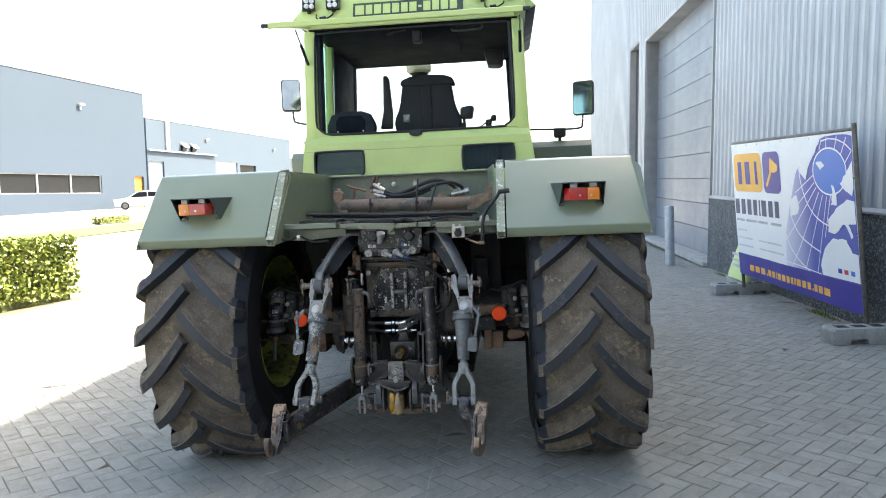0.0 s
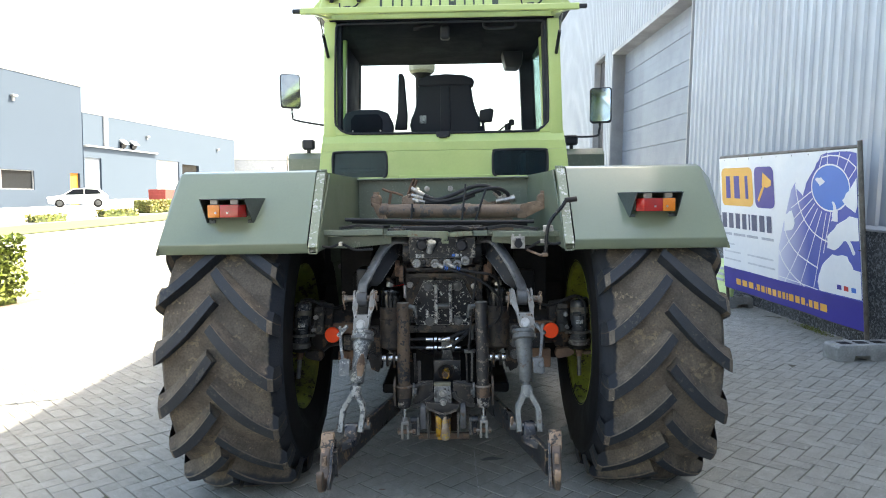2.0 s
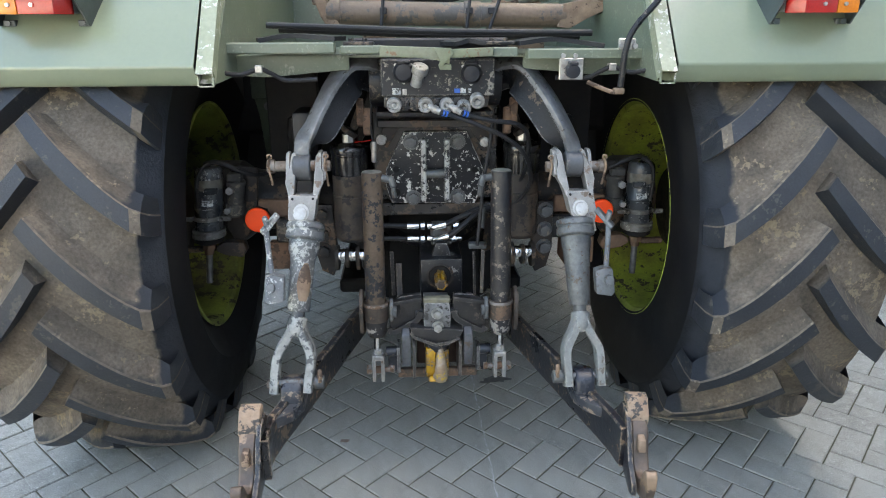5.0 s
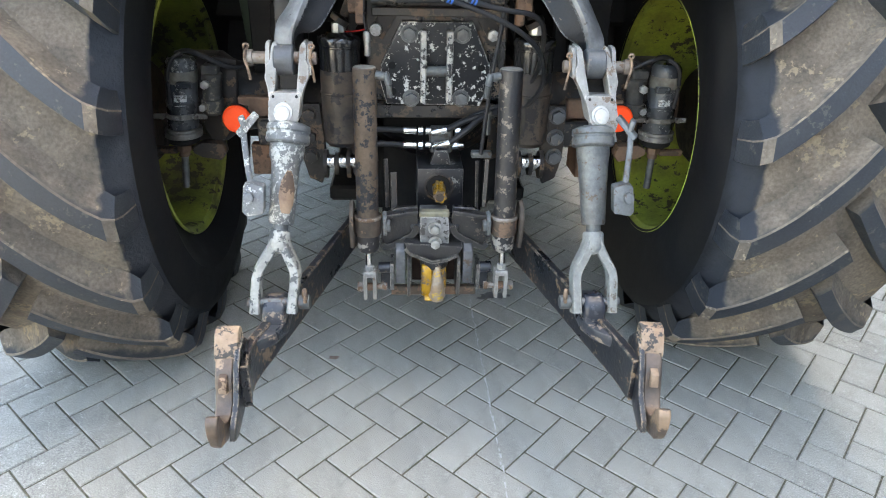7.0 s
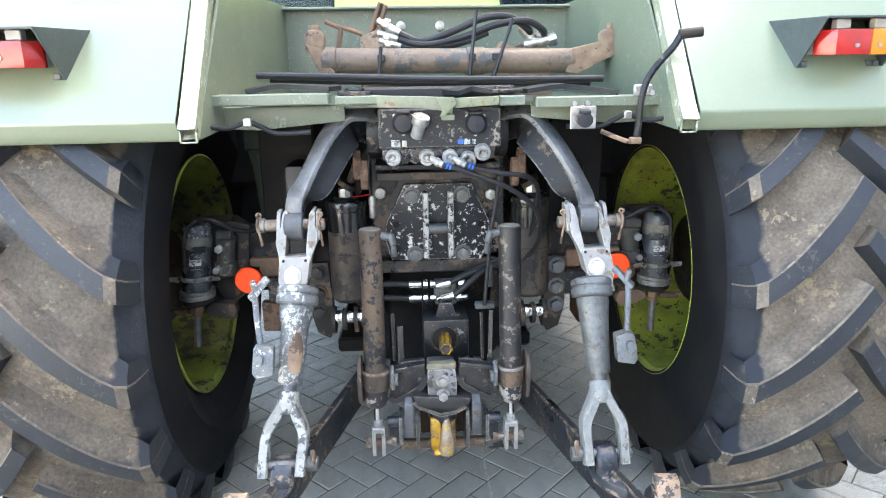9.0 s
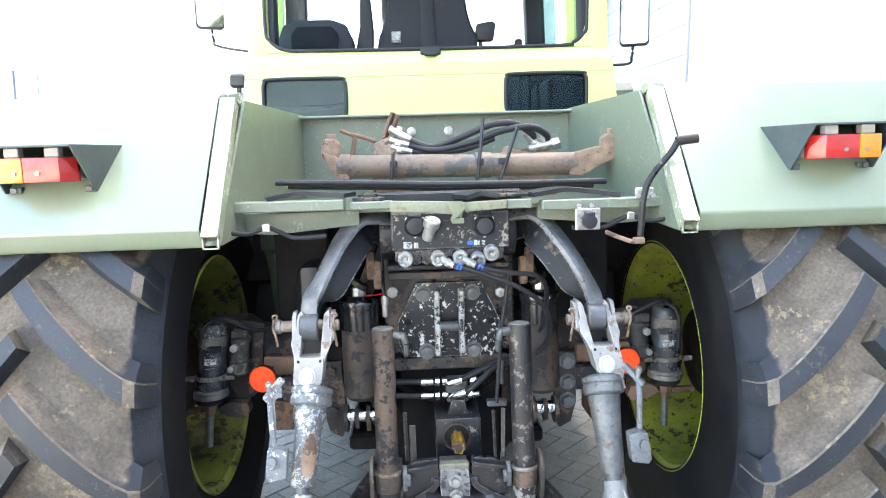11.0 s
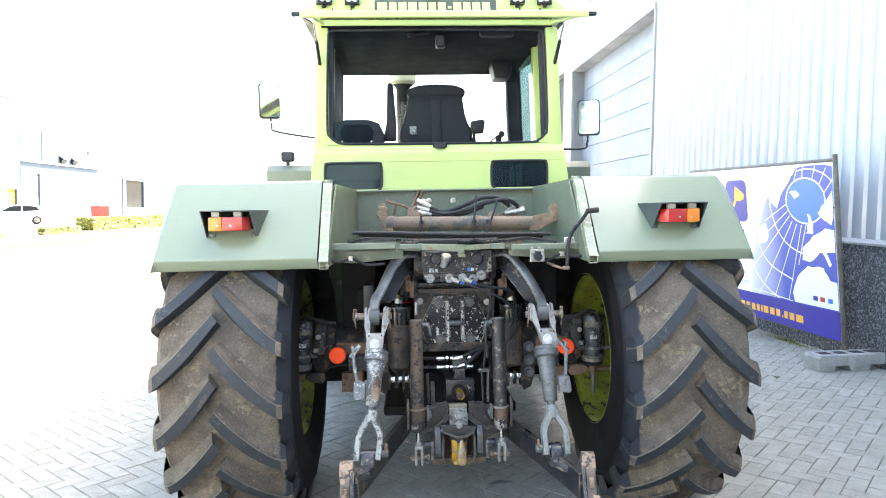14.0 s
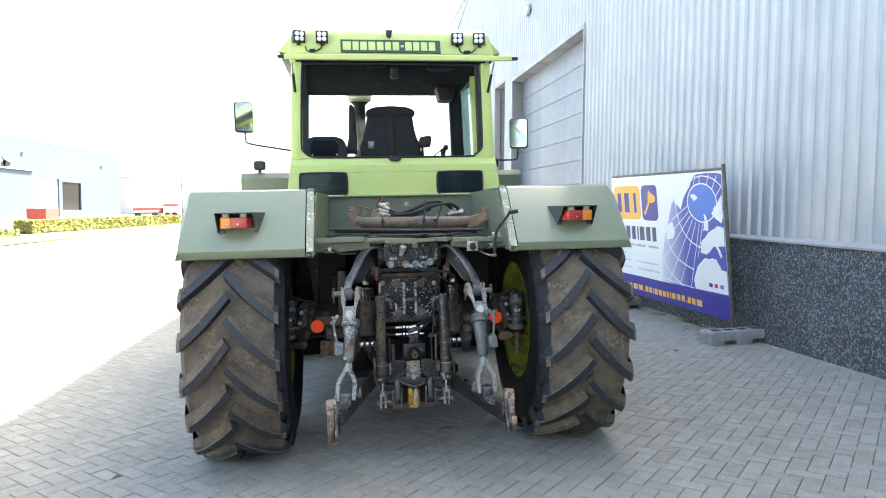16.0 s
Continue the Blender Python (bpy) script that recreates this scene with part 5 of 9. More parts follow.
def make_linkage():
    for sx in (1, -1):
        mir = (lambda m: m) if sx > 0 else flip
        D = SIDE[sx]
        arm = sub("lift_arm", "curved black cast lift arm, pale along its crest")
        part("arm", mir(lift_arm_mesh(ARMS[sx])), [ARM_CREST, ARM_FLANK], arm, smooth=40)
        b = bmesh.new()
        lathe(b, [(0.0, -0.024), (0.034, -0.024), (0.037, -0.021), (0.037, 0.021), (0.034, 0.024), (0.0, 0.024)], Matrix.Translation((0.386, -0.485, 1.043)) @ Matrix.Rotation(radians(90), 4, "Y"), 24)
        part("arm_eye", mir(b), ARM, arm)
        b = bmesh.new()
        cyl(b, (0.12, -0.25, 1.26), (0.2, -0.25, 1.26), 0.075, n=28, w=0.008)
        part("arm_hub", mir(b), BLACK, arm)
        # pin with washers and split pins
        zp = 1.048 if sx < 0 else 1.036
        b = bmesh.new()
        cyl(b, (0.308, -0.485, zp), (0.482, -0.485, zp), 0.0155, n=18, w=0.003)
        cyl(b, (0.462, -0.485, zp), (0.484, -0.485, zp), 0.0195, n=18, w=0.004)
        part("arm_pin", mir(b), PIN_STEEL, arm)
        for xa, tall in ((0.474, 0.05), (0.318, 0.055)):
            b = bmesh.new()
            tube(b, [(xa, -0.503, zp + 0.026), (xa + 0.004, -0.506, zp + 0.004), (xa, -0.506, zp - 0.02), (xa - 0.003, -0.5, zp - tall)], 0.0035, 5, 8)
            tube(b, [(xa, -0.503, zp + 0.024), (xa - 0.007, -0.507, zp + 0.03), (xa - 0.004, -0.507, zp + 0.036), (xa + 0.004, -0.507, zp + 0.034), (xa + 0.004, -0.505, zp + 0.026)], 0.003, 5, 8)
            part("split_pin", mir(b), RUST_PALE, arm, "rusty split pin")
        # lift rod: clevis, collar, tube, fork
        rod = sub("lift_rod", "lift rod in flaking silver paint" if sx < 0 else "lift rod in grey silver paint")
        mt = SILVER if sx < 0 else SILVER_CLEAN
        cx = lambda u, z: D["cx"] + (1.085 - z) * D["cl"] + u
        b = bmesh.new()
        for sg in (-1, 1):   # ears, stepped out where the washers bear
            ear = [(0.026, 1.076), (0.031, 1.086), (0.039, 1.086), (0.043, 1.076), (0.0435, 1.046), (0.052, 1.036), (0.053, 1.008), (0.044, 0.985), (0.0385, 0.96), (0.0375, 0.915), (0.026, 0.915)]
            prism(b, [(cx(sg * u, z), z) for u, z in ear], "y", -0.514, -0.456, 0.005)
        web = [(-0.036, 0.978), (0.036, 0.978), (0.0385, 0.955), (0.0365, 0.922), (0.0275, 0.902), (0.0125, 0.891), (-0.0125, 0.891), (-0.0275, 0.902), (-0.0365, 0.922), (-0.0385, 0.955)]
        prism(b, [(cx(u, z), z) for u, z in web], "y", -0.521, -0.498, 0.004)
        prism(b, [(cx(u, z), z) for u, z in ((-0.027, 0.974), (0.027, 0.974), (0.03, 0.87), (-0.03, 0.87))], "y", -0.502, -0.458, 0.004)
        b.transform(LEAN)
        part("clevis", mir(b), CLEVIS_GREY, rod, "grey steel clevis")
        for u0, u1, za, zb in ((0.0455, 0.0555, 1.016, 1.084), (-0.0555, -0.0455, 1.012, 1.082)):
            b = bmesh.new()
            prism(b, [(-0.508, za + 0.008), (-0.5, za), (-0.47, za), (-0.462, za + 0.008), (-0.462, zb - 0.008), (-0.47, zb), (-0.5, zb), (-0.508, zb - 0.008)], "x", cx(u0, 1.05), cx(u1, 1.05), 0.002)
            b.transform(LEAN)
            part("washer_plate", mir(b), CLEVIS_GREY, rod)
        b = bmesh.new()
        xb = cx(0.0 if sx < 0 else -0.01, 0.926)
        cyl(b, (xb, -0.521, 0.936), (xb, -0.527, 0.936), 0.022, n=22, w=0.001)
        cyl(b, (xb, -0.527, 0.936), (xb, -0.536, 0.936), 0.0175, n=18, w=0.005)
        b.transform(LEAN)
        part("clevis_bolt", mir(b), BOLT_BRIGHT, rod, "bright bolt head")
        # dark discs on the surface paint the shade of two holes
        for u in (-0.028, 0.028):
            b = bmesh.new()
            cyl(b, (cx(u, 0.972), -0.5207, 0.970), (cx(u, 0.972), -0.5216, 0.970), 0.0036, n=10)
            b.transform(LEAN)
            part("bolt_hole", mir(b), DARK, rod)
        top, bot = Vector(D["rod"][0]), Vector(D["rod"][1])
        d = (bot - top).normalized()
        rot = Matrix.Translation(top) @ d.to_track_quat("Z", "Y").to_matrix().to_4x4()
        b = bmesh.new()
        lathe(b, [(0.0, -0.02), (0.036, -0.02), (0.051, -0.014), (0.053, -0.01), (0.053, 0.0), (0.0505, 0.003), (0.0505, 0.007), (0.053, 0.010), (0.0535, 0.026), (0.05, 0.031), (0.042, 0.033), (0.0, 0.033)], rot, 32)
        part("collar", mir(b), mt, rod)
        b = bmesh.new()
        if sx < 0:
            lathe(b, [(0.041, 0.025), (0.043, 0.04), (0.042, 0.062), (0.036, 0.078), (0.0335, 0.1), (0.0315, 0.225), (0.029, 0.23), (0.0, 0.23)], rot, 28)
        else:
            lathe(b, [(0.042, 0.025), (0.042, 0.05), (0.0395, 0.062), (0.0385, 0.07), (0.034, 0.14), (0.030, 0.222), (0.028, 0.228), (0.0, 0.228)], rot, 28)
        part("tube", mir(b), mt, rod)
        b = bmesh.new()
        lathe(b, [(0.0185, 0.215), (0.0185, 0.29), (0.0, 0.29)], rot, 20)
        part("screw", mir(b), mt, rod)
        if sx < 0:  # a patch rubbed down to rust
            b = bmesh.new()
            edge_ = [0.26 + 0.16 * math.sin(j * 1.7) * 0.5 for j in range(12)]
            grid = [[b.verts.new(rot @ Vector((0.0339 * math.cos(a), 0.0339 * math.sin(a), z))) for a in [RUB + 0.2 * (k - 3) * (1 - 0.75 * (abs(j - 6) / 6) ** 2) + edge_[j] * 0.3 for k in range(7)]] for j, z in enumerate([0.098 + 0.0095 * j for j in range(12)])]
            for g0, g1 in zip(grid, grid[1:]):
                for k in range(6):
                    b.faces.new((g0[k], g0[k + 1], g1[k + 1], g1[k]))
            bmesh.ops.recalc_face_normals(b, faces=b.faces)
            part("rust_patch", mir(b), RUST_PALE, rod, "brown rusted patch")
        # fork: a wedge that splits into two flat arms
        b = bmesh.new()
        side = Vector((1, 0, 0))
        for sg in (-1, 1):
            pts = [top + d * u + side * sg * v for u, v in ((0.262, 0.008), (0.285, 0.016), (0.31, 0.028), (0.335, 0.041), (0.36, 0.0465), (0.40, 0.046), (0.452, 0.045))]
            sweep(b, curve_pts(pts, 4), [(-0.009, -0.021), (0.009, -0.021), (0.0125, -0.015), (0.0125, 0.015), (0.009, 0.021), (-0.009, 0.021), (-0.0125, 0.015), (-0.0125, -0.015)], up=(0, 1, 0))
        lathe(b, [(0.022, 0.245), (0.0265, 0.25), (0.0265, 0.285), (0.02, 0.30), (0.0, 0.305)], rot, 20)
        bmesh.ops.recalc_face_normals(b, faces=b.faces)
        part("fork", mir(b), FORK_FLAKE if sx < 0 else FORK_DULL, rod, "fork in flaked white paint" if sx < 0 else "fork in dull grey paint with rusty edges", smooth=45)
        b = bmesh.new()
        pin = top + d * 0.425
        cyl(b, pin + side * -0.078, pin + side * 0.066, 0.0125, n=12, w=0.002)
        cyl(b, pin + side * -0.088, pin + side * -0.06, 0.018, n=12, w=0.004)
        part("fork_pin", mir(b), SILVER_CLEAN, rod)
        b = bmesh.new()
        rg = pin + side * -0.078
        tube(b, [rg + Vector((0, -0.02, 0.012)), rg + Vector((-0.004, -0.026, 0.03)), rg + Vector((-0.002, -0.018, 0.044)), rg + Vector((0.004, -0.006, 0.03)), rg + Vector((0.002, -0.008, 0.014))], 0.005, 5, 8)
        part("lynch_ring", mir(b), RUST_PALE, rod, "rusty ring on the pin")
        # locking lever on the outer side
        b = bmesh.new()
        bar(b, (0.452, -0.50, 0.905), (0.492, -0.52, 0.862), 0.026, 0.014, 0.003)
        cyl(b, (0.484, -0.53, 0.905), (0.474, -0.515, 0.87), 0.0075, n=10, w=0.002)
        tube(b, [(0.48, -0.518, 0.872), (0.474, -0.524, 0.83), (0.466, -0.53, 0.79), (0.458, -0.536, 0.755)], 0.0075, 5, 10)
        prism(b, [(0.425, 0.765), (0.452, 0.772), (0.474, 0.768), (0.476, 0.712), (0.466, 0.702), (0.425, 0.708)], "y", -0.56, -0.528, 0.005)
        cyl(b, (0.46, -0.56, 0.745), (0.46, -0.572, 0.745), 0.0125, n=12, w=0.003)
        b.transform(Matrix.Translation((-0.012 if sx > 0 else -0.002, 0, 0.026)) @ LEAN)
        part("lock_lever", mir(b), mt, rod)
        # lower link with its claw hook
        ll = sub("lower_link", "black lower link arm with a rusty claw hook")
        b = bmesh.new()
        (xa, ya), (xe, ye) = D["link"]
        dy = (xe - xa) / (ye - ya)
        path = [Vector((xa + dy * k * (ye - ya), ya + k * (ye - ya), 0.434 - 0.026 * k)) for k in (0.0, 0.2, 0.4, 0.6, 0.8, 1.0)] + [Vector((D["hook"] - 0.02, -0.955, 0.41))]
        sweep(b, curve_pts(path, 3), [(-0.009, -0.055), (0.009, -0.055), (0.012, -0.052), (0.012, 0.052), (0.009, 0.055), (-0.009, 0.055), (-0.012, 0.052), (-0.012, -0.052)])
        bmesh.ops.recalc_face_normals(b, faces=b.faces)
        part("link_bar", mir(b), LINK_BLACK, ll, smooth=40)
        # knuckle between the fork's arms, flared where it is welded on
        b = bmesh.new()
        xk = pin.x
        prism(b, [(-0.665, 0.44), (-0.675, 0.485), (-0.695, 0.508), (-0.735, 0.516), (-0.765, 0.498), (-0.775, 0.462), (-0.775, 0.43)], "x", xk - 0.029, xk + 0.029, 0.014, seg=3)
        prism(b, [(xk - 0.032, -0.66), (xk + 0.028, -0.66), (xk + 0.036, -0.77), (xk + 0.052, -0.83), (xk + 0.03, -0.85), (xk - 0.012, -0.81), (xk - 0.034, -0.76)], "z", 0.425, 0.458, 0.008)
        part("rod_eye", mir(b), KNUCKLE, ll, "scuffed black knuckle")
        # claw: neck, throat and horn
        hx, turn = D["hook"], Matrix.Translation((D["hook"], -0.9, 0)) @ Matrix.Rotation(radians(D["hturn"]), 4, "Z") @ Matrix.Translation((-D["hook"], 0.9, 0))
        b = bmesh.new()
        hook = [(-0.885, 0.49), (-0.93, 0.485), (-0.955, 0.466), (-0.972, 0.44), (-0.978, 0.415), (-0.99, 0.392), (-1.008, 0.377), (-1.03, 0.376), (-1.048, 0.388), (-1.06, 0.41), (-1.07, 0.428), (-1.083, 0.434), (-1.094, 0.424), (-1.1, 0.395), (-1.094, 0.366), (-1.076, 0.343), (-1.04, 0.331), (-1.0, 0.334), (-0.95, 0.352), (-0.885, 0.385)]
        prism(b, hook, "x", hx - 0.0, hx + 0.041, 0.0145, seg=4)
        for v in b.verts:
            k = min(1.0, max(0.0, (-v.co.y - 0.99) / 0.1))
            low_ = min(1.0, max(0.0, (0.42 - v.co.z) / 0.08))
            v.co.x = hx + 0.0205 + (v.co.x - hx - 0.0205) * (1 - k * (0.34 + 0.3 * low_))
        b.transform(turn)
        part("hook", mir(b), RUST_HOOK, ll, "worn brown steel claw hook", smooth=50)
        b = bmesh.new()
        prism(b, [(-0.872, 0.47), (-0.875, 0.522), (-0.885, 0.53), (-0.912, 0.528), (-0.938, 0.49), (-0.94, 0.472), (-0.93, 0.455)], "x", hx - 0.008, hx + 0.045, 0.005, turn)
        part("hook_block", mir(b), RUST_BLOCK, ll, "pale rusty block on the hook")
        b = bmesh.new()
        prism(b, [(-0.958, 0.42), (-0.963, 0.455), (-0.984, 0.449), (-0.992, 0.42), (-0.975, 0.412)], "x", hx + 0.012, hx + 0.03, 0.003, turn)
        part("hook_latch", mir(b), RUST_PALE, ll, "small rusty latch")
        b = bmesh.new()
        prism(b, [(-0.84, 0.405), (-0.845, 0.46), (-0.89, 0.505), (-0.935, 0.497), (-0.965, 0.468), (-0.985, 0.425), (-1.0, 0.40), (-1.05, 0.372), (-1.06, 0.345), (-1.03, 0.333), (-0.95, 0.35), (-0.88, 0.378)], "x", hx - 0.014, hx - 0.001, 0.003, turn)
        part("hook_plate", mir(b), LINK_BLACK, ll)
        # helper cylinder (brown canister)
        can = sub("assist_cylinder", "brown-black assist cylinder beside the gearbox")
        x, y = 0.302 if sx > 0 else 0.29, -0.1
        b = bmesh.new()
        lathe(b, [(0.0, 0.705), (0.05, 0.705), (0.062, 0.72), (0.062, 0.865), (0.064, 0.867), (0.064, 0.872), (0.062, 0.874), (0.062, 0.94), (0.0, 0.94)], Matrix.Translation((x, y, 0)), 32)
        part("barrel", mir(b), OILY_DUST, can, "barrel under oily brown dust")
        b = bmesh.new()
        lathe(b, [(0.0, 0.938), (0.061, 0.938), (0.062, 0.942), (0.062, 1.005), (0.0605, 1.007), (0.0605, 1.011), (0.064, 1.013), (0.0655, 1.018), (0.0655, 1.032), (0.062, 1.037), (0.045, 1.041), (0.036, 1.05), (0.0, 1.05)], Matrix.Translation((x, y, 0)), 32)
        part("head", mir(b), GLOSS_BLACK, can, "glossy black cylinder head")
        b = bmesh.new()
        cyl(b, (x, y, 1.04), (x, y, 1.075), 0.022, n=8, w=0.003)
        part("gland", mir(b), ZINC, can)
        b = bmesh.new()
        cyl(b, (x, y, 1.075), (x - 0.01, y, 1.09), 0.03, n=16, w=0.003)
        cyl(b, (x - 0.02, y - 0.01, 1.10), (x - 0.05, y - 0.05, 1.17), 0.014, n=12)
        part("rod_end", mir(b), BLACK_RUST, can)
        b = bmesh.new()
        for dx, dz in ((0.0, 0.0), (-0.028, -0.03)):
            xx = x - 0.05 + dx * 0.7
            prism(b, [(-0.22, 1.12 + dz), (-0.225, 1.18 + dz), (-0.21, 1.205 + dz), (-0.185, 1.2 + dz), (-0.175, 1.15 + dz), (-0.18, 1.11 + dz)], "x", xx - 0.012, xx + 0.012, 0.006)
        part("shackle", mir(b), RUST, can)
        # chain bushings below
        b = bmesh.new()
        for i, xx in enumerate((0.24, 0.272, 0.31, 0.345)):
            lathe(b, [(0.0, -0.006), (0.045 if i % 2 else 0.036, -0.006), (0.045 if i % 2 else 0.036, 0.006), (0.0, 0.006)], Matrix.Translation((xx, -0.13, 0.645)) @ Matrix.Rotation(radians(90), 4, "Y"), 24)
        part("link_discs", mir(b), BLACK_RUST, can)
        b = bmesh.new()
        for xx in (0.256, 0.29, 0.327):
            cyl(b, (xx - 0.011, -0.15, 0.66), (xx + 0.011, -0.15, 0.66), 0.021, n=18, w=0.002)
        part("bushings", mir(b), CHROME, can)
        # flange with three bolts
        b = bmesh.new()
        prism(b, [(0.345, 0.855), (0.405, 0.855), (0.408, 0.69), (0.39, 0.62), (0.35, 0.60), (0.33, 0.66)], "y", -0.185, -0.16, 0.006)
        part("flange", mir(b), BLACK_RUST, tractor)
        b = bmesh.new()
        for z in (0.825, 0.757, 0.695):
            hexbolt(b, (0.378, -0.185, z), (0, -1, 0), 0.02, 0.024)
        part("flange_bolts", mir(b), BLACK_RUST if sx < 0 else ARM, tractor)
        b = bmesh.new()
        box(b, 0.40, 0.54, -0.17, -0.14, 0.72, 0.80, 0.006)
        part("stay_plate", mir(b), BLACK, tractor)
        # upright cylinders beside the drawbar
        post = sub("stabiliser_cylinder", "upright black cylinder rubbed brown" if sx < 0 else "upright black cylinder with chipped paint")
        x0, x1, yt, yl = (0.197, 0.199, -0.40, -0.425) if sx < 0 else (0.192, 0.2, -0.40, -0.425)
        head, foot_ = Vector((x0, yt, 1.011)), Vector((x1, yl, 0.33))
        d = (foot_ - head).normalized()
        rot = Matrix.Translation(head) @ d.to_track_quat("Z", "Y").to_matrix().to_4x4()
        b = bmesh.new()
        lathe(b, [(0.0, 0.0), (0.028, 0.0), (0.0315, 0.003), (0.0315, 0.44), (0.0, 0.44)], rot, 28)
        part("barrel", mir(b), POST_BROWN if sx < 0 else BLACK_RUST2, post)
        b = bmesh.new()
        lathe(b, [(0.0, -0.0012), (0.0275, -0.0012), (0.0295, 0.0006)], rot, 28)
        part("end_face", mir(b), KERB_DUST, post, "dusty end face")
        b = bmesh.new()
        lathe(b, [(0.031, 0.414), (0.0385, 0.416), (0.0405, 0.42), (0.0405, 0.428), (0.039, 0.431), (0.039, 0.468), (0.0365, 0.474), (0.03, 0.476)], rot, 28)
        part("collar", mir(b), RUST_COLLAR, post, "brown rusted collar")
        b = bmesh.new()
        lathe(b, [(0.0385, 0.4145), (0.0415, 0.417), (0.0425, 0.420), (0.0415, 0.4235), (0.0395, 0.4245)], rot, 28)
        part("snap_ring", mir(b), PIN_STEEL, post, "rubbed steel ring")
        b = bmesh.new()
        lathe(b, [(0.0335, 0.472), (0.0345, 0.505), (0.031, 0.52), (0.025, 0.528), (0.0, 0.53)], rot, 28)
        part("gland", mir(b), BLACK_CHIP2, post)
        b = bmesh.new()
        lathe(b, [(0.0095, 0.525), (0.0095, 0.60), (0.0, 0.60)], rot, 14)
        part("piston_rod", mir(b), CHROME, post)
        zc = 0.385 if sx < 0 else 0.388
        b = bmesh.new()
        for dx in (-0.0195, 0.0085):
            prism(b, [(-0.447, zc - 0.055), (-0.447, zc + 0.025), (-0.44, zc + 0.035), (-0.408, zc + 0.035), (-0.402, zc + 0.025), (-0.402, zc - 0.055)], "x", x1 - 0.003 + dx, x1 - 0.003 + dx + 0.011, 0.002)
        box(b, x1 - 0.0225, x1 + 0.0165, -0.447, -0.402, zc + 0.018, zc + 0.036, 0.004)
        cyl(b, (x1 - 0.003, -0.425, zc + 0.034), (x1 - 0.002, -0.425, zc + 0.052), 0.0135, n=8, w=0.002)
        part("end_clevis", mir(b), CLEVIS_GREY, post, "bare grey clevis")
        b = bmesh.new()
        cyl(b, (x1 - 0.045, -0.425, zc - 0.022), (x1 + 0.036, -0.425, zc - 0.022), 0.009, n=12)
        cyl(b, (x1 - 0.054, -0.425, zc - 0.022), (x1 - 0.043, -0.425, zc - 0.022), 0.0135, n=6)
        cyl(b, (x1 + 0.02, -0.425, zc - 0.022), (x1 + 0.034, -0.425, zc - 0.022), 0.0165, n=6)
        part("clevis_bolt", mir(b), PIN_STEEL, post)
        b = bmesh.new()
        lathe(b, [(0.0, 0.0), (0.012, 0.0), (0.012, 0.018), (0.0, 0.018)], Matrix.Translation((x1 - 0.012, -0.425, zc - 0.022)) @ Matrix.Rotation(radians(90), 4, "Y"), 16)
        part("clevis_eye", mir(b), RUST, post)
        # trunnion cheeks that carry the cylinder
        b = bmesh.new()
        prism(b, [(-0.455, 0.535), (-0.458, 0.60), (-0.44, 0.63), (-0.41, 0.64), (-0.375, 0.62), (-0.365, 0.57), (-0.375, 0.52), (-0.41, 0.49), (-0.44, 0.50)], "x", x1 + 0.038, x1 + 0.05, 0.004)
        part("trunnion_cheek", mir(b), RUST_COLLAR, post, "rusted trunnion cheek")
        b = bmesh.new()
        prism(b, [(-0.45, 0.545), (-0.452, 0.59), (-0.42, 0.61), (-0.385, 0.59), (-0.38, 0.545), (-0.42, 0.53)], "x", x1 - 0.056, x1 - 0.044, 0.004)
        cyl(b, (x1 - 0.066, -0.43, 0.568), (x1 - 0.05, -0.43, 0.568), 0.02, n=6, w=0.003)
        part("trunnion_nut", mir(b), SILVER_CLEAN, post, "grey nut on the trunnion")
        b = bmesh.new()
        cyl(b, head + Vector((-0.03, -0.008, -0.018)), head + Vector((-0.058, -0.016, -0.022)), 0.0115, n=12, w=0.002)
        cyl(b, head + Vector((-0.056, -0.018, -0.012)), head + Vector((-0.064, -0.022, -0.042)), 0.0095, n=10, w=0.002)
        cyl(b, head + Vector((-0.064, -0.022, -0.042)), head + Vector((-0.066, -0.014, -0.075)), 0.0075, n=10)
        part("port_fitting", mir(b), SILVER_CLEAN, post)


RUST_COLLAR = mat("dull_rusted_collar", (0.085, 0.065, 0.052), 0.6, c2=(0.05, 0.042, 0.036), s=14, spot=(0.15, 0.1, 0.07), cover=0.2, ss=30, bump=0.3, spec=0.25)
RUST_HOOK = mat("worn_brown_hook_steel", (0.07, 0.056, 0.048), 0.38, m=0.35, c2=(0.13, 0.09, 0.063), s=11, spot=(0.26, 0.18, 0.12), cover=0.16, ss=13, bump=0.25)
BLACK_CHIP2 = mat("rubbed_black_paint", (0.022, 0.022, 0.025), 0.42, c2=(0.035, 0.03, 0.028), spot=(0.26, 0.24, 0.215), cover=0.16, ss=30, bump=0.2, spec=0.3)
ARM_FLANK = mat("oily_black_casting", (0.012, 0.0135, 0.0165), 0.5, c2=(0.016, 0.017, 0.02), s=9, spot=(0.09, 0.07, 0.055), cover=0.05, ss=30, bump=0.35, bs=130, spec=0.25, edge=(0.2, 0.205, 0.21), ew=0.009)
CLEVIS_GREY = mat("dull_grey_bare_steel", (0.245, 0.238, 0.222), 0.5, m=0.1, c2=(0.18, 0.172, 0.16), s=16, spot=(0.12, 0.085, 0.06), cover=0.06, ss=40, bump=0.3, bs=160, grain=0.1, edge=(0.36, 0.35, 0.33))
PIN_STEEL = mat("worn_pin_steel", (0.22, 0.2, 0.18), 0.45, m=0.4, c2=(0.14, 0.105, 0.08), s=22, spot=(0.13, 0.08, 0.05), cover=0.22, ss=50, bump=0.3)
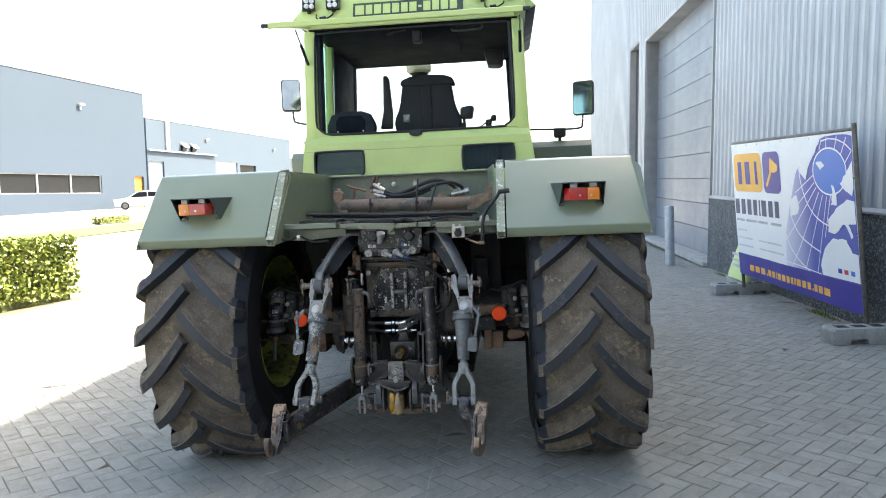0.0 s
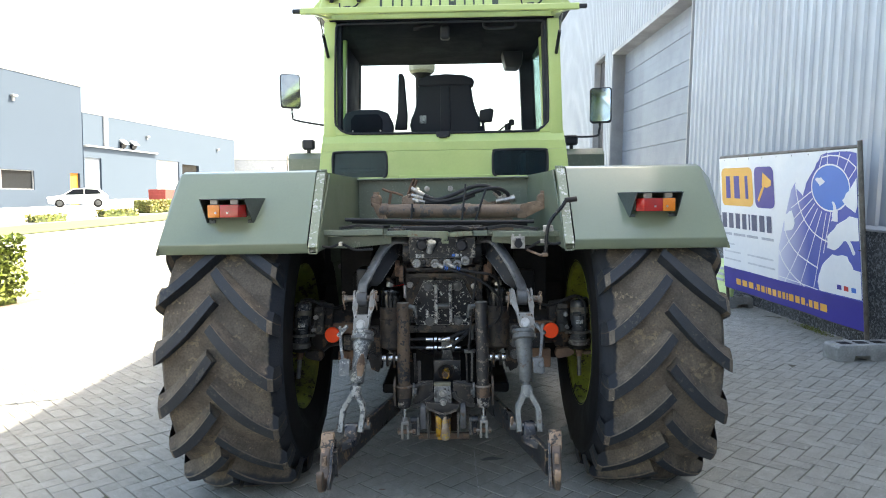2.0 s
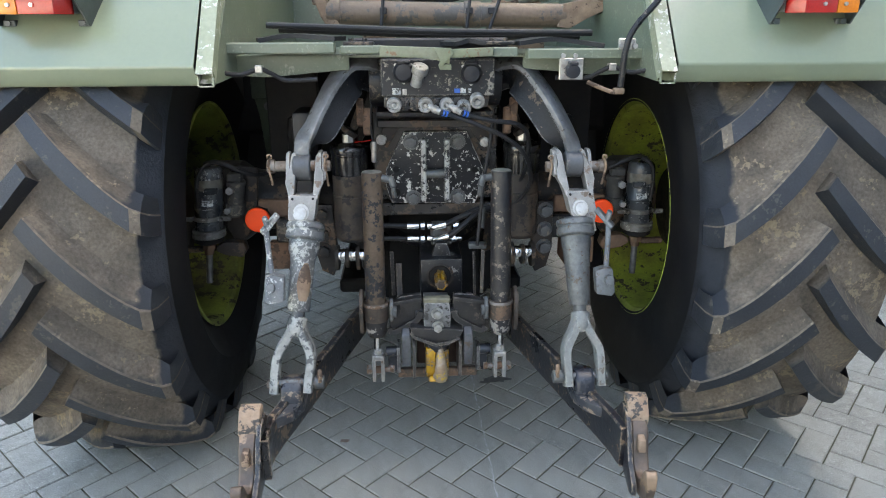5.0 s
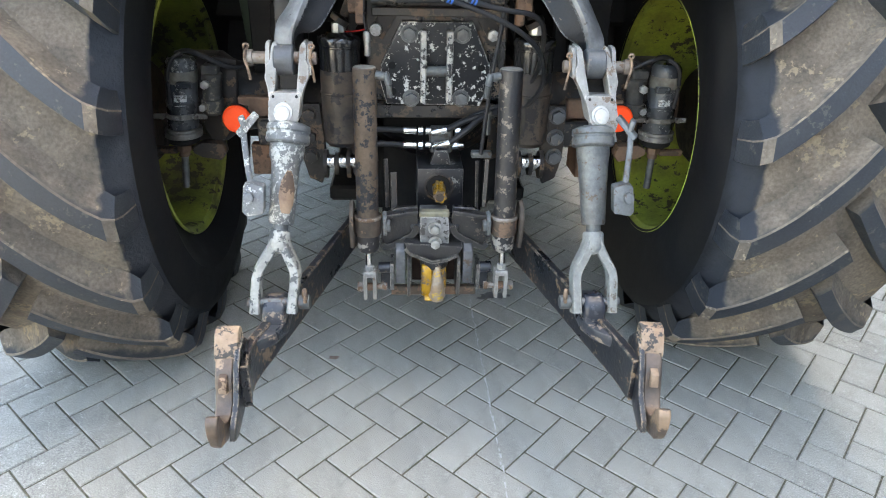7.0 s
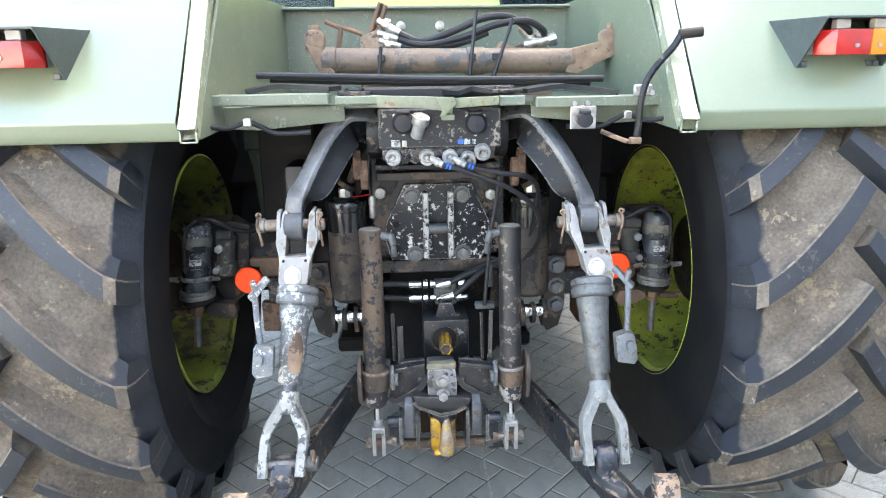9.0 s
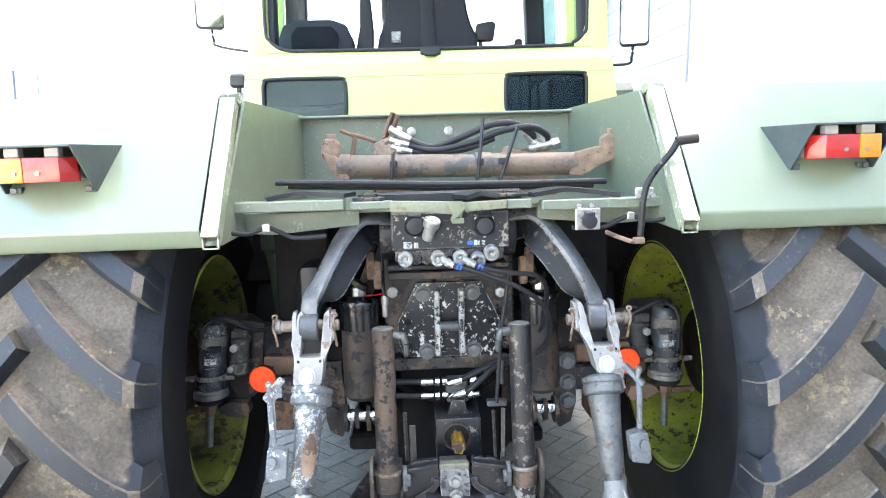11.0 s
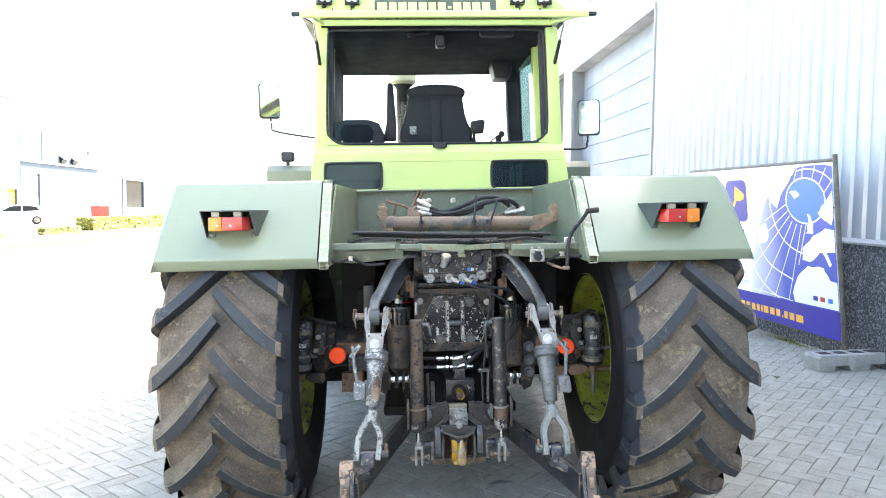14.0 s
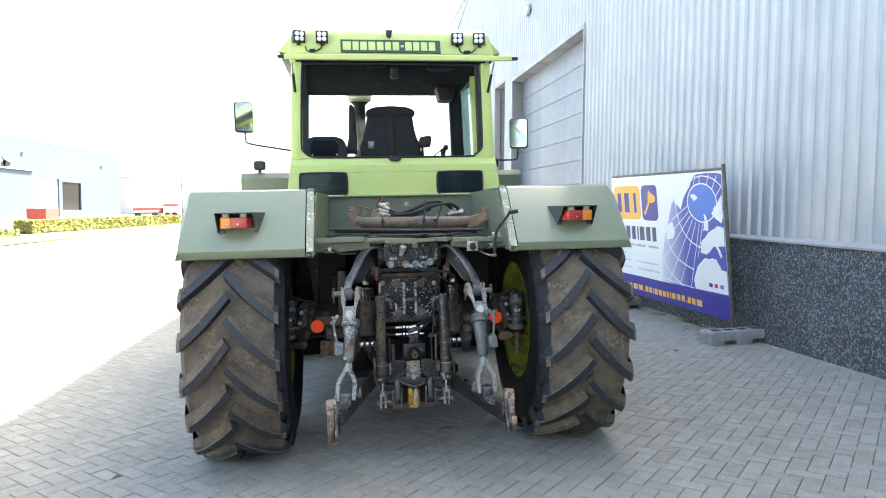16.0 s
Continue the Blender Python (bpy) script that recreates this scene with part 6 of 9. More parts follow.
BOLT_BRIGHT = mat("bright_bolt_steel", (0.42, 0.41, 0.39), 0.34, m=0.3, c2=(0.33, 0.32, 0.3), s=40, bump=0.1, grain=0.06)
FORK_DULL = mat("dull_grey_paint_rusty_edges", (0.19, 0.195, 0.185), 0.5, c2=(0.14, 0.143, 0.135), s=18, spot=(0.085, 0.07, 0.055), cover=0.14, ss=45, bump=0.45, bs=120, grain=0.15, edge=(0.3, 0.295, 0.275), ecut=0.45)
FORK_FLAKE = mat("flaked_white_paint_on_steel", (0.27, 0.275, 0.26), 0.5, c2=(0.18, 0.185, 0.178), s=18, spot=(0.06, 0.065, 0.068), cover=0.24, ss=55, bump=0.5, bs=120, grain=0.15, edge=(0.12, 0.1, 0.085), ecut=0.55)
KNUCKLE = mat("scuffed_blue_black_paint", (0.02, 0.023, 0.03), 0.3, c2=(0.04, 0.043, 0.05), s=14, spot=(0.22, 0.17, 0.125), cover=0.16, ss=26, bump=0.3, spec=0.45, edge=(0.2, 0.16, 0.12), ecut=0.5)
POST_BROWN = mat("brown_dust_on_black_paint", (0.12, 0.086, 0.06), 0.7, c2=(0.078, 0.057, 0.042), s=8, spot=(0.016, 0.018, 0.022), cover=0.36, ss=34, spot_r=0.4, bump=0.35, grain=0.2, spec=0.3)
RUST_BLOCK = mat("pale_rust_with_paint_rests", (0.29, 0.21, 0.145), 0.6, c2=(0.22, 0.14, 0.09), s=16, spot=(0.05, 0.045, 0.042), cover=0.22, ss=34, bump=0.4)
make_linkage()

BLOCK_BLACK = mat("greasy_black_block_paint", (0.017, 0.019, 0.022), 0.4, c2=(0.024, 0.024, 0.026), s=10, spot=(0.22, 0.2, 0.17), cover=0.05, ss=70, bump=0.25, spec=0.3, edge=(0.24, 0.22, 0.19), ew=0.006)
COUPLING_STEEL = mat("dull_coupling_steel", (0.34, 0.34, 0.33), 0.38, m=0.4, c2=(0.2, 0.195, 0.185), s=40, spot=(0.1, 0.09, 0.08), cover=0.12, ss=90, bump=0.15)
RIB_CHIP = mat("white_paint_chipped_to_black", (0.42, 0.41, 0.38), 0.5, c2=(0.28, 0.27, 0.25), s=20, spot=(0.012, 0.012, 0.014), cover=0.4, ss=60, bump=0.4, edge=(0.5, 0.48, 0.44), ew=0.005)
HEX_STEEL = mat("dull_plate_bolt_steel", (0.12, 0.125, 0.125), 0.45, m=0.2, c2=(0.08, 0.08, 0.08), s=30, bump=0.2, edge=(0.26, 0.26, 0.25), ew=0.004)
GUARD_BLACK = mat("clean_black_guard_paint", (0.008, 0.009, 0.011), 0.35, c2=(0.015, 0.015, 0.017), s=9, spot=(0.2, 0.19, 0.17), cover=0.04, ss=60, bump=0.2, edge=(0.16, 0.155, 0.15), ew=0.004)


def make_centre():
    # scarred hitch plate
    pl = sub("top_link_plate", "black hexagon plate with scratched paint")
    b = bmesh.new()
    prism(b, [(-0.103, 1.083), (0.11, 1.083), (0.168, 0.955), (0.165, 0.90), (0.142, 0.832), (-0.15, 0.836), (-0.168, 0.90), (-0.166, 0.955)], "y", -0.115, -0.09, 0.004)
    part("plate", b, BLACK_CHIP, pl)
    for x in (-0.038, 0.041):
        b = bmesh.new()
        box(b, x - 0.009, x + 0.009, -0.165, -0.113, 0.85, 1.063, 0.004)
        part("lug", b, RIB_CHIP, pl, "rib of white paint chipped to black")
    b = bmesh.new()
    cyl(b, (-0.03, -0.145, 0.945), (0.05, -0.145, 0.945), 0.016, n=16)
    part("lug_pin", b, SILVER_CLEAN, pl)
    b = bmesh.new()
    for x, z in ((-0.08, 1.048), (0.079, 1.048), (-0.074, 0.855), (0.08, 0.857)):
        hexbolt(b, (x, -0.115, z), (0, -1, 0), 0.02, 0.022)
    part("plate_bolts", b, HEX_STEEL, pl)
    # holes are dark discs on the plate, their shade painted
    b = bmesh.new()
    for x, z in ((-0.132, 0.955), (-0.13, 0.875), (0.14, 0.95), (0.138, 0.868)):
        cyl(b, (x, -0.1155, z), (x, -0.116, z), 0.011, n=16)
    part("bolt_holes", b, DARK, pl)
    b = bmesh.new()
    box(b, -0.19, 0.2, -0.11, 0.0, 0.79, 0.834, 0.004)
    box(b, -0.19, 0.2, -0.14, -0.09, 1.10, 1.125, 0.003)
    part("ledge", b, OILY, pl)
    b = bmesh.new()
    box(b, -0.21, 0.22, -0.088, 0.01, 0.84, 1.2, 0.006)
    part("back_casting", b, OILY, pl)
    for sx in (-1, 1):   # side tabs with bright bolts
        b = bmesh.new()
        prism(b, [(sx * 0.115, 1.105), (sx * 0.15, 1.13), (sx * 0.195, 1.06), (sx * 0.16, 1.03)], "y", -0.13, -0.12, 0.003)
        part("side_tab", b, BLACK_RUST, pl)
        b = bmesh.new()
        xt = 0.168 if sx > 0 else -0.178
        cyl(b, (xt, -0.13, 1.062 if sx < 0 else 1.05), (xt, -0.15, 1.062 if sx < 0 else 1.05), 0.018, n=16 if sx < 0 else 6, w=0.004)
        part("tab_bolt", b, COUPLING_STEEL, pl)
    # coupling block
    vb = sub("coupling_block", "black hydraulic coupling block with capped ports")
    b = bmesh.new()
    box(b, -0.163, 0.168, -0.39, -0.34, 1.228, 1.334, 0.004)
    box(b, -0.16, 0.16, -0.34, -0.1, 1.24, 1.32, 0.006)
    part("block", b, BLOCK_BLACK, vb)
    b = bmesh.new()
    box(b, -0.18, 0.17, -0.35, -0.2, 1.165, 1.18, 0.003)
    part("shelf", b, BLACK, vb)
    for i, (x, z) in enumerate(((-0.125, 1.206), (-0.034, 1.205), (0.028, 1.205), (0.077, 1.2), (0.116, 1.219))):
        b = bmesh.new()
        mm = Matrix.Translation((x, -0.39, z)) @ Matrix.Rotation(radians(90 + (0 if i < 3 else 12)), 4, "X")
        lathe(b, [(0.0, -0.06), (0.018, -0.06), (0.018, -0.004), (0.0215, 0.0), (0.0215, 0.006), (0.0195, 0.008), (0.0195, 0.013), (0.0215, 0.015), (0.0215, 0.024), (0.0185, 0.027), (0.0135, 0.027), (0.0125, 0.017), (0.007, 0.016), (0.005, 0.022), (0.0, 0.023)], mm, 24)
        part("coupling", b, COUPLING_STEEL, vb, "steel quick coupling")
    b = bmesh.new()
    prism(b, [(-0.155, 1.195), (0.15, 1.195), (0.155, 1.228), (-0.155, 1.228)], "y", -0.38, -0.33, 0.004)
    for x in (-0.095, -0.065, 0.0, 0.06):
        cyl(b, (x, -0.385, 1.205), (x, -0.36, 1.205), 0.02, n=18, w=0.003)
    part("coupling_rail", b, OILY, vb)
    for x, z in ((-0.096, 1.298), (0.098, 1.293)):
        b = bmesh.new()
        lathe(b, [(0.0, 0.03), (0.022, 0.028), (0.03, 0.015), (0.031, 0.0)], Matrix.Translation((x, -0.39, z)) @ Matrix.Rotation(radians(90), 4, "X"), 24)
        box(b, x - 0.02, x + 0.02, -0.415, -0.39, z + 0.022, z + 0.034, 0.004)
        part("port_cap", b, PLASTIC, vb, "black round port cap")
        b = bmesh.new()
        for a in (40, 140, 270):
            cyl(b, (x + 0.03 * math.cos(radians(a)), -0.39, z + 0.03 * math.sin(radians(a))), (x + 0.03 * math.cos(radians(a)), -0.40, z + 0.03 * math.sin(radians(a))), 0.0045, n=8)
        part("cap_screws", b, ZINC, vb)
    b = bmesh.new()
    cyl(b, (-0.062, -0.40, 1.262), (-0.05, -0.425, 1.302), 0.017, n=18, w=0.003)
    cyl(b, (-0.052, -0.42, 1.296), (-0.047, -0.43, 1.316), 0.0235, n=22, w=0.004)
    part("dust_cap_coupling", b, COUPLING_STEEL, vb)
    for x0, x1, z0, z1, mt in ((-0.13, -0.105, 1.234, 1.252, WHITE_STICKER), (-0.1, -0.088, 1.234, 1.25, ZINC), (0.05, 0.066, 1.238, 1.25, BLUE_RING), (0.068, 0.084, 1.237, 1.252, WHITE_STICKER), (0.09, 0.1, 1.238, 1.25, WHITE_STICKER)):
        b = bmesh.new()
        box(b, x0, x1, -0.3915, -0.39, z0, z1, 0)
        part("sticker", b, mt, vb, "worn small sticker")
    # hoses from the couplings
    for pts in ([(-0.026, -0.42, 1.205), (0.008, -0.435, 1.188), (0.045, -0.43, 1.176), (0.125, -0.42, 1.146), (0.205, -0.40, 1.106), (0.268, -0.36, 1.05), (0.298, -0.31, 0.98), (0.298, -0.27, 0.92), (0.262, -0.23, 0.862), (0.19, -0.2, 0.836)],
                [(0.034, -0.42, 1.204), (0.068, -0.43, 1.186), (0.105, -0.425, 1.173), (0.17, -0.41, 1.158), (0.235, -0.385, 1.146), (0.275, -0.35, 1.115), (0.29, -0.3, 1.05), (0.285, -0.25, 0.96), (0.24, -0.2, 0.88), (0.13, -0.19, 0.83), (0.05, -0.19, 0.79)]):
        h = sub("hydraulic_hose", "black hydraulic hose with a steel end")
        b = bmesh.new()
        tube(b, pts, 0.0068)
        part("hose", b, HOSE, h)
        b = bmesh.new()
        p0, p1, p2 = Vector(pts[0]), Vector(pts[1]), Vector(pts[2])
        cyl(b, p0, p1, 0.0098, n=12, w=0.002)
        cyl(b, p1 + (p0 - p1) * 0.6, p1 + (p0 - p1) * 0.3, 0.0125, n=6, w=0.001)
        part("hose_end", b, COUPLING_STEEL, h)
        for k in (0.15, 0.4):
            b = bmesh.new()
            q = p1 + (p2 - p1) * k
            cyl(b, q, q + (p2 - p1).normalized() * 0.005, 0.0092, n=12)
            part("blue_band", b, BLUE_RING, h)
    # breather with a thin red wire
    br = sub("breather", "small steel breather with a thin red wire")
    b = bmesh.new()
    cyl(b, (-0.193, -0.3, 1.085), (-0.193, -0.3, 1.02), 0.009, n=12, w=0.002)
    cyl(b, (-0.193, -0.3, 1.08), (-0.193, -0.3, 1.06), 0.011, n=12)
    part("body", b, ZINC, br)
    b = bmesh.new()
    tube(b, [(-0.195, -0.3, 1.085), (-0.2, -0.3, 1.13), (-0.195, -0.3, 1.2)], 0.003)
    part("rod", b, HOSE, br)
    b = bmesh.new()
    tube(b, [(-0.196, -0.3, 1.09), (-0.225, -0.28, 1.082), (-0.255, -0.25, 1.075)], 0.002)
    part("red_wire", b, RED_LENS, br)
    # steel cross fittings
    mf = sub("valve_fittings", "steel hose fittings in the middle of the linkage")
    b = bmesh.new()
    box(b, -0.015, 0.055, -0.22, -0.17, 0.715, 0.79, 0.006)
    part("valve", b, SILVER_CLEAN, mf)
    for z, x0, x1 in ((0.785, -0.14, 0.08), (0.74, -0.14, 0.07)):
        for xa, xb, r in ((x0 + 0.045, x0 + 0.085, 0.0115), (x0 + 0.09, x0 + 0.105, 0.015), (x0 + 0.112, x0 + 0.13, 0.012), (x1 - 0.02, x1 + 0.0, 0.014), (x1, x1 + 0.02, 0.009)):
            b = bmesh.new()
            cyl(b, (xa, -0.215, z), (xb, -0.215, z), r, n=8 if r > 0.013 else 14, w=0.0015)
            part("fitting", b, CHROME, mf)
        b = bmesh.new()
        cyl(b, (x0 - 0.05, -0.2, z), (x0 + 0.05, -0.214, z), 0.009, n=12)
        part("stub_hose", b, HOSE, mf)
    for pts in ([(-0.01, -0.235, 0.785), (0.03, -0.24, 0.795), (0.09, -0.23, 0.82), (0.15, -0.22, 0.835), (0.2, -0.2, 0.85)], [(-0.005, -0.235, 0.742), (0.04, -0.25, 0.757), (0.09, -0.25, 0.795), (0.14, -0.23, 0.83), (0.2, -0.2, 0.84)]):
        b = bmesh.new()
        tube(b, pts, 0.0095)
        part("hose", b, HOSE, mf)
        b = bmesh.new()
        cyl(b, pts[0], Vector(pts[0]) + (Vector(pts[1]) - Vector(pts[0])) * 1.15, 0.0125, n=12, w=0.002)
        part("crimp", b, CHROME, mf)
    b = bmesh.new()
    tube(b, [(0.13, -0.33, 0.75), (0.138, -0.33, 0.85), (0.15, -0.33, 0.98), (0.165, -0.33, 1.08), (0.172, -0.33, 1.15)], 0.006)
    part("release_cable", b, HOSE, mf)
    b = bmesh.new()
    box(b, 0.105, 0.165, -0.31, -0.28, 0.73, 0.748, 0.003)
    cyl(b, (0.15, -0.3, 0.80), (0.15, -0.3, 0.87), 0.008, n=10)
    part("cable_stop", b, SILVER_CLEAN, mf)
    # power take-off with its guard box
    pto = sub("power_take_off", "black power take-off box with a greased yellow splined shaft")
    b = bmesh.new()
    prism(b, [(-0.055, 0.668), (0.088, 0.668), (0.088, 0.518), (-0.055, 0.518)], "y", -0.235, -0.02, 0.006)
    prism(b, [(-0.015, 0.668), (0.05, 0.668), (0.04, 0.715), (0.0, 0.715)], "y", -0.20, -0.17, 0.004)
    part("guard_box", b, GUARD_BLACK, pto)
    b = bmesh.new()
    lathe(b, [(0.045, 0.0), (0.047, 0.006), (0.04, 0.008), (0.036, 0.0)], Matrix.Translation((0.012, -0.235, 0.61)) @ Matrix.Rotation(radians(90), 4, "X"), 32)
    part("guard_ring", b, BLACK_RUST, pto)
    # dark disc on the box face paints the shade of the recess
    b = bmesh.new()
    cyl(b, (0.012, -0.2355, 0.61), (0.012, -0.2362, 0.61), 0.037, n=28)
    part("dark_recess", b, DARK, pto)
    b = bmesh.new()
    prof = []
    for i in range(24):
        a = 2 * math.pi * i / 24
        r = 0.0205 if i % 4 < 2 else 0.0165
        prof.append((r * math.cos(a), r * math.sin(a)))
    sweep(b, [Vector((0.012, -0.22, 0.612)), Vector((0.011, -0.32, 0.612)), Vector((0.011, -0.33, 0.612))], prof)
    bmesh.ops.recalc_face_normals(b, faces=b.faces)
    part("splined_shaft", b, GOLD, pto, "greased yellow splined shaft", smooth=25)
    b = bmesh.new()
    cyl(b, (0.011, -0.33, 0.612), (0.011, -0.335, 0.612), 0.012, n=16)
    part("shaft_tip", b, BROWN_STEEL, pto)
    # drawbar: yoke, clamp, plates and tow hook
    db = sub("tow_hitch", "grey clamp with a yellow tow hook below")
    b = bmesh.new()
    prism(b, [(-0.047, 0.592), (0.034, 0.592), (0.039, 0.54), (0.036, 0.487), (-0.045, 0.487), (-0.049, 0.54)], "y", -0.425, -0.33, 0.005)
    part("clamp_block", b, CLEVIS_DARK, db, "grey painted clamp block")
    b = bmesh.new()
    hexbolt(b, (-0.005, -0.425, 0.557), (0, -1, 0), 0.0145, 0.02)
    hexbolt(b, (-0.003, -0.425, 0.511), (0, -1, 0), 0.0145, 0.02)
    part("clamp_bolts", b, BOLT_DULL, db)
    b = bmesh.new()
    box(b, -0.05, 0.037, -0.422, -0.392, 0.588, 0.606, 0.004)
    part("yoke_cap", b, mat("dirty_yellow_grey_steel", (0.2, 0.185, 0.12), 0.55, c2=(0.12, 0.11, 0.08), s=20, bump=0.3), db)
    b = bmesh.new()
    cyl(b, (-0.075, -0.38, 0.545), (0.068, -0.38, 0.545), 0.024, n=20, w=0.003)
    part("yoke_shaft", b, BLACK, db)
    for sx in (-1, 1):   # curved wings beside the clamp
        b = bmesh.new()
        wing = [(0.05, 0.614), (0.112, 0.61), (0.152, 0.585), (0.155, 0.5), (0.14, 0.488), (0.085, 0.515), (0.06, 0.535), (0.05, 0.56)]
        prism(b, [(sx * u - 0.004, z) for u, z in wing], "y", -0.40, -0.382, 0.005)
        prism(b, [(sx * u - 0.004, z) for u, z in ((0.05, 0.614), (0.152, 0.598), (0.152, 0.585), (0.05, 0.6))], "y", -0.43, -0.402, 0.003)
        part("wing_plate", b, GREASY, db, "greasy black curved plate")
        b = bmesh.new()
        rim = [(0.052, 0.556), (0.06, 0.533), (0.085, 0.513), (0.14, 0.486), (0.157, 0.498)]
        sweep(b, curve_pts([(sx * u - 0.004, -0.405, z) for u, z in rim], 4), [(-0.009, -0.003), (0.009, -0.003), (0.009, 0.003), (-0.009, 0.003)], up=(0, 1, 0))
        bmesh.ops.recalc_face_normals(b, faces=b.faces)
        part("wing_rim", b, GREASY, db)
        # flat strips standing behind the wings
        b = bmesh.new()
        bar(b, (sx * 0.146, -0.36, 0.745), (sx * 0.142, -0.37, 0.6), 0.012, 0.006, 0.001)
        bar(b, (sx * 0.124, -0.375, 0.71), (sx * 0.122, -0.385, 0.558), 0.018, 0.008, 0.002) if sx < 0 else bar(b, (0.116, -0.36, 0.74), (0.12, -0.37, 0.56), 0.008, 0.006, 0.001)
        part("guide_strip", b, STRIP_DARK, db, "worn steel strip")
        # upright round-headed lugs and thin cheeks
        b = bmesh.new()
        prism(b, [(-0.43, 0.375), (-0.435, 0.455), (-0.428, 0.485), (-0.408, 0.502), (-0.38, 0.502), (-0.36, 0.48), (-0.352, 0.44), (-0.352, 0.375)], "x", sx * 0.1 - 0.0195, sx * 0.1 + 0.0095, 0.005, seg=3)
        part("upright_lug", b, LUG_SILVER, db, "silver-grey worn lug")
        b = bmesh.new()
        prism(b, [(-0.43, 0.33), (-0.432, 0.445), (-0.415, 0.458), (-0.33, 0.458), (-0.32, 0.33)], "x", sx * 0.0745 - 0.0105, sx * 0.0745 - 0.001, 0.0015)
        part("thin_cheek", b, STRIP_STEEL, db, "thin worn steel cheek")
        b = bmesh.new()
        cyl(b, (sx * 0.136, -0.385, 0.408), (sx * 0.172, -0.385, 0.408), 0.017, n=18, w=0.003)
        box(b, sx * 0.15 - 0.016, sx * 0.15 + 0.016, -0.38, -0.34, 0.325, 0.4, 0.004)
        part("pivot_stub", b, KNUCKLE, db)
        b = bmesh.new()
        box(b, sx * 0.131 - 0.006, sx * 0.131 + 0.006, -0.40, -0.33, 0.335, 0.425, 0.002)
        part("pivot_plate", b, CLEVIS_DARK, db)
    b = bmesh.new()
    prism(b, [(-0.094, 0.518), (-0.04, 0.512), (0.03, 0.508), (0.079, 0.502), (0.062, 0.47), (0.03, 0.456), (-0.012, 0.449), (-0.05, 0.46), (-0.08, 0.48)], "y", -0.44, -0.33, 0.006)
    part("drawbar_head", b, GREASY, db, "greasy black drawbar head")
    b = bmesh.new()
    sweep(b, [Vector(p) for p in ((-0.09, -0.436, 0.497), (-0.078, -0.44, 0.482), (-0.012, -0.45, 0.458), (0.03, -0.446, 0.463), (0.064, -0.44, 0.478))], [(-0.005, -0.003), (0.005, -0.003), (0.005, 0.003), (-0.005, 0.003)], up=(0, 1, 0))
    bmesh.ops.recalc_face_normals(b, faces=b.faces)
    part("head_rim", b, STRIP_STEEL, db, "rubbed rim of the drawbar head")
    b = bmesh.new()
    box(b, -0.134, 0.129, -0.38, -0.362, 0.305, 0.336, 0.003)
    part("lower_bar", b, RUST_COLLAR, db, "rusty cross bar")
    b = bmesh.new()
    box(b, -0.07, 0.07, -0.32, -0.30, 0.325, 0.455, 0.003)
    part("hitch_back", b, RUST_DARK, db, "dark rusted back plate")
    b = bmesh.new()
    lathe(b, [(0.0, 0.012), (0.036, 0.012), (0.042, 0.004), (0.042, -0.012), (0.036, -0.018), (0.0, -0.018)], Matrix.Translation((-0.005, -0.41, 0.446)), 28)
    part("hook_collar", b, BLACK, db)
    # yellow jaw, worn steel tongue in it
    b = bmesh.new()
    for u0, u1, y0 in ((-0.043, -0.012, -0.448), (-0.014, 0.032, -0.425)):
        prism(b, [(-0.385, 0.445), (y0, 0.445), (y0 - 0.012, 0.40), (y0 - 0.008, 0.36), (y0 + 0.01, 0.336), (-0.40, 0.33), (-0.378, 0.36)], "x", u0, u1, 0.008, seg=3)
    prism(b, [(-0.38, 0.35), (-0.45, 0.345), (-0.462, 0.332), (-0.44, 0.323), (-0.39, 0.326)], "x", -0.036, 0.026, 0.008, seg=3)
    part("tow_hook", b, GOLD, db, "yellow painted hook worn to brown steel", smooth=50)
    b = bmesh.new()
    lathe(b, [(0.0, 0.0), (0.007, 0.002), (0.013, 0.02), (0.0185, 0.05), (0.0235, 0.08), (0.0255, 0.1), (0.022, 0.114), (0.0, 0.12)], Matrix.Translation((0.004, -0.45, 0.444)) @ Matrix.Rotation(radians(184), 4, "X"), 20)
    part("hook_tongue", b, HOOK_STEEL, db, "worn brown steel tongue")
    b = bmesh.new()
    box(b, -0.17, 0.18, 0.0, 0.1, 0.36, 0.9, 0.01)
    part("hitch_frame", b, DARK, db)


CLEVIS_DARK = mat("grimy_grey_paint", (0.19, 0.192, 0.19), 0.45, m=0.1, c2=(0.09, 0.09, 0.088), s=16, spot=(0.035, 0.032, 0.03), cover=0.2, ss=36, bump=0.35, grain=0.15, edge=(0.34, 0.33, 0.31))
BOLT_DULL = mat("dull_bolt_steel", (0.34, 0.34, 0.32), 0.4, m=0.3, c2=(0.2, 0.19, 0.17), s=40, bump=0.15)
GREASY = mat("greasy_worn_black_steel", (0.016, 0.016, 0.018), 0.34, c2=(0.03, 0.028, 0.026), s=12, spot=(0.1, 0.08, 0.062), cover=0.12, ss=26, bump=0.4, bs=110, edge=(0.17, 0.155, 0.14), ecut=0.46)
STRIP_DARK = mat("greasy_dark_strip", (0.02, 0.019, 0.019), 0.5, c2=(0.04, 0.033, 0.028), s=22, spot=(0.11, 0.085, 0.065), cover=0.2, ss=30, bump=0.3, edge=(0.15, 0.13, 0.11), ew=0.004)
STRIP_STEEL = mat("scraped_dark_steel", (0.06, 0.058, 0.055), 0.42, m=0.3, c2=(0.03, 0.028, 0.027), s=22, spot=(0.16, 0.14, 0.12), cover=0.16, ss=40, bump=0.3, edge=(0.2, 0.18, 0.16))
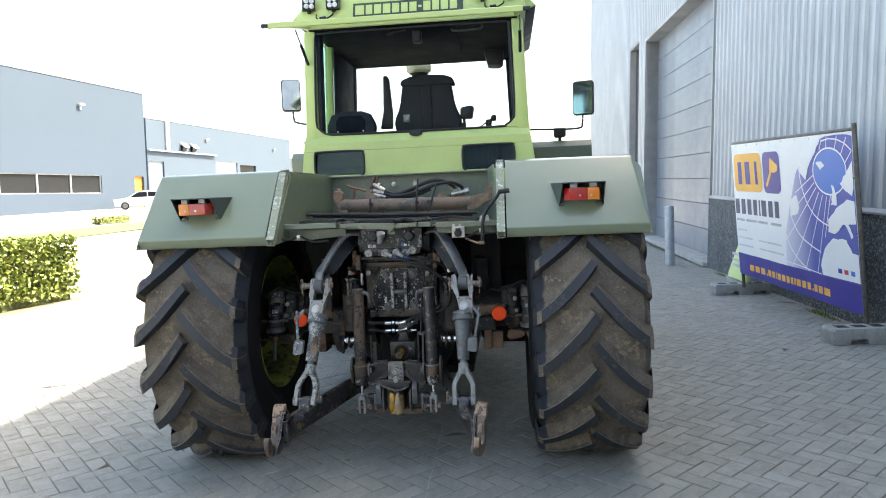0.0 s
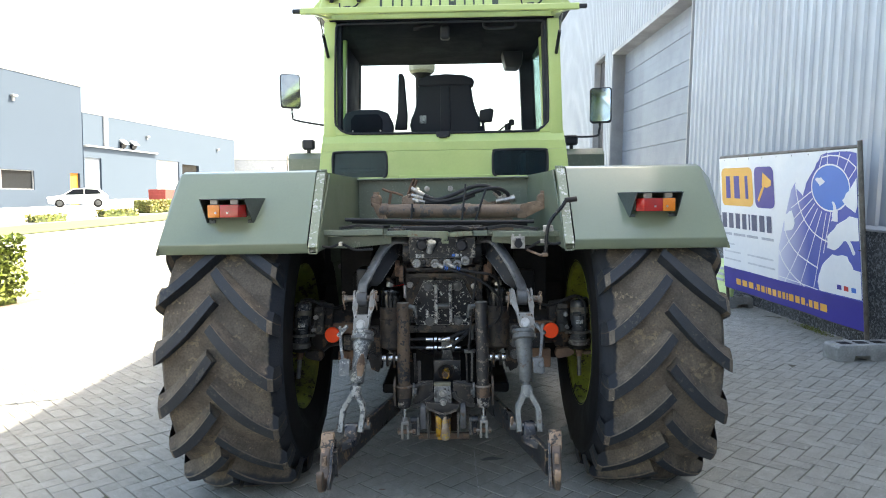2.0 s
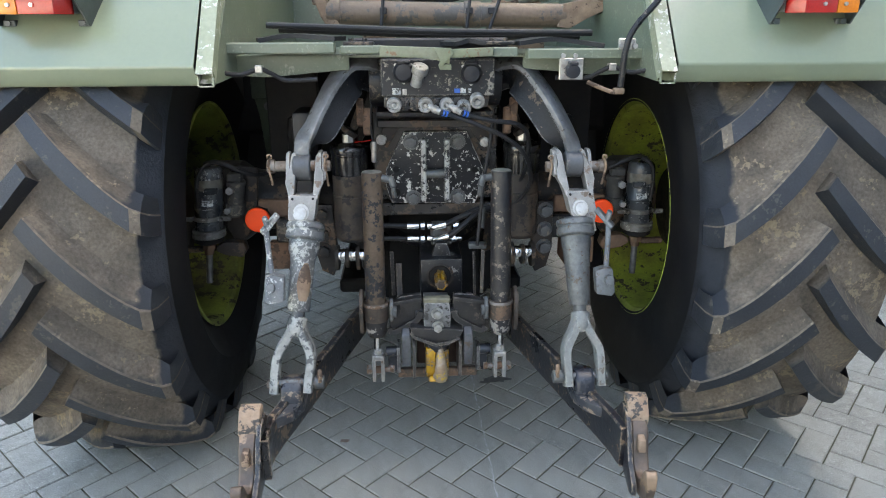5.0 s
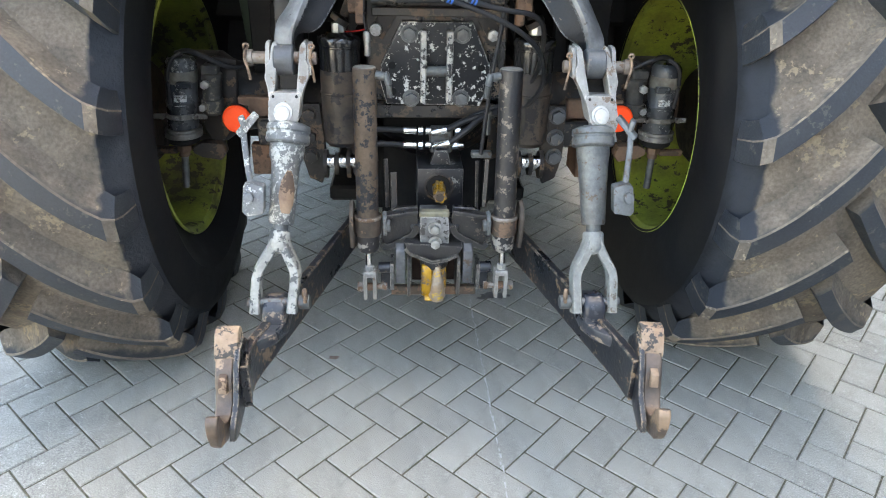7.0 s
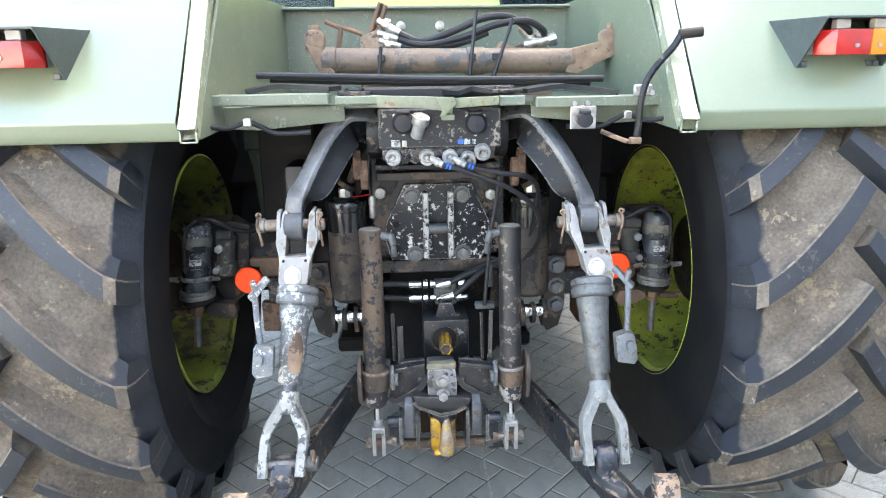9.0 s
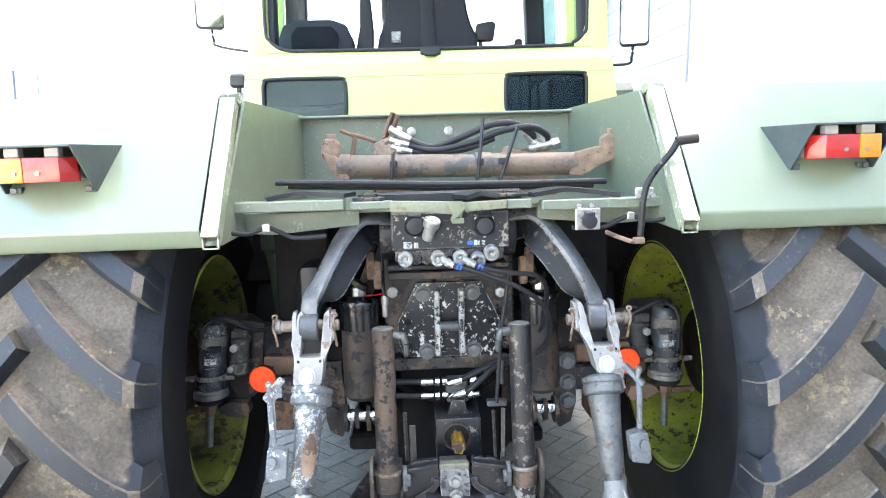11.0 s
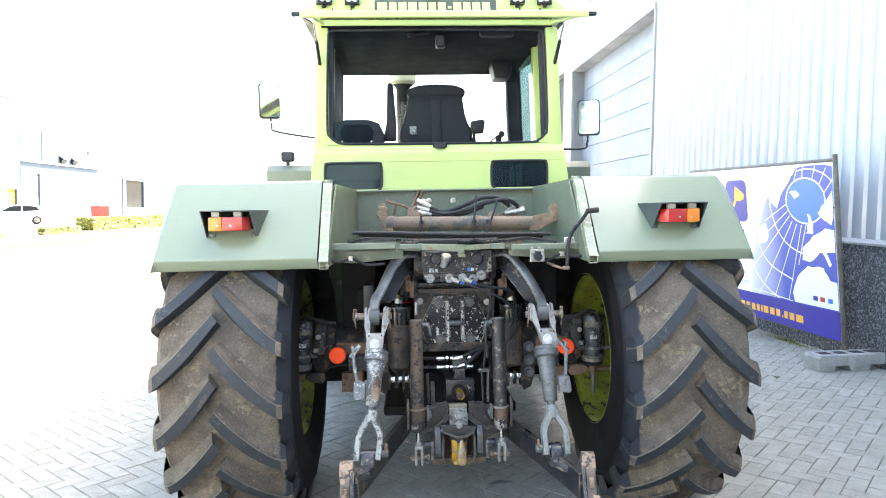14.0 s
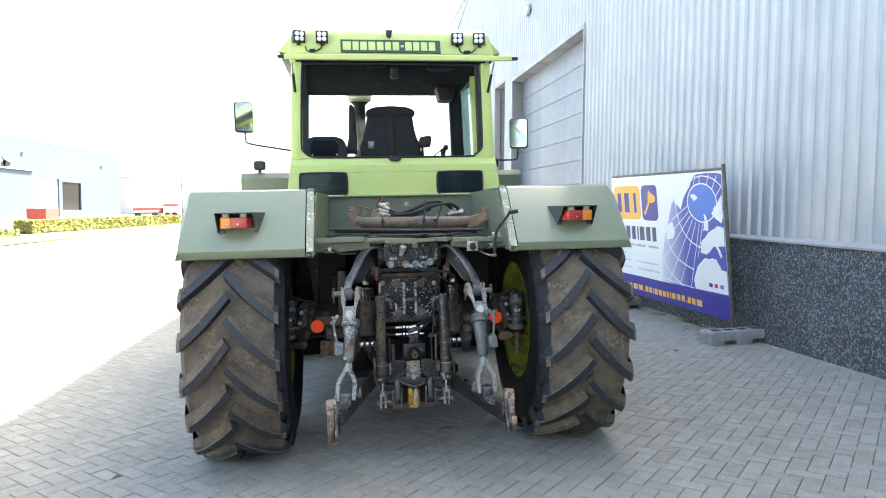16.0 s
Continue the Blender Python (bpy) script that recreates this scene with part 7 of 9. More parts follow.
LUG_SILVER = mat("silver_paint_on_lug", (0.1, 0.105, 0.112), 0.34, m=0.25, c2=(0.05, 0.052, 0.056), s=18, spot=(0.08, 0.055, 0.04), cover=0.16, ss=30, bump=0.25)
RUST_DARK = mat("dark_red_brown_rust", (0.05, 0.026, 0.017), 0.8, c2=(0.03, 0.018, 0.013), s=14, bump=0.3)
HOOK_STEEL = mat("brown_worn_tongue_steel", (0.26, 0.18, 0.115), 0.38, m=0.3, c2=(0.36, 0.31, 0.25), s=26, spot=(0.5, 0.34, 0.06), cover=0.1, ss=40, bump=0.25)
make_centre()


def drawn_in(ob, k):
    """Brings a part nearer to the back of the tractor, keeping its bearing from behind."""
    c = Vector((0.0, -2.213, 1.469))
    ob.matrix_local = Matrix.Translation(c * (1 - k)) @ Matrix.Scale(k, 4)


for o in list(tractor.children):
    k = {"top_link_plate": 0.965, "power_take_off": 0.972, "assist_cylinder": 0.96}.get(o.name.split(".")[0])
    if k:
        drawn_in(o, k)


def make_cab():
    cab = new("cab")
    cab.parent = tractor
    cab["label"] = "lime-green tractor cab with large windows"
    yb, yf = 0.80, 2.28  # back and front faces
    shell = bmesh.new()
    # lower body
    box(shell, -0.81, 0.81, yb + 0.02, yf, 1.10, 1.48, 0.01)
    prism(shell, [(-0.81, 1.48), (0.40, 1.48), (0.40, 1.90), (-0.79, 1.90), (-0.81, 1.70)], "y", yf - 0.05, yf - 0.005, 0.004)
    box(shell, 0.40, 0.81, yf - 0.05, yf - 0.005, 1.48, 1.56, 0.004)
    for sx in (-1, 1):
        prism(shell, [(sx * 0.84, 1.10), (sx * 0.84, 1.70), (sx * 0.80, 1.90), (sx * 0.78, 1.90), (sx * 0.81, 1.70), (sx * 0.81, 1.10)], "y", yb + 0.012, yf, 0.004)
    part("lower_body", shell, LIME, cab, smooth=30)
    # back panel with the two small windows: rails and posts
    b = bmesh.new()
    prism(b, [(-0.84, 1.50), (0.84, 1.50), (0.835, 1.674), (-0.835, 1.674)], "y", yb - 0.028, yb + 0.01, 0.004)
    prism(b, [(-0.835, 1.674), (-0.742, 1.674), (-0.742, 1.845), (-0.815, 1.845)], "y", yb - 0.028, yb + 0.01, 0.004)
    prism(b, [(0.835, 1.674), (0.695, 1.674), (0.695, 1.845), (0.815, 1.845)], "y", yb - 0.028, yb + 0.01, 0.004)
    prism(b, [(-0.372, 1.674), (0.322, 1.674), (0.322, 1.845), (-0.372, 1.845)], "y", yb - 0.028, yb + 0.01, 0.004)
    prism(b, [(-0.815, 1.845), (0.815, 1.845), (0.805, 1.905), (-0.805, 1.905)], "y", yb - 0.028, yb + 0.01, 0.004)
    # sloping shoulder up to the sill of the big opening
    prism(b, [(yb - 0.027, 1.90), (yb + 0.01, 1.90), (yb + 0.05, 1.966), (yb + 0.012, 1.966)], "x", -0.804, 0.804, 0.004)
    part("back_panel", b, LIME, cab, smooth=0)
    for xa, xb in ((-0.742, -0.372), (0.322, 0.695)):
        w = new("rear_quarter_window")
        w.parent = tractor
        g = bmesh.new()
        box(g, xa, xb, yb - 0.016, yb - 0.012, 1.672, 1.847, 0)
        gl = part("pane", g, GLASS_DARK, w, "dark tinted glass", smooth=0)
        gl.visible_shadow = False
        # rounded corners of the opening
        for cx, sg in ((xa, 1), (xb, -1)):
            for cz, sz in ((1.6745, 1), (1.8445, -1)):
                c = bmesh.new()
                R = 0.04
                arc = [(cx + sg * R * (1 - math.cos(a)), cz + sz * R * (1 - math.sin(a))) for a in (0, 0.4, 0.79, 1.18, 1.571)]
                prism(c, [(cx - sg * 0.001, cz - sz * 0.001)] + arc, "y", yb - 0.0275, yb + 0.008)
                bmesh.ops.recalc_face_normals(c, faces=c.faces)
                part("corner_web", c, LIME, w, smooth=0)
        r = bmesh.new()
        path = [Vector((xa + 0.03, yb - 0.03, 1.672)), Vector((xa + 0.008, yb - 0.03, 1.694)), Vector((xa + 0.006, yb - 0.03, 1.80)), Vector((xa + 0.013, yb - 0.03, 1.828)), Vector((xa + 0.042, yb - 0.03, 1.842)),
                Vector((xb - 0.042, yb - 0.03, 1.842)), Vector((xb - 0.013, yb - 0.03, 1.828)), Vector((xb - 0.006, yb - 0.03, 1.80)), Vector((xb - 0.008, yb - 0.03, 1.694)), Vector((xb - 0.03, yb - 0.03, 1.672))]
        pts = curve_pts(path, 4)
        sweep(r, pts, ring(0.008, 8), up=(0, 1, 0))
        part("rubber_seal", r, PLASTIC, w)
    h = bmesh.new()
    box(h, -0.30, 0.31, yb - 0.05, yb - 0.028, 1.63, 1.682, 0.004)
    part("ledge_strip", h, LIME, cab, smooth=0)
    # dark sheets added behind the small windows paint in the cab's unlit inside
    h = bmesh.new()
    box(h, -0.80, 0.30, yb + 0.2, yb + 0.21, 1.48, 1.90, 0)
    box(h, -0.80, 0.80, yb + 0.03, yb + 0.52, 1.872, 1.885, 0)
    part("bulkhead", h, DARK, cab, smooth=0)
    h = bmesh.new()
    for k in range(5):   # control rods that stand behind the small window
        cyl(h, (0.36 + k * 0.045, yb + 0.3, 1.48), (0.35 + k * 0.047, yb + 0.32, 1.87), 0.007 + 0.003 * (k % 2), n=8)
    box(h, 0.58, 0.80, yb + 0.25, yb + 0.9, 1.48, 1.86, 0.02)
    part("control_rods", h, PLASTIC, cab)
    h = bmesh.new()
    tube(h, [(-0.71, yb + 0.12, 1.735), (-0.5, yb + 0.13, 1.73), (-0.40, yb + 0.12, 1.74)], 0.012)
    part("inner_rail", h, TRIM_GREY, cab)
    # four posts, leaning in a little
    for sx in (-1, 1):
        p = bmesh.new()
        prism(p, [(sx * 0.80, 1.90), (sx * 0.712, 1.90), (sx * 0.695, 2.70), (sx * 0.775, 2.70)], "y", yb - 0.0, yb + 0.085, 0.012)
        part("rear_post", p, LIME, cab)
        p = bmesh.new()
        inn = 0.68 if sx > 0 else 0.755
        prism(p, [(sx * 0.80, 1.88), (sx * inn, 1.88), (sx * (inn - 0.03), 2.73), (sx * 0.77, 2.73)], "y", yf - 0.1, yf, 0.012)
        part("front_post", p, TRIM_GREY, cab)
        p = bmesh.new()
        prism(p, [(sx * 0.795, 1.9), (sx * 0.735, 1.9), (sx * 0.708, 2.72), (sx * 0.765, 2.72)], "y", yb + 0.52, yb + 0.58, 0.008)
        part("middle_post", p, LIME, cab)
        if sx < 0:   # dark trim of the shut door
            p = bmesh.new()
            prism(p, [(-0.77, 1.9), (-0.757, 1.9), (-0.73, 2.72), (-0.743, 2.72)], "y", yb + 0.7, yf - 0.12, 0.004)
            part("door_trim", p, TRIM_GREY, cab)
        # inner post trim
        p = bmesh.new()
        prism(p, [(sx * 0.712, 1.93), (sx * 0.685, 1.93), (sx * 0.668, 2.69), (sx * 0.695, 2.69)], "y", yb + 0.03, yb + 0.13, 0.006)
        part("post_trim", p, TRIM_GREY, cab)
        # side panes: tail, door
        for y0, y1 in ((yb + 0.09, yb + 0.515), (yb + 0.585, yf - 0.105)):
            q = bmesh.new()
            prism(q, [(sx * 0.778, 1.9), (sx * 0.774, 1.9), (sx * 0.748, 2.72), (sx * 0.752, 2.72)], "y", y0, y1, 0)
            o = part("side_pane", q, GLASS_SIDE, cab, "green-tinted side glass", smooth=0)
            o.visible_shadow = False
        # door rail
        p = bmesh.new()
        box(p, sx * 0.80 - 0.02, sx * 0.80 + 0.01, yb + 0.08, yf - 0.1, 1.885, 1.915, 0.004)
        part("waist_rail", p, LIME, cab)
    q = bmesh.new()
    box(q, -0.71, 0.71, yf - 0.05, yf - 0.045, 1.9, 2.73, 0)
    o = part("windscreen", q, GLASS, cab, "clear windscreen glass", smooth=0)
    o.visible_shadow = False
    # head and sill of the windscreen
    p = bmesh.new()
    box(p, -0.75, 0.75, yf - 0.1, yf, 2.70, 2.80, 0.01)
    box(p, -0.76, 0.76, yf - 0.25, yf, 1.85, 2.02, 0.02)
    part("windscreen_frame", p, TRIM_GREY, cab)
    # rubber seal round the big back opening
    r = bmesh.new()
    ym = yb + 0.004
    path = [(-0.60, 1.966), (-0.655, 1.976), (-0.70, 2.012), (-0.718, 2.075), (-0.706, 2.45), (-0.697, 2.62), (-0.69, 2.668), (-0.665, 2.68), (-0.5, 2.683), (0.0, 2.685), (0.5, 2.683), (0.652, 2.68), (0.676, 2.668), (0.683, 2.62), (0.69, 2.45), (0.70, 2.075), (0.682, 2.012), (0.637, 1.976), (0.58, 1.966), (0.0, 1.963), (-0.60, 1.966)]
    sweep(r, curve_pts([(x, ym, z) for x, z in path], 5), ring(0.008, 8), up=(0, 1, 0), caps=False)
    part("opening_seal", r, PLASTIC, cab, "black rubber door seal")
    for sx, xe in ((-1, 0.73), (1, 0.715)):
        c = bmesh.new()
        web = [(xe, 1.96), (xe - 0.13, 1.962), (xe - 0.075, 1.974), (xe - 0.03, 2.01), (xe - 0.012, 2.073), (xe - 0.008, 2.12), (xe, 2.12)]
        prism(c, [(sx * x, z) for x, z in web], "y", yb + 0.002, yb + 0.03)
        bmesh.ops.recalc_face_normals(c, faces=c.faces)
        part("corner_web", c, LIME, cab, smooth=0)
    # catch in the middle of the sill
    r = bmesh.new()
    box(r, -0.045, 0.045, yb - 0.02, yb + 0.04, 1.935, 1.972, 0.006)
    box(r, -0.028, 0.028, yb - 0.03, yb - 0.018, 1.928, 1.945, 0.004)
    part("window_catch", r, PLASTIC, cab)
    # roof: tapered cap with a back fascia
    roof = new("roof")
    roof.parent = tractor
    f = bmesh.new()
    prism(f, [(yb - 0.055, 2.735), (yb - 0.06, 2.76), (yb - 0.01, 2.915), (yb + 0.06, 2.972), (yf + 0.05, 2.972), (yf + 0.1, 2.90), (yf + 0.12, 2.78), (yf + 0.05, 2.735)], "x", -0.80, 0.80, 0.018, seg=3)
    for v in f.verts:   # its sides lean in towards the top
        v.co.x *= 1 - 0.075 * max(0.0, (v.co.z - 2.76) / 0.195) ** 1.6
    part("roof_cap", f, LIME, roof, "lime-green roof cap", smooth=40)
    for sx in (-1, 1):  # visor flap at each end
        g = bmesh.new()
        prism(g, [(sx * 0.785, 2.765), (sx * 0.875, 2.79), (sx * 0.775, 2.9)], "y", yb + 0.06, yf, 0.006)
        part("roof_side", g, LIME, roof)
        g = bmesh.new()
        prism(g, [(sx * 0.80, 2.742), (sx * 0.868, 2.784), (sx * 0.79, 2.762)], "y", yb + 0.062, yf, 0.002)
        part("roof_gutter", g, PLASTIC, roof)
    g = bmesh.new()
    box(g, -0.74, 0.74, yb + 0.0, yf - 0.02, 2.70, 2.733, 0.004)
    part("headliner", g, FABRIC, cab, "dark headliner")
    # sag and details under the roof
    g = bmesh.new()
    prism(g, [(yb + 0.1, 2.70), (yb + 0.9, 2.70), (yb + 0.8, 2.66), (yb + 0.2, 2.675)], "x", -0.64, 0.3, 0.01)
    part("roof_console", g, FABRIC, cab)
    g = bmesh.new()
    tube(g, [(0.28, yb + 0.06, 2.69), (0.29, yb + 0.05, 2.655), (0.39, yb + 0.05, 2.65), (0.48, yb + 0.05, 2.655), (0.49, yb + 0.06, 2.69)], 0.009)
    part("grab_handle", g, PLASTIC, cab)
    g = bmesh.new()
    box(g, -0.01, 0.055, yb + 0.1, yb + 0.17, 2.60, 2.69, 0.012)
    cyl(g, (-0.17, yb + 0.08, 2.67), (-0.05, yb + 0.08, 2.685), 0.008, n=8)
    cyl(g, (-0.19, yb + 0.08, 2.665), (-0.15, yb + 0.08, 2.67), 0.016, n=10)
    part("wiper_motor", g, PLASTIC, cab)
    g = bmesh.new()
    prism(g, [(0.47, 2.70), (0.64, 2.70), (0.63, 2.59), (0.6, 2.57), (0.5, 2.575)], "y", yf - 0.5, yf - 0.3, 0.015)
    part("radio_box", g, PLASTIC, cab)
    # sign strip with letter blocks (a brand name, drawn as plain blocks)
    s = new("name_strip")
    s.parent = tractor
    lean = Matrix.Translation((0, yb - 0.047, 2.806)) @ Matrix.Rotation(radians(-17.9), 4, "X")
    g = bmesh.new()
    box(g, -0.397, 0.372, -0.006, 0.004, -0.056, 0.056, 0.002, lean)
    part("strip", g, PLATE_DARK, s, "dark green strip with pale letter blocks")
    g = bmesh.new()
    widths = [0.062, 0.046, 0.05, 0.052, 0.05, 0.046, 0.05, 0.022, 0.05, 0.046, 0.05, 0.05]
    x = -0.38
    for i, wd in enumerate(widths):
        z0, z1 = (-0.036, 0.036) if wd > 0.03 else (-0.008, 0.008)
        box(g, x, x + wd, -0.009, -0.0062, z0, z1, 0, lean)
        x += wd + 0.0125
    part("letter_blocks", g, LIME, s, "pale letter blocks", smooth=0)
    # work lamps
    for x, turn in ((-0.70, 18), (-0.535, 0), (0.505, 0), (0.67, -18)):
        wl = new("work_lamp")
        wl.parent = tractor
        wl.matrix_local = Matrix.Translation((x, yb - 0.085, 2.868)) @ Matrix.Rotation(radians(turn), 4, "Z")
        g = bmesh.new()
        comb = [(0.0, -0.042), (0.0, 0.042), (0.052, 0.042)]   # case and cooling fins in one casting
        for k in range(5, -1, -1):
            z = -0.036 + k * 0.013
            comb += [(0.052, z + 0.005), (0.075, z + 0.005), (0.075, z), (0.052, z)]
        prism(g, comb + [(0.052, -0.042)], "x", -0.045, 0.045)
        part("housing", g, PLASTIC, wl, smooth=0)
        g = bmesh.new()
        box(g, -0.012, 0.012, 0.02, 0.10, -0.06, -0.0415, 0.003)
        part("lamp_foot", g, PLASTIC, wl)
        for ix in (-1, 1):
            for iz in (-1, 1):
                g = bmesh.new()
                lathe(g, [(0.0, 0.006), (0.012, 0.005), (0.017, 0.001), (0.0175, -0.002)], Matrix.Translation((ix * 0.018, -0.001, iz * 0.018)) @ Matrix.Rotation(radians(90), 4, "X"), 14)
                part("lens", g, LED_FACE, wl)
    for x0, x1 in ((-0.66, -0.55), (0.52, 0.64)):
        g = bmesh.new()
        tube(g, [(x0, yb - 0.05, 2.80), (x0 + 0.01, yb - 0.075, 2.765), ((x0 + x1) / 2, yb - 0.08, 2.752), (x1, yb - 0.07, 2.78), (x1 + 0.01, yb - 0.05, 2.80)], 0.005)
        cyl(g, ((x0 + x1) / 2 - 0.025, yb - 0.075, 2.765), ((x0 + x1) / 2 + 0.02, yb - 0.075, 2.768), 0.011, n=10)
        part("lamp_cable", g, PLASTIC, roof)
    g = bmesh.new()
    prism(g, [(-0.05, 2.93), (0.0, 2.93), (-0.006, 2.887), (-0.022, 2.87), (-0.044, 2.887)], "y", yb - 0.06, yb - 0.01, 0.006)
    part("roof_latch", g, PLASTIC, roof)
    g = bmesh.new()
    cyl(g, (0.56, yb + 0.75, 2.92), (0.78, yb + 0.9, 3.5), 0.004, 0.002, n=6)
    part("aerial", g, PLASTIC, roof)
    # rear window, swung up and open: frame bars, pane, gas struts
    win = new("rear_window")
    win.parent = tractor
    win["label"] = "rear window swung up open on two gas struts"
    hinge, edge = Vector((0, yb - 0.01, 2.722)), Vector((0, 0.02, 2.553))
    d = edge - hinge
    g = bmesh.new()
    for sx in (-1, 1):
        bar(g, hinge + Vector((sx * 0.735, 0, 0)), edge + Vector((sx * 0.735, 0, 0)), 0.035, 0.016, 0.004)
    bar(g, edge + Vector((-0.76, 0, 0)), edge + Vector((0.76, 0, 0)), 0.02, 0.034, 0.004)
    bar(g, hinge + Vector((-0.75, -0.01, 0)), hinge + Vector((0.75, -0.01, 0)), 0.018, 0.034, 0.004)
    part("window_frame", g, LIME, win)
    g = bmesh.new()
    for sx in (-1, 1):
        box(g, sx * 0.755, sx * 0.80, edge.y - 0.012, edge.y + 0.012, edge.z - 0.011, edge.z + 0.011, 0.004)
    part("end_cap", g, PLASTIC, win)
    g = bmesh.new()
    prism(g, [(hinge.y - 0.02, hinge.z + 0.002), (hinge.y - 0.02, hinge.z - 0.002), (edge.y + 0.015, edge.z - 0.002), (edge.y + 0.015, edge.z + 0.002)], "x", -0.73, 0.73)
    o = part("pane", g, GLASS, win, "clear glass", smooth=0)
    o.visible_shadow = False
    for sx in (-1, 1):
        g = bmesh.new()
        a, b = Vector((sx * 0.752, yb - 0.005, 2.47)), hinge + d * 0.34 + Vector((sx * 0.75, 0, -0.015))
        cyl(g, a, a + (b - a) * 0.58, 0.011, n=12)
        part("gas_strut", g, PLASTIC, win)
        g = bmesh.new()
        cyl(g, a + (b - a) * 0.58, b, 0.005, n=10)
        part("strut_rod", g, ZINC, win)
    # seat with headless back, folded armrest, side box, steering gear
    seat = sub("driver_seat", "black high-backed driver seat inside the cab")
    g = bmesh.new()
    half = [(0.20, 1.80), (0.22, 1.98), (0.262, 2.03), (0.272, 2.09), (0.262, 2.14), (0.238, 2.19), (0.218, 2.26), (0.205, 2.35), (0.188, 2.42), (0.15, 2.447)]
    prism(g, [(u + 0.01, z) for u, z in half] + [(-u + 0.01, z) for u, z in half[::-1]], "y", 1.47, 1.60, 0.03, seg=3)
    for x in (-0.02, 0.04):
        box(g, x - 0.004, x + 0.004, 1.458, 1.475, 2.02, 2.36, 0.003)
    part("backrest", g, SEAT_BLACK, seat, smooth=45)
    g = bmesh.new()
    prism(g, [(-0.03, 2.0), (0.05, 2.0), (0.045, 2.38), (-0.025, 2.38)], "y", 1.455, 1.475, 0.008)
    prism(g, [(-0.19, 2.385), (0.225, 2.385), (0.236, 2.405), (0.222, 2.435), (0.16, 2.46), (0.02, 2.47), (-0.12, 2.46), (-0.188, 2.435), (-0.202, 2.405)], "y", 1.46, 1.62, 0.02, seg=3)
    part("back_shell", g, SEAT_BLACK, seat, smooth=45)
    g = bmesh.new()
    box(g, -0.24, 0.26, 1.5, 2.0, 1.74, 1.90, 0.04, seg=3)
    part("seat_cushion", g, FABRIC, seat, smooth=45)
    g = bmesh.new()
    prism(g, [(-0.385, 2.06), (-0.285, 2.06), (-0.28, 2.18), (-0.30, 2.46), (-0.315, 2.49), (-0.345, 2.485), (-0.355, 2.2)], "y", 1.50, 1.57, 0.015, seg=3)
    part("armrest", g, PLASTIC, seat, "armrest folded up")
    g = bmesh.new()
    box(g, -0.24, 0.28, 1.48, 1.56, 1.94, 2.06, 0.02, seg=2)
    box(g, 0.19, 0.3, 1.5, 1.9, 2.03, 2.08, 0.012)
    part("lumbar_adjuster", g, SEAT_BLACK, seat)
    g = bmesh.new()
    box(g, -0.185, -0.135, 1.455, 1.475, 2.10, 2.16, 0.003)
    part("seat_label", g, WHITE_STICKER, seat)
    ctl = sub("control_lever", "black control levers on the cab console")
    g = bmesh.new()
    prism(g, [(0.27, 2.11), (0.37, 2.11), (0.385, 2.2), (0.36, 2.215), (0.275, 2.20)], "y", 1.5, 1.58, 0.012)
    cyl(g, (0.31, 1.54, 1.95), (0.3, 1.54, 2.11), 0.012, n=10)
    part("grip", g, PLASTIC, ctl)
    g = bmesh.new()
    cyl(g, (0.49, 1.6, 1.9), (0.5, 1.62, 2.06), 0.008, n=8)
    cyl(g, (0.495, 1.61, 2.04), (0.50, 1.62, 2.1), 0.022, 0.028, n=12, w=0.006)
    part("knob_lever", g, PLASTIC, ctl)
    g = bmesh.new()
    cyl(g, (0.36, 1.62, 2.0), (0.53, 1.72, 2.13), 0.006, n=8)
    box(g, 0.515, 0.56, 1.70, 1.74, 2.10, 2.15, 0.01)
    part("wiper_stalk", g, PLASTIC, ctl)
    box_ = sub("jump_seat", "small dark folded jump seat back beside the driver seat")
    g = bmesh.new()
    prism(g, [(-0.74, 1.85), (-0.39, 1.85), (-0.36, 2.06), (-0.40, 2.15), (-0.47, 2.175), (-0.64, 2.175), (-0.71, 2.15), (-0.745, 2.06)], "y", 1.18, 1.26, 0.02, seg=3)
    part("backrest", g, TRIM_GREY, box_, smooth=45)
    g = bmesh.new()
    prism(g, [(-0.67, 1.9), (-0.45, 1.9), (-0.44, 2.10), (-0.47, 2.14), (-0.64, 2.14), (-0.67, 2.10)], "y", 1.165, 1.185, 0.01)
    part("back_panel", g, FABRIC, box_)
    g = bmesh.new()
    for x in (-0.655, -0.455):
        cyl(g, (x, 1.16, 2.02), (x, 1.168, 2.02), 0.007, n=8)
    part("screws", g, ZINC, box_)
    # dash and wheel
    g = bmesh.new()
    box(g, -0.62, 0.66, 1.9, 2.2, 1.7, 2.0, 0.03)
    part("dash", g, TRIM_GREY, cab)
    # exhaust stack ahead of the cab
    ex = new("air_intake")
    ex.parent = tractor
    g = bmesh.new()
    lathe(g, [(0.0, 1.7), (0.062, 1.7), (0.062, 2.70), (0.075, 2.72), (0.10, 2.74)], Matrix.Translation((-0.225, 2.9, 0)), 24)
    part("pipe", g, SOOT, ex)
    g = bmesh.new()
    lathe(g, [(0.10, 2.735), (0.125, 2.76), (0.13, 2.85), (0.12, 2.88), (0.0, 2.90)], Matrix.Translation((-0.225, 2.9, 0)), 28)
    part("cap", g, CREAM, ex, "cream plastic pre-cleaner bowl")
    # bonnet and front fenders ahead
    g = bmesh.new()
    prism(g, [(-0.42, 1.2), (0.42, 1.2), (0.42, 1.82), (0.36, 1.9), (-0.36, 1.9), (-0.42, 1.82)], "y", yf + 0.01, 4.1, 0.02)
    part("bonnet", g, GREEN, tractor)
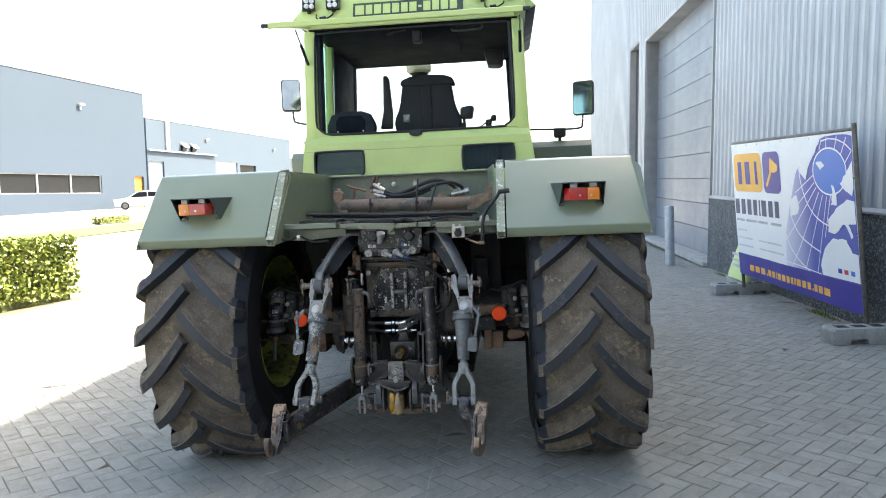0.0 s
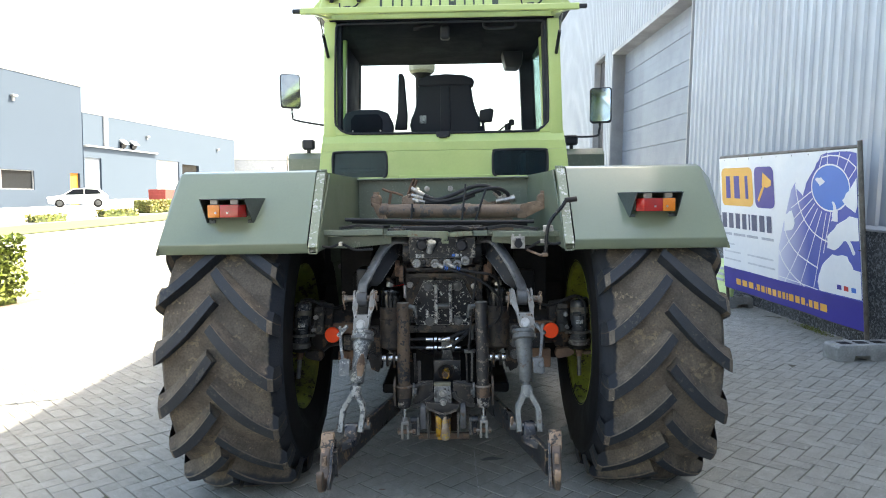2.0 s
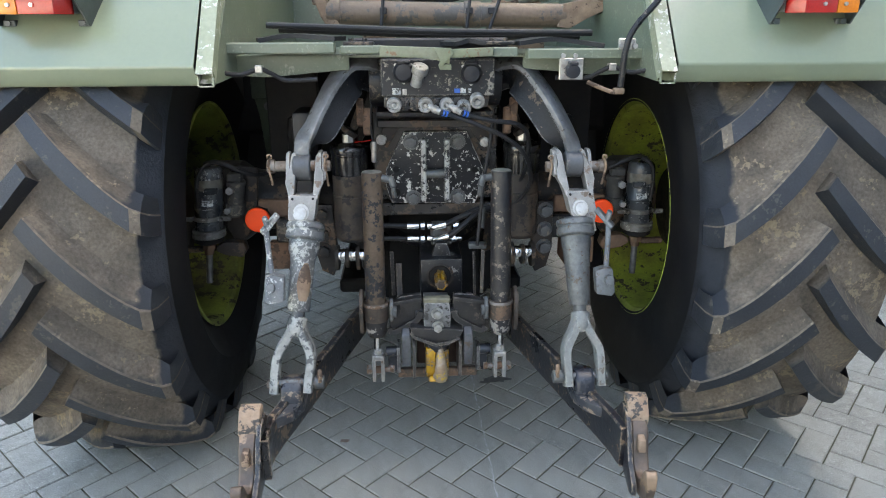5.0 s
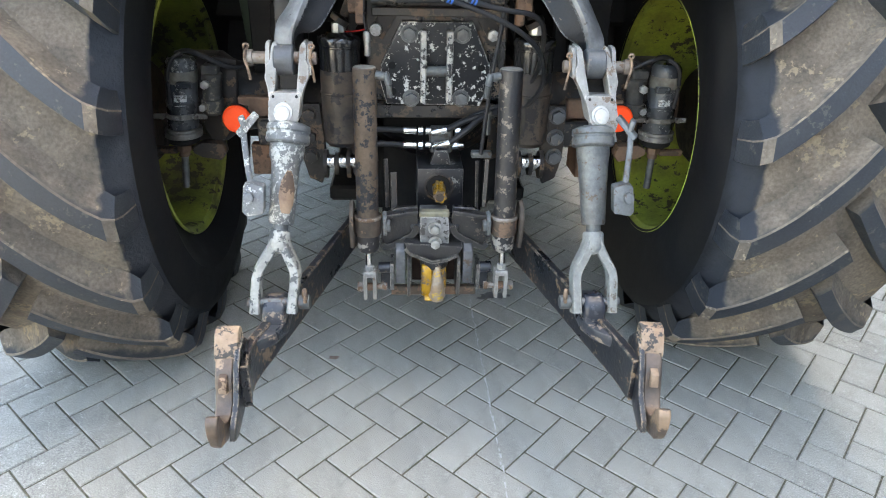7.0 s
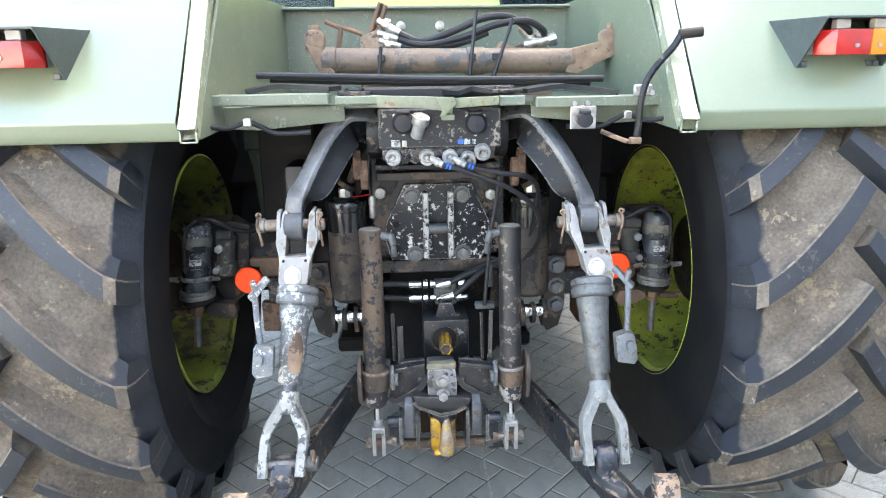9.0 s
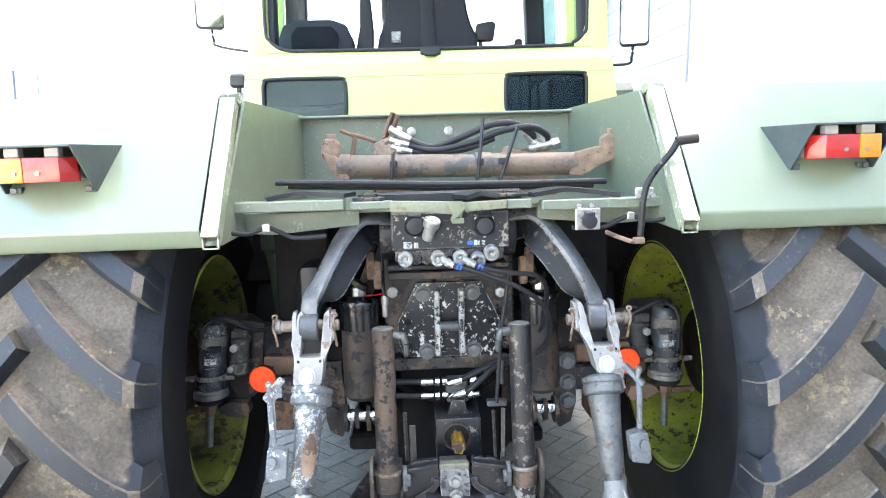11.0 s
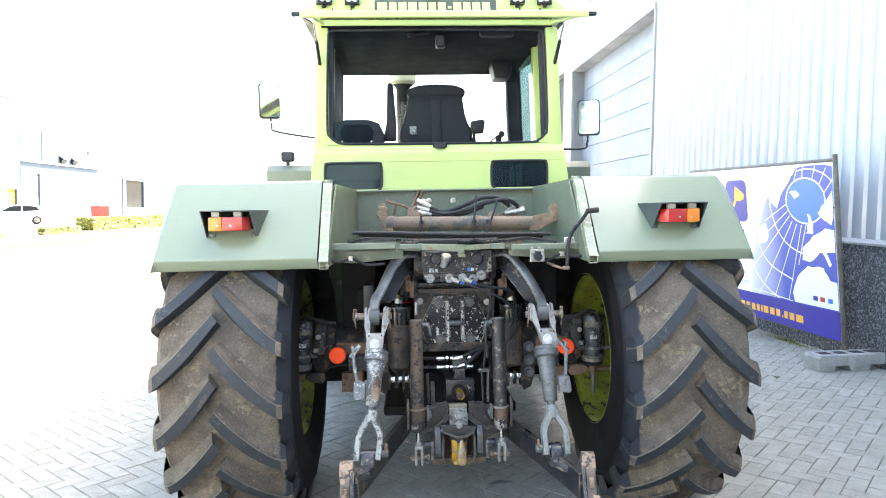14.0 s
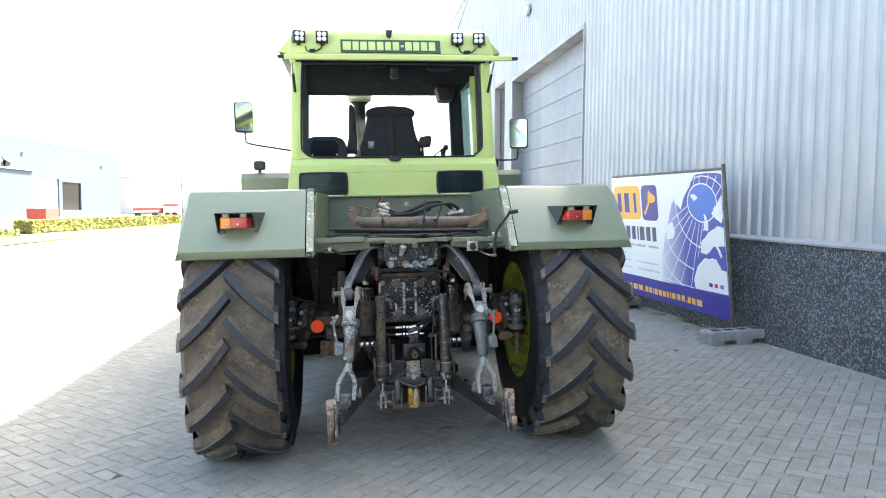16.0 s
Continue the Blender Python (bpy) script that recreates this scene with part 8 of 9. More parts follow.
    for sx in (-1, 1):
        g = bmesh.new()
        prism(g, [(2.32, 1.62), (2.30, 1.9), (2.36, 1.955), (3.6, 1.955), (3.75, 1.75), (3.75, 1.68), (3.55, 1.86), (2.42, 1.86), (2.36, 1.62)], "x", sx * 0.84, sx * 1.41, 0.01)
        # same green paint in its darkened copy, to hold down the sky on it
        part("front_fender", g, DECK_GREEN, tractor, "olive-green front fender box")
        wl = new("front_lamp")
        wl.parent = tractor
        g = bmesh.new()
        x = 1.128 if sx > 0 else -1.235
        box(g, x - 0.055, x + 0.055, 2.34, 2.42, 1.985, 2.075, 0.015)
        box(g, x - 0.015, x + 0.015, 2.36, 2.40, 1.95, 1.985, 0.003)
        part("lamp_body", g, PLASTIC, wl)
    # mirrors
    for sx, x0, x1, z0, z1 in ((-1, -1.43, -1.255, 2.335, 2.632), (1, 1.21, 1.39, 2.138, 2.432)):
        mr = new("wing_mirror")
        mr.parent = tractor
        turn = Matrix.Translation(((x0 + x1) / 2, 2.2 if sx < 0 else 1.97, (z0 + z1) / 2)) @ Matrix.Rotation(radians(19 if sx < 0 else -18.7), 4, "Z") @ Matrix.Rotation(radians(-4), 4, "X")
        w, h = (x1 - x0) / 2, (z1 - z0) / 2
        g = bmesh.new()
        prism(g, [(-w, -h * 0.86), (-w * 0.92, -h * 0.95), (-w * 0.76, -h), (w * 0.76, -h), (w * 0.92, -h * 0.95), (w, -h * 0.86), (w, h * 0.86), (w * 0.92, h * 0.95), (w * 0.76, h), (-w * 0.76, h), (-w * 0.92, h * 0.95), (-w, h * 0.86)], "y", 0.0, 0.05, 0.012, turn)
        part("shell", g, PLASTIC, mr)
        g = bmesh.new()
        w, h = w * 0.9, h * 0.93
        prism(g, [(-w, -h * 0.86), (-w * 0.92, -h * 0.95), (-w * 0.76, -h), (w * 0.76, -h), (w * 0.92, -h * 0.95), (w, -h * 0.86), (w, h * 0.86), (w * 0.92, h * 0.95), (w * 0.76, h), (-w * 0.76, h), (-w * 0.92, h * 0.95), (-w, h * 0.86)], "y", -0.002, 0.003, 0, turn)
        part("mirror_glass", g, MIRROR, mr, "mirror glass", smooth=0)
        g = bmesh.new()
        xc, ym = (x0 + x1) / 2, 2.23 if sx < 0 else 2.0
        tube(g, [(xc, ym, z0 + 0.02), (xc - sx * 0.005, ym, z0 - 0.06), (xc - sx * 0.06, ym, z0 - 0.11), (sx * 0.79, ym - 0.08, z0 - (0.2 if sx < 0 else 0.105))], 0.009, 6)
        part("mirror_arm", g, PLASTIC, mr)


make_cab()

# ---- the banner on its fence feet ----
BANNER_WHITE = mat("white_vinyl", (0.88, 0.88, 0.88), 0.4, c2=(0.83, 0.84, 0.86), s=1.5, bump=0.05, bs=20, grain=0.02)
GLOBE_SEA = mat("blue_vinyl_print", (0.055, 0.09, 0.42), 0.38, c2=(0.08, 0.11, 0.48), s=1.6, bump=0.04, bs=20, grain=0.02)
BANNER_BLUE = mat("deep_blue_vinyl_print", (0.035, 0.03, 0.30), 0.38, c2=(0.03, 0.028, 0.26), s=2, bump=0.04, bs=20, grain=0.02)
GLOBE_BLUE = mat("light_blue_vinyl_print", (0.04, 0.17, 0.6), 0.38, c2=(0.06, 0.2, 0.64), s=2, grain=0.02)
PRINT_ORANGE = mat("orange_vinyl_print", (0.85, 0.42, 0.05), 0.4, c2=(0.9, 0.5, 0.1), s=3, grain=0.02)
PRINT_DARK = mat("dark_slate_vinyl_print", (0.07, 0.085, 0.17), 0.4, grain=0.02)
PRINT_GREY = mat("grey_vinyl_print", (0.5, 0.51, 0.56), 0.4, grain=0.02)
PRINT_PALE = mat("pale_grey_vinyl_print", (0.68, 0.69, 0.73), 0.4, grain=0.02)
PRINT_RED = mat("red_vinyl_print", (0.6, 0.04, 0.04), 0.4)
FRAME_POLE = mat("dull_brown_grey_pole", (0.16, 0.14, 0.12), 0.5, m=0.3, c2=(0.1, 0.085, 0.07), s=14)
BLOCK = mat("recycled_grey_block", (0.30, 0.305, 0.30), 0.85, c2=(0.23, 0.235, 0.23), s=8, bump=0.6, bs=60, grain=0.18)
LIME_BOARD = mat("pale_lime_plastic", (0.60, 0.75, 0.33), 0.45, c2=(0.55, 0.7, 0.3), s=6)

B_TL, B_TR, B_BL, B_BR = Vector((3.52, 5.10, 1.985)), Vector((3.745, 2.50, 1.925)), Vector((3.655, 5.17, 0.315)), Vector((3.885, 2.545, 0.22))
b_nrm = (B_TR - B_TL).cross(B_BL - B_TL).normalized()
if b_nrm.x > 0:
    b_nrm = -b_nrm


def on_banner(u, v, lift=0.0):
    """A place on the cloth: u from its far edge to its near one, v from the bottom up; the cloth sags and ripples a little."""
    p = (B_BL.lerp(B_BR, u)).lerp(B_TL.lerp(B_TR, u), v)
    ripple = 0.006 * math.sin(u * 17 + 2 * v) * (1 - v) + 0.01 * math.sin(u * 5 + v * 4) * v * (1 - v) * 2
    return p + b_nrm * (lift + ripple)


def patch(bm, poly, lift, fine=0.06):
    """A flat printed shape, draped: cut into a fine grid by slicing."""
    t = bmesh.new()
    f = t.faces.new([t.verts.new((u, v, 0)) for u, v in poly])
    us, vs = [p[0] for p in poly], [p[1] for p in poly]
    for axis, lo, hi in ((0, min(us), max(us)), (1, min(vs), max(vs))):
        k = math.ceil(lo / fine) * fine
        while k < hi:
            no = (1, 0, 0) if axis == 0 else (0, 1, 0)
            co = (k, 0, 0) if axis == 0 else (0, k, 0)
            bmesh.ops.bisect_plane(t, geom=t.verts[:] + t.edges[:] + t.faces[:], plane_co=co, plane_no=no)
            k += fine
    for v in t.verts:
        v.co = on_banner(v.co.x, v.co.y, lift)
    for f in t.faces:
        f.normal_update()
        if f.normal.dot(b_nrm) < 0:
            f.normal_flip()
    return put_in(bm, t)


def rect(u0, v0, u1, v1):
    return [(u0, v0), (u1, v0), (u1, v1), (u0, v1)]


def rounded(u0, v0, u1, v1, ru, rv):
    out = []
    for cu, cv, a0 in ((u1 - ru, v1 - rv, 0), (u0 + ru, v1 - rv, 90), (u0 + ru, v0 + rv, 180), (u1 - ru, v0 + rv, 270)):
        for k in range(6):
            a = radians(a0 + k * 18)
            out.append((cu + ru * math.cos(a), cv + rv * math.sin(a)))
    return out


def stroke(bm, pts, w, lift):
    """A printed line of width w through pairs; u is squeezed by the banner's shape."""
    for (u0, v0), (u1, v1) in zip(pts, pts[1:]):
        du, dv = (u1 - u0) * 2.6, (v1 - v0) * 1.65
        ln = math.hypot(du, dv) or 1
        nu, nv = -dv / ln * w / 2.6, du / ln * w / 1.65
        patch(bm, [(u0 - nu, v0 - nv), (u1 - nu, v1 - nv), (u1 + nu, v1 + nv), (u0 + nu, v0 + nv)], lift, 0.3)


def fade_print(mt, ya, yb):
    """The print runs out from blue to the white cloth along y."""
    n, l = mt.node_tree.nodes, mt.node_tree.links
    co, sp, mr, mx = (n.new(k) for k in ("ShaderNodeTexCoord", "ShaderNodeSeparateXYZ", "ShaderNodeMapRange", "ShaderNodeMix"))
    mx.data_type = "RGBA"
    mr.inputs["From Min"].default_value, mr.inputs["From Max"].default_value = ya, yb
    bsdf = n["Principled BSDF"]
    old = bsdf.inputs["Base Color"].links[0].from_socket
    l.new(co.outputs["Object"], sp.inputs[0]), l.new(sp.outputs["Y"], mr.inputs["Value"]), l.new(mr.outputs["Result"], mx.inputs[0])
    mx.inputs[6].default_value = (0.72, 0.72, 0.82, 1)
    l.new(old, mx.inputs[7]), l.new(mx.outputs[2], bsdf.inputs["Base Color"])


LANDS = [[(0.628, 0.917), (0.691, 0.951), (0.758, 0.985), (0.803, 0.975), (0.764, 0.9), (0.704, 0.809), (0.681, 0.735), (0.638, 0.78)],
         [(0.763, 0.838), (0.799, 0.849), (0.823, 0.822), (0.791, 0.797)],
         [(0.858, 0.707), (0.873, 0.704), (0.889, 0.656), (0.886, 0.595), (0.847, 0.594), (0.864, 0.662)],
         [(0.997, 0.845), (0.953, 0.77), (0.916, 0.719), (0.946, 0.679), (0.985, 0.652), (0.997, 0.695)],
         [(0.882, 0.581), (0.951, 0.633), (0.997, 0.624), (0.997, 0.5), (0.915, 0.489), (0.863, 0.43), (0.818, 0.435), (0.822, 0.505)],
         [(0.928, 0.491), (0.95, 0.493), (0.975, 0.431), (0.961, 0.416)],
         [(0.785, 0.33), (0.847, 0.404), (0.93, 0.404), (0.96, 0.336), (0.997, 0.331), (0.997, 0.173), (0.762, 0.17), (0.752, 0.223)],
         [(0.543, 0.607), (0.598, 0.641), (0.613, 0.558), (0.592, 0.518), (0.536, 0.501)]]


def make_banner():
    ban = thing("banner", "printed advertising banner laced to a fence frame before the wall", "banner")
    b = bmesh.new()
    patch(b, rect(0, 0, 1, 1), 0)
    bmesh.ops.solidify(b, geom=b.faces[:], thickness=0.002)
    part("cloth", b, BANNER_WHITE, ban, "white vinyl cloth")
    b = bmesh.new()
    patch(b, rect(0, 0, 1, 0.165), 0.0025)
    part("blue_band", b, BANNER_BLUE, ban, "deep blue printed band")
    # globe: a dark blue field that runs out to white, its bright cap, white grid and lands
    b = bmesh.new()
    patch(b, [(0.772, 0.967), (0.828, 0.985), (0.906, 0.99), (0.968, 0.985), (0.998, 0.975), (0.998, 0.165), (0.762, 0.165), (0.48, 0.165), (0.49, 0.39), (0.53, 0.553), (0.6, 0.772), (0.69, 0.906)], 0.0025, 0.08)
    fade_print(GLOBE_SEA, on_banner(0.47, 0.5).y, on_banner(0.70, 0.5).y)
    part("globe_sea", b, GLOBE_SEA, ban, "printed blue globe")
    ell = lambda k, a: (0.849 + 0.109 * k * math.cos(a), 0.787 + 0.133 * k * math.sin(a))
    disc = [ell(1, 2 * math.pi * k / 36) for k in range(36)]
    b = bmesh.new()
    patch(b, disc, 0.004)
    part("globe_cap", b, GLOBE_BLUE, ban, "lighter blue printed polar disc")
    b = bmesh.new()
    stroke(b, disc + disc[:1], 0.008, 0.0055)
    for line in ([(0.632, 0.81), (0.642, 0.712), (0.672, 0.608), (0.723, 0.531), (0.78, 0.489), (0.828, 0.471)], [(0.537, 0.52), (0.563, 0.445), (0.614, 0.375), (0.684, 0.334), (0.757, 0.304)], [(0.493, 0.372), (0.522, 0.297), (0.588, 0.217), (0.662, 0.168)]):
        stroke(b, [(p.x, p.y) for p in curve_pts([(u, v, 0) for u, v in line], 4)], 0.0075, 0.0055)
    for a, c in (((0.738, 0.765), (0.593, 0.656)), ((0.743, 0.722), (0.533, 0.512)), ((0.754, 0.693), (0.493, 0.34)), ((0.771, 0.665), (0.529, 0.168)), ((0.796, 0.649), (0.631, 0.168)), ((0.823, 0.643), (0.723, 0.168)), ((0.85, 0.652), (0.794, 0.40)), ((0.485, 0.195), (0.75, 0.17)),
                 ((0.792, 0.908), (0.811, 0.975)), ((0.838, 0.92), (0.844, 0.982)), ((0.893, 0.91), (0.911, 0.985)), ((0.93, 0.88), (0.968, 0.971)), ((0.954, 0.833), (0.996, 0.897))):
        stroke(b, [a, c], 0.005, 0.0055)
    stroke(b, [(0.807, 0.962), (0.854, 0.972), (0.906, 0.965), (0.955, 0.94), (0.996, 0.897)], 0.006, 0.0055)
    part("globe_grid", b, BANNER_WHITE, ban, "white printed grid lines")
    rng = random.Random(8)
    for land in LANDS:
        rough = []
        for (u0, v0), (u1, v1) in zip(land, land[1:] + land[:1]):   # a ragged coast between the corners
            inside = max(u0, u1) < 0.99
            for k in range(3):
                j = 0.006 if k and inside else 0.0
                rough.append((min(u0 + (u1 - u0) * k / 3 + rng.uniform(-j, j) * 0.6, 0.997), max(v0 + (v1 - v0) * k / 3 + rng.uniform(-j, j), 0.167)))
        b = bmesh.new()
        patch(b, rough, 0.007, 0.08)
        part("land", b, BANNER_WHITE, ban)
    # emblem and name, as plain shapes
    b = bmesh.new()
    patch(b, rounded(0.018, 0.645, 0.302, 0.925, 0.03, 0.045), 0.003)
    part("emblem_orange", b, PRINT_ORANGE, ban, "orange printed block")
    b = bmesh.new()
    patch(b, rounded(0.318, 0.642, 0.473, 0.925, 0.03, 0.045), 0.003)
    part("emblem_blue", b, BANNER_BLUE, ban, "blue printed block")
    b = bmesh.new()
    stroke(b, [(0.345, 0.69), (0.41, 0.83)], 0.02, 0.0045)
    patch(b, [(0.38, 0.80), (0.39, 0.885), (0.41, 0.87), (0.455, 0.83), (0.45, 0.795), (0.415, 0.78)], 0.0045, 0.3)
    part("emblem_mark", b, PRINT_ORANGE, ban)
    b = bmesh.new()
    for u0, u1 in ((0.06, 0.10), (0.135, 0.185), (0.235, 0.26)):
        patch(b, rect(u0, 0.7, u1, 0.865), 0.0045, 0.3)
    part("emblem_bars", b, BANNER_BLUE, ban)
    b = bmesh.new()
    u = 0.012
    for wd in (0.054, 0.05, 0.048, 0.046, 0.016, 0.056, 0.05, 0.044):
        patch(b, rect(u, 0.475, u + wd * 0.82, 0.588), 0.003, 0.3)
        u += wd + 0.0105
    part("name_bars", b, PRINT_DARK, ban, "dark printed bars")
    b = bmesh.new()
    for u0, u1 in ((0.015, 0.1), (0.115, 0.22), (0.23, 0.33), (0.36, 0.455)):
        patch(b, rect(u0, 0.42, u1, 0.438), 0.003, 0.3)
    part("subtitle_bars", b, PRINT_GREY, ban)
    b = bmesh.new()
    for u0, u1, v in ((0.02, 0.12, 0.345), (0.02, 0.17, 0.285), (0.23, 0.45, 0.285), (0.02, 0.17, 0.225), (0.23, 0.46, 0.225)):
        patch(b, rect(u0, v, u1, v + 0.012), 0.003, 0.3)
    part("contact_bars", b, PRINT_PALE, ban)
    b = bmesh.new()
    u = 0.121
    for wd in (0.05, 0.05, 0.05, 0.012, 0.036, 0.036, 0.014, 0.034, 0.036, 0.03, 0.024, 0.014, 0.038, 0.036, 0.032, 0.012, 0.03, 0.038, 0.054):
        patch(b, rect(u, 0.046, u + wd * 0.8, 0.046 + (0.016 if wd == 0.012 else 0.046)), 0.004, 0.3)
        u += wd + 0.0038
    part("address_bars", b, PRINT_ORANGE, ban, "orange printed bars on the band")
    for u, m_ in ((0.868, BANNER_BLUE), (0.905, PRINT_RED), (0.945, GLOBE_BLUE)):
        b = bmesh.new()
        patch(b, rect(u, 0.205, u + 0.024, 0.232), 0.0085, 0.3)
        part("small_mark", b, m_, ban)
    # frame: poles and lacing
    def pole(a, c, name):
        b = bmesh.new()
        cyl(b, a, c, 0.021, n=14, w=0.003)
        part(name, b, FRAME_POLE, ban, "dull grey steel frame pole")
    out = -b_nrm * 0.03
    pole(B_BR + (B_BR - B_TR) * 0.055 + out * 0.2 + (B_BR - B_BL) * 0.012, B_TR + (B_TR - B_BR) * 0.04 + out * 0.2 + (B_TR - B_TL) * 0.012, "near_pole")
    pole(B_BL + (B_BL - B_TL) * 0.12 + out, B_TL + (B_TL - B_BL) * 0.01 + out, "far_pole")
    pole(B_TL + out + Vector((0, 0, 0.012)), B_TR + out + Vector((0, 0, 0.012)), "top_pole")
    pole(B_BL + out, B_BR + out, "bottom_pole")
    b = bmesh.new()
    for k in range(9):
        p = on_banner((k + 0.5) / 9, 1.0)
        cyl(b, p + Vector((0, 0, -0.03)), p + out + Vector((0, 0, 0.035)), 0.004, n=6)
    for v in (0.18, 0.45, 0.75):
        p = on_banner(1.0, v)
        cyl(b, p - (B_TR - B_TL).normalized() * 0.03, p + (B_TR - B_TL).normalized() * 0.05, 0.005, n=6)
    part("lacing", b, PLASTIC, ban)


def fence_foot(x, y, turn):
    ft = thing("fence_foot", "grey recycled-plastic fence foot block on the paving", "fence foot", "fence feet", at=(x, y, 0))
    ft.rotation_euler = (0, 0, radians(turn))
    b = bmesh.new()
    # block with two arched hollows below; slots on top are dark plates painting their shade
    prism(b, [(-0.36, 0.0), (-0.36, 0.125), (-0.34, 0.15), (0.34, 0.15), (0.36, 0.125), (0.36, 0.0), (0.30, 0.0), (0.29, 0.05), (0.15, 0.05), (0.14, 0.0), (-0.05, 0.0), (-0.06, 0.05), (-0.2, 0.05), (-0.21, 0.0)], "y", -0.115, 0.115, 0.01)
    part("block", b, BLOCK, ft)
    for xx in (-0.24, -0.08, 0.08, 0.24):
        b = bmesh.new()
        box(b, xx - 0.05, xx + 0.05, -0.05, 0.05, 0.1475, 0.1525, 0.002)
        part("pocket", b, DARK, ft, "dark plate painted as a hollow's shade")
    return ft


make_banner()
fence_foot(3.86, 2.42, 3)
fence_foot(3.70, 5.35, 3)


def make_board():
    bd = thing("lime_board", "pale lime plastic barrier board leaning on a block by the wall", "board")
    b = bmesh.new()
    prism(b, [(5.25, 0.16), (5.98, 0.16), (5.98, 0.24), (5.72, 0.64), (5.38, 0.66), (5.25, 0.3)], "x", 0.0, 0.06, 0.02, Matrix.Translation((3.72, 0, 0)) @ Matrix.Rotation(radians(7), 4, "Y"))
    part("panel", b, LIME_BOARD, bd)
    b = bmesh.new()
    for k in range(3):
        box(b, 3.70 + 0.045 + 0.028 * k * 0, 3.735, 5.45, 5.75, 0.34 + k * 0.08, 0.375 + k * 0.08, 0.002)
    part("print_bars", b, PRINT_GREY, bd)


make_board()
fence_foot(3.86, 5.9, 80)


def make_weeds():
    bm = bmesh.new()
    rng = random.Random(3)
    for _ in range(260):
        x, y = 4.08 + rng.uniform(-0.07, 0.02), rng.choice((3.6, 3.75, 3.85, 7.3)) + rng.gauss(0, 0.12)
        h, a = rng.uniform(0.015, 0.055), rng.uniform(0, 6.28)
        d = Vector((math.cos(a), math.sin(a), 0)) * 0.006
        t = Vector((rng.gauss(0, 0.02), rng.gauss(0, 0.02), h))
        p = Vector((x, y, -0.005))
        bm.faces.new((bm.verts.new(p - d), bm.verts.new(p + d), bm.verts.new(p + t)))
    tagged(part("weeds", bm, LEAF, smooth=0), "small green weeds at the foot of the plinth", "weeds", kind="stuff")


# ---- hedges, lawn and the buildings across the road ----
LEAF = mat("hedge_leaf", (0.12, 0.16, 0.025), 0.5, c2=(0.18, 0.2, 0.036), s=4, per_object=0.45, bump=0)
LEAF_SHADE = mat("hedge_core_painted_shade", (0.05, 0.075, 0.015), 0.7, c2=(0.02, 0.03, 0.008), s=14, spot=(0.12, 0.15, 0.03), cover=0.35, ss=18, bump=1.0, bs=16)
LEAF_RUSSET = mat("russet_hedge_leaf", (0.27, 0.23, 0.075), 0.55, c2=(0.23, 0.26, 0.075), s=0.8, per_object=0.4, bump=0)
TWIG = mat("hedge_twig", (0.09, 0.07, 0.05), 0.8)
GRASS = mat("lawn_grass", (0.13, 0.16, 0.04), 0.8, c2=(0.17, 0.18, 0.05), s=0.7, bump=0.4, bs=40, grain=0.25)
EARTH = mat("bare_earth", (0.16, 0.12, 0.09), 0.95, bump=0.5)
# sunlit far walls: colours set far below pale panels to offset strong sun
WALL_GREY_SUNLIT = mat("grey_panel_wall_darkened_for_sun", (0.05, 0.068, 0.095), 0.7, c2=(0.049, 0.0665, 0.093), s=0.15, bump=0, grain=0.0, rv=0, spec=0.1)
WALL_WHITE_SUNLIT = mat("white_panel_wall_darkened_for_sun", (0.062, 0.083, 0.112), 0.7, c2=(0.061, 0.0815, 0.11), s=0.15, bump=0, grain=0.0, rv=0, spec=0.1)
DOOR_WHITE = mat("white_door_panel", (0.5, 0.5, 0.5), 0.5)
WINDOW_DARK = mat("dark_window_glass", (0.012, 0.014, 0.017), 0.1, bump=0, spec=0.2)
ORANGE_DOOR = mat("orange_door_paint", (0.7, 0.25, 0.03), 0.5)
RED_BOX = mat("red_container_paint", (0.35, 0.05, 0.04), 0.5)
CAR_WHITE = mat("white_car_paint", (0.75, 0.76, 0.77), 0.25, coat=0.6, bump=0, grain=0.01)
make_weeds()


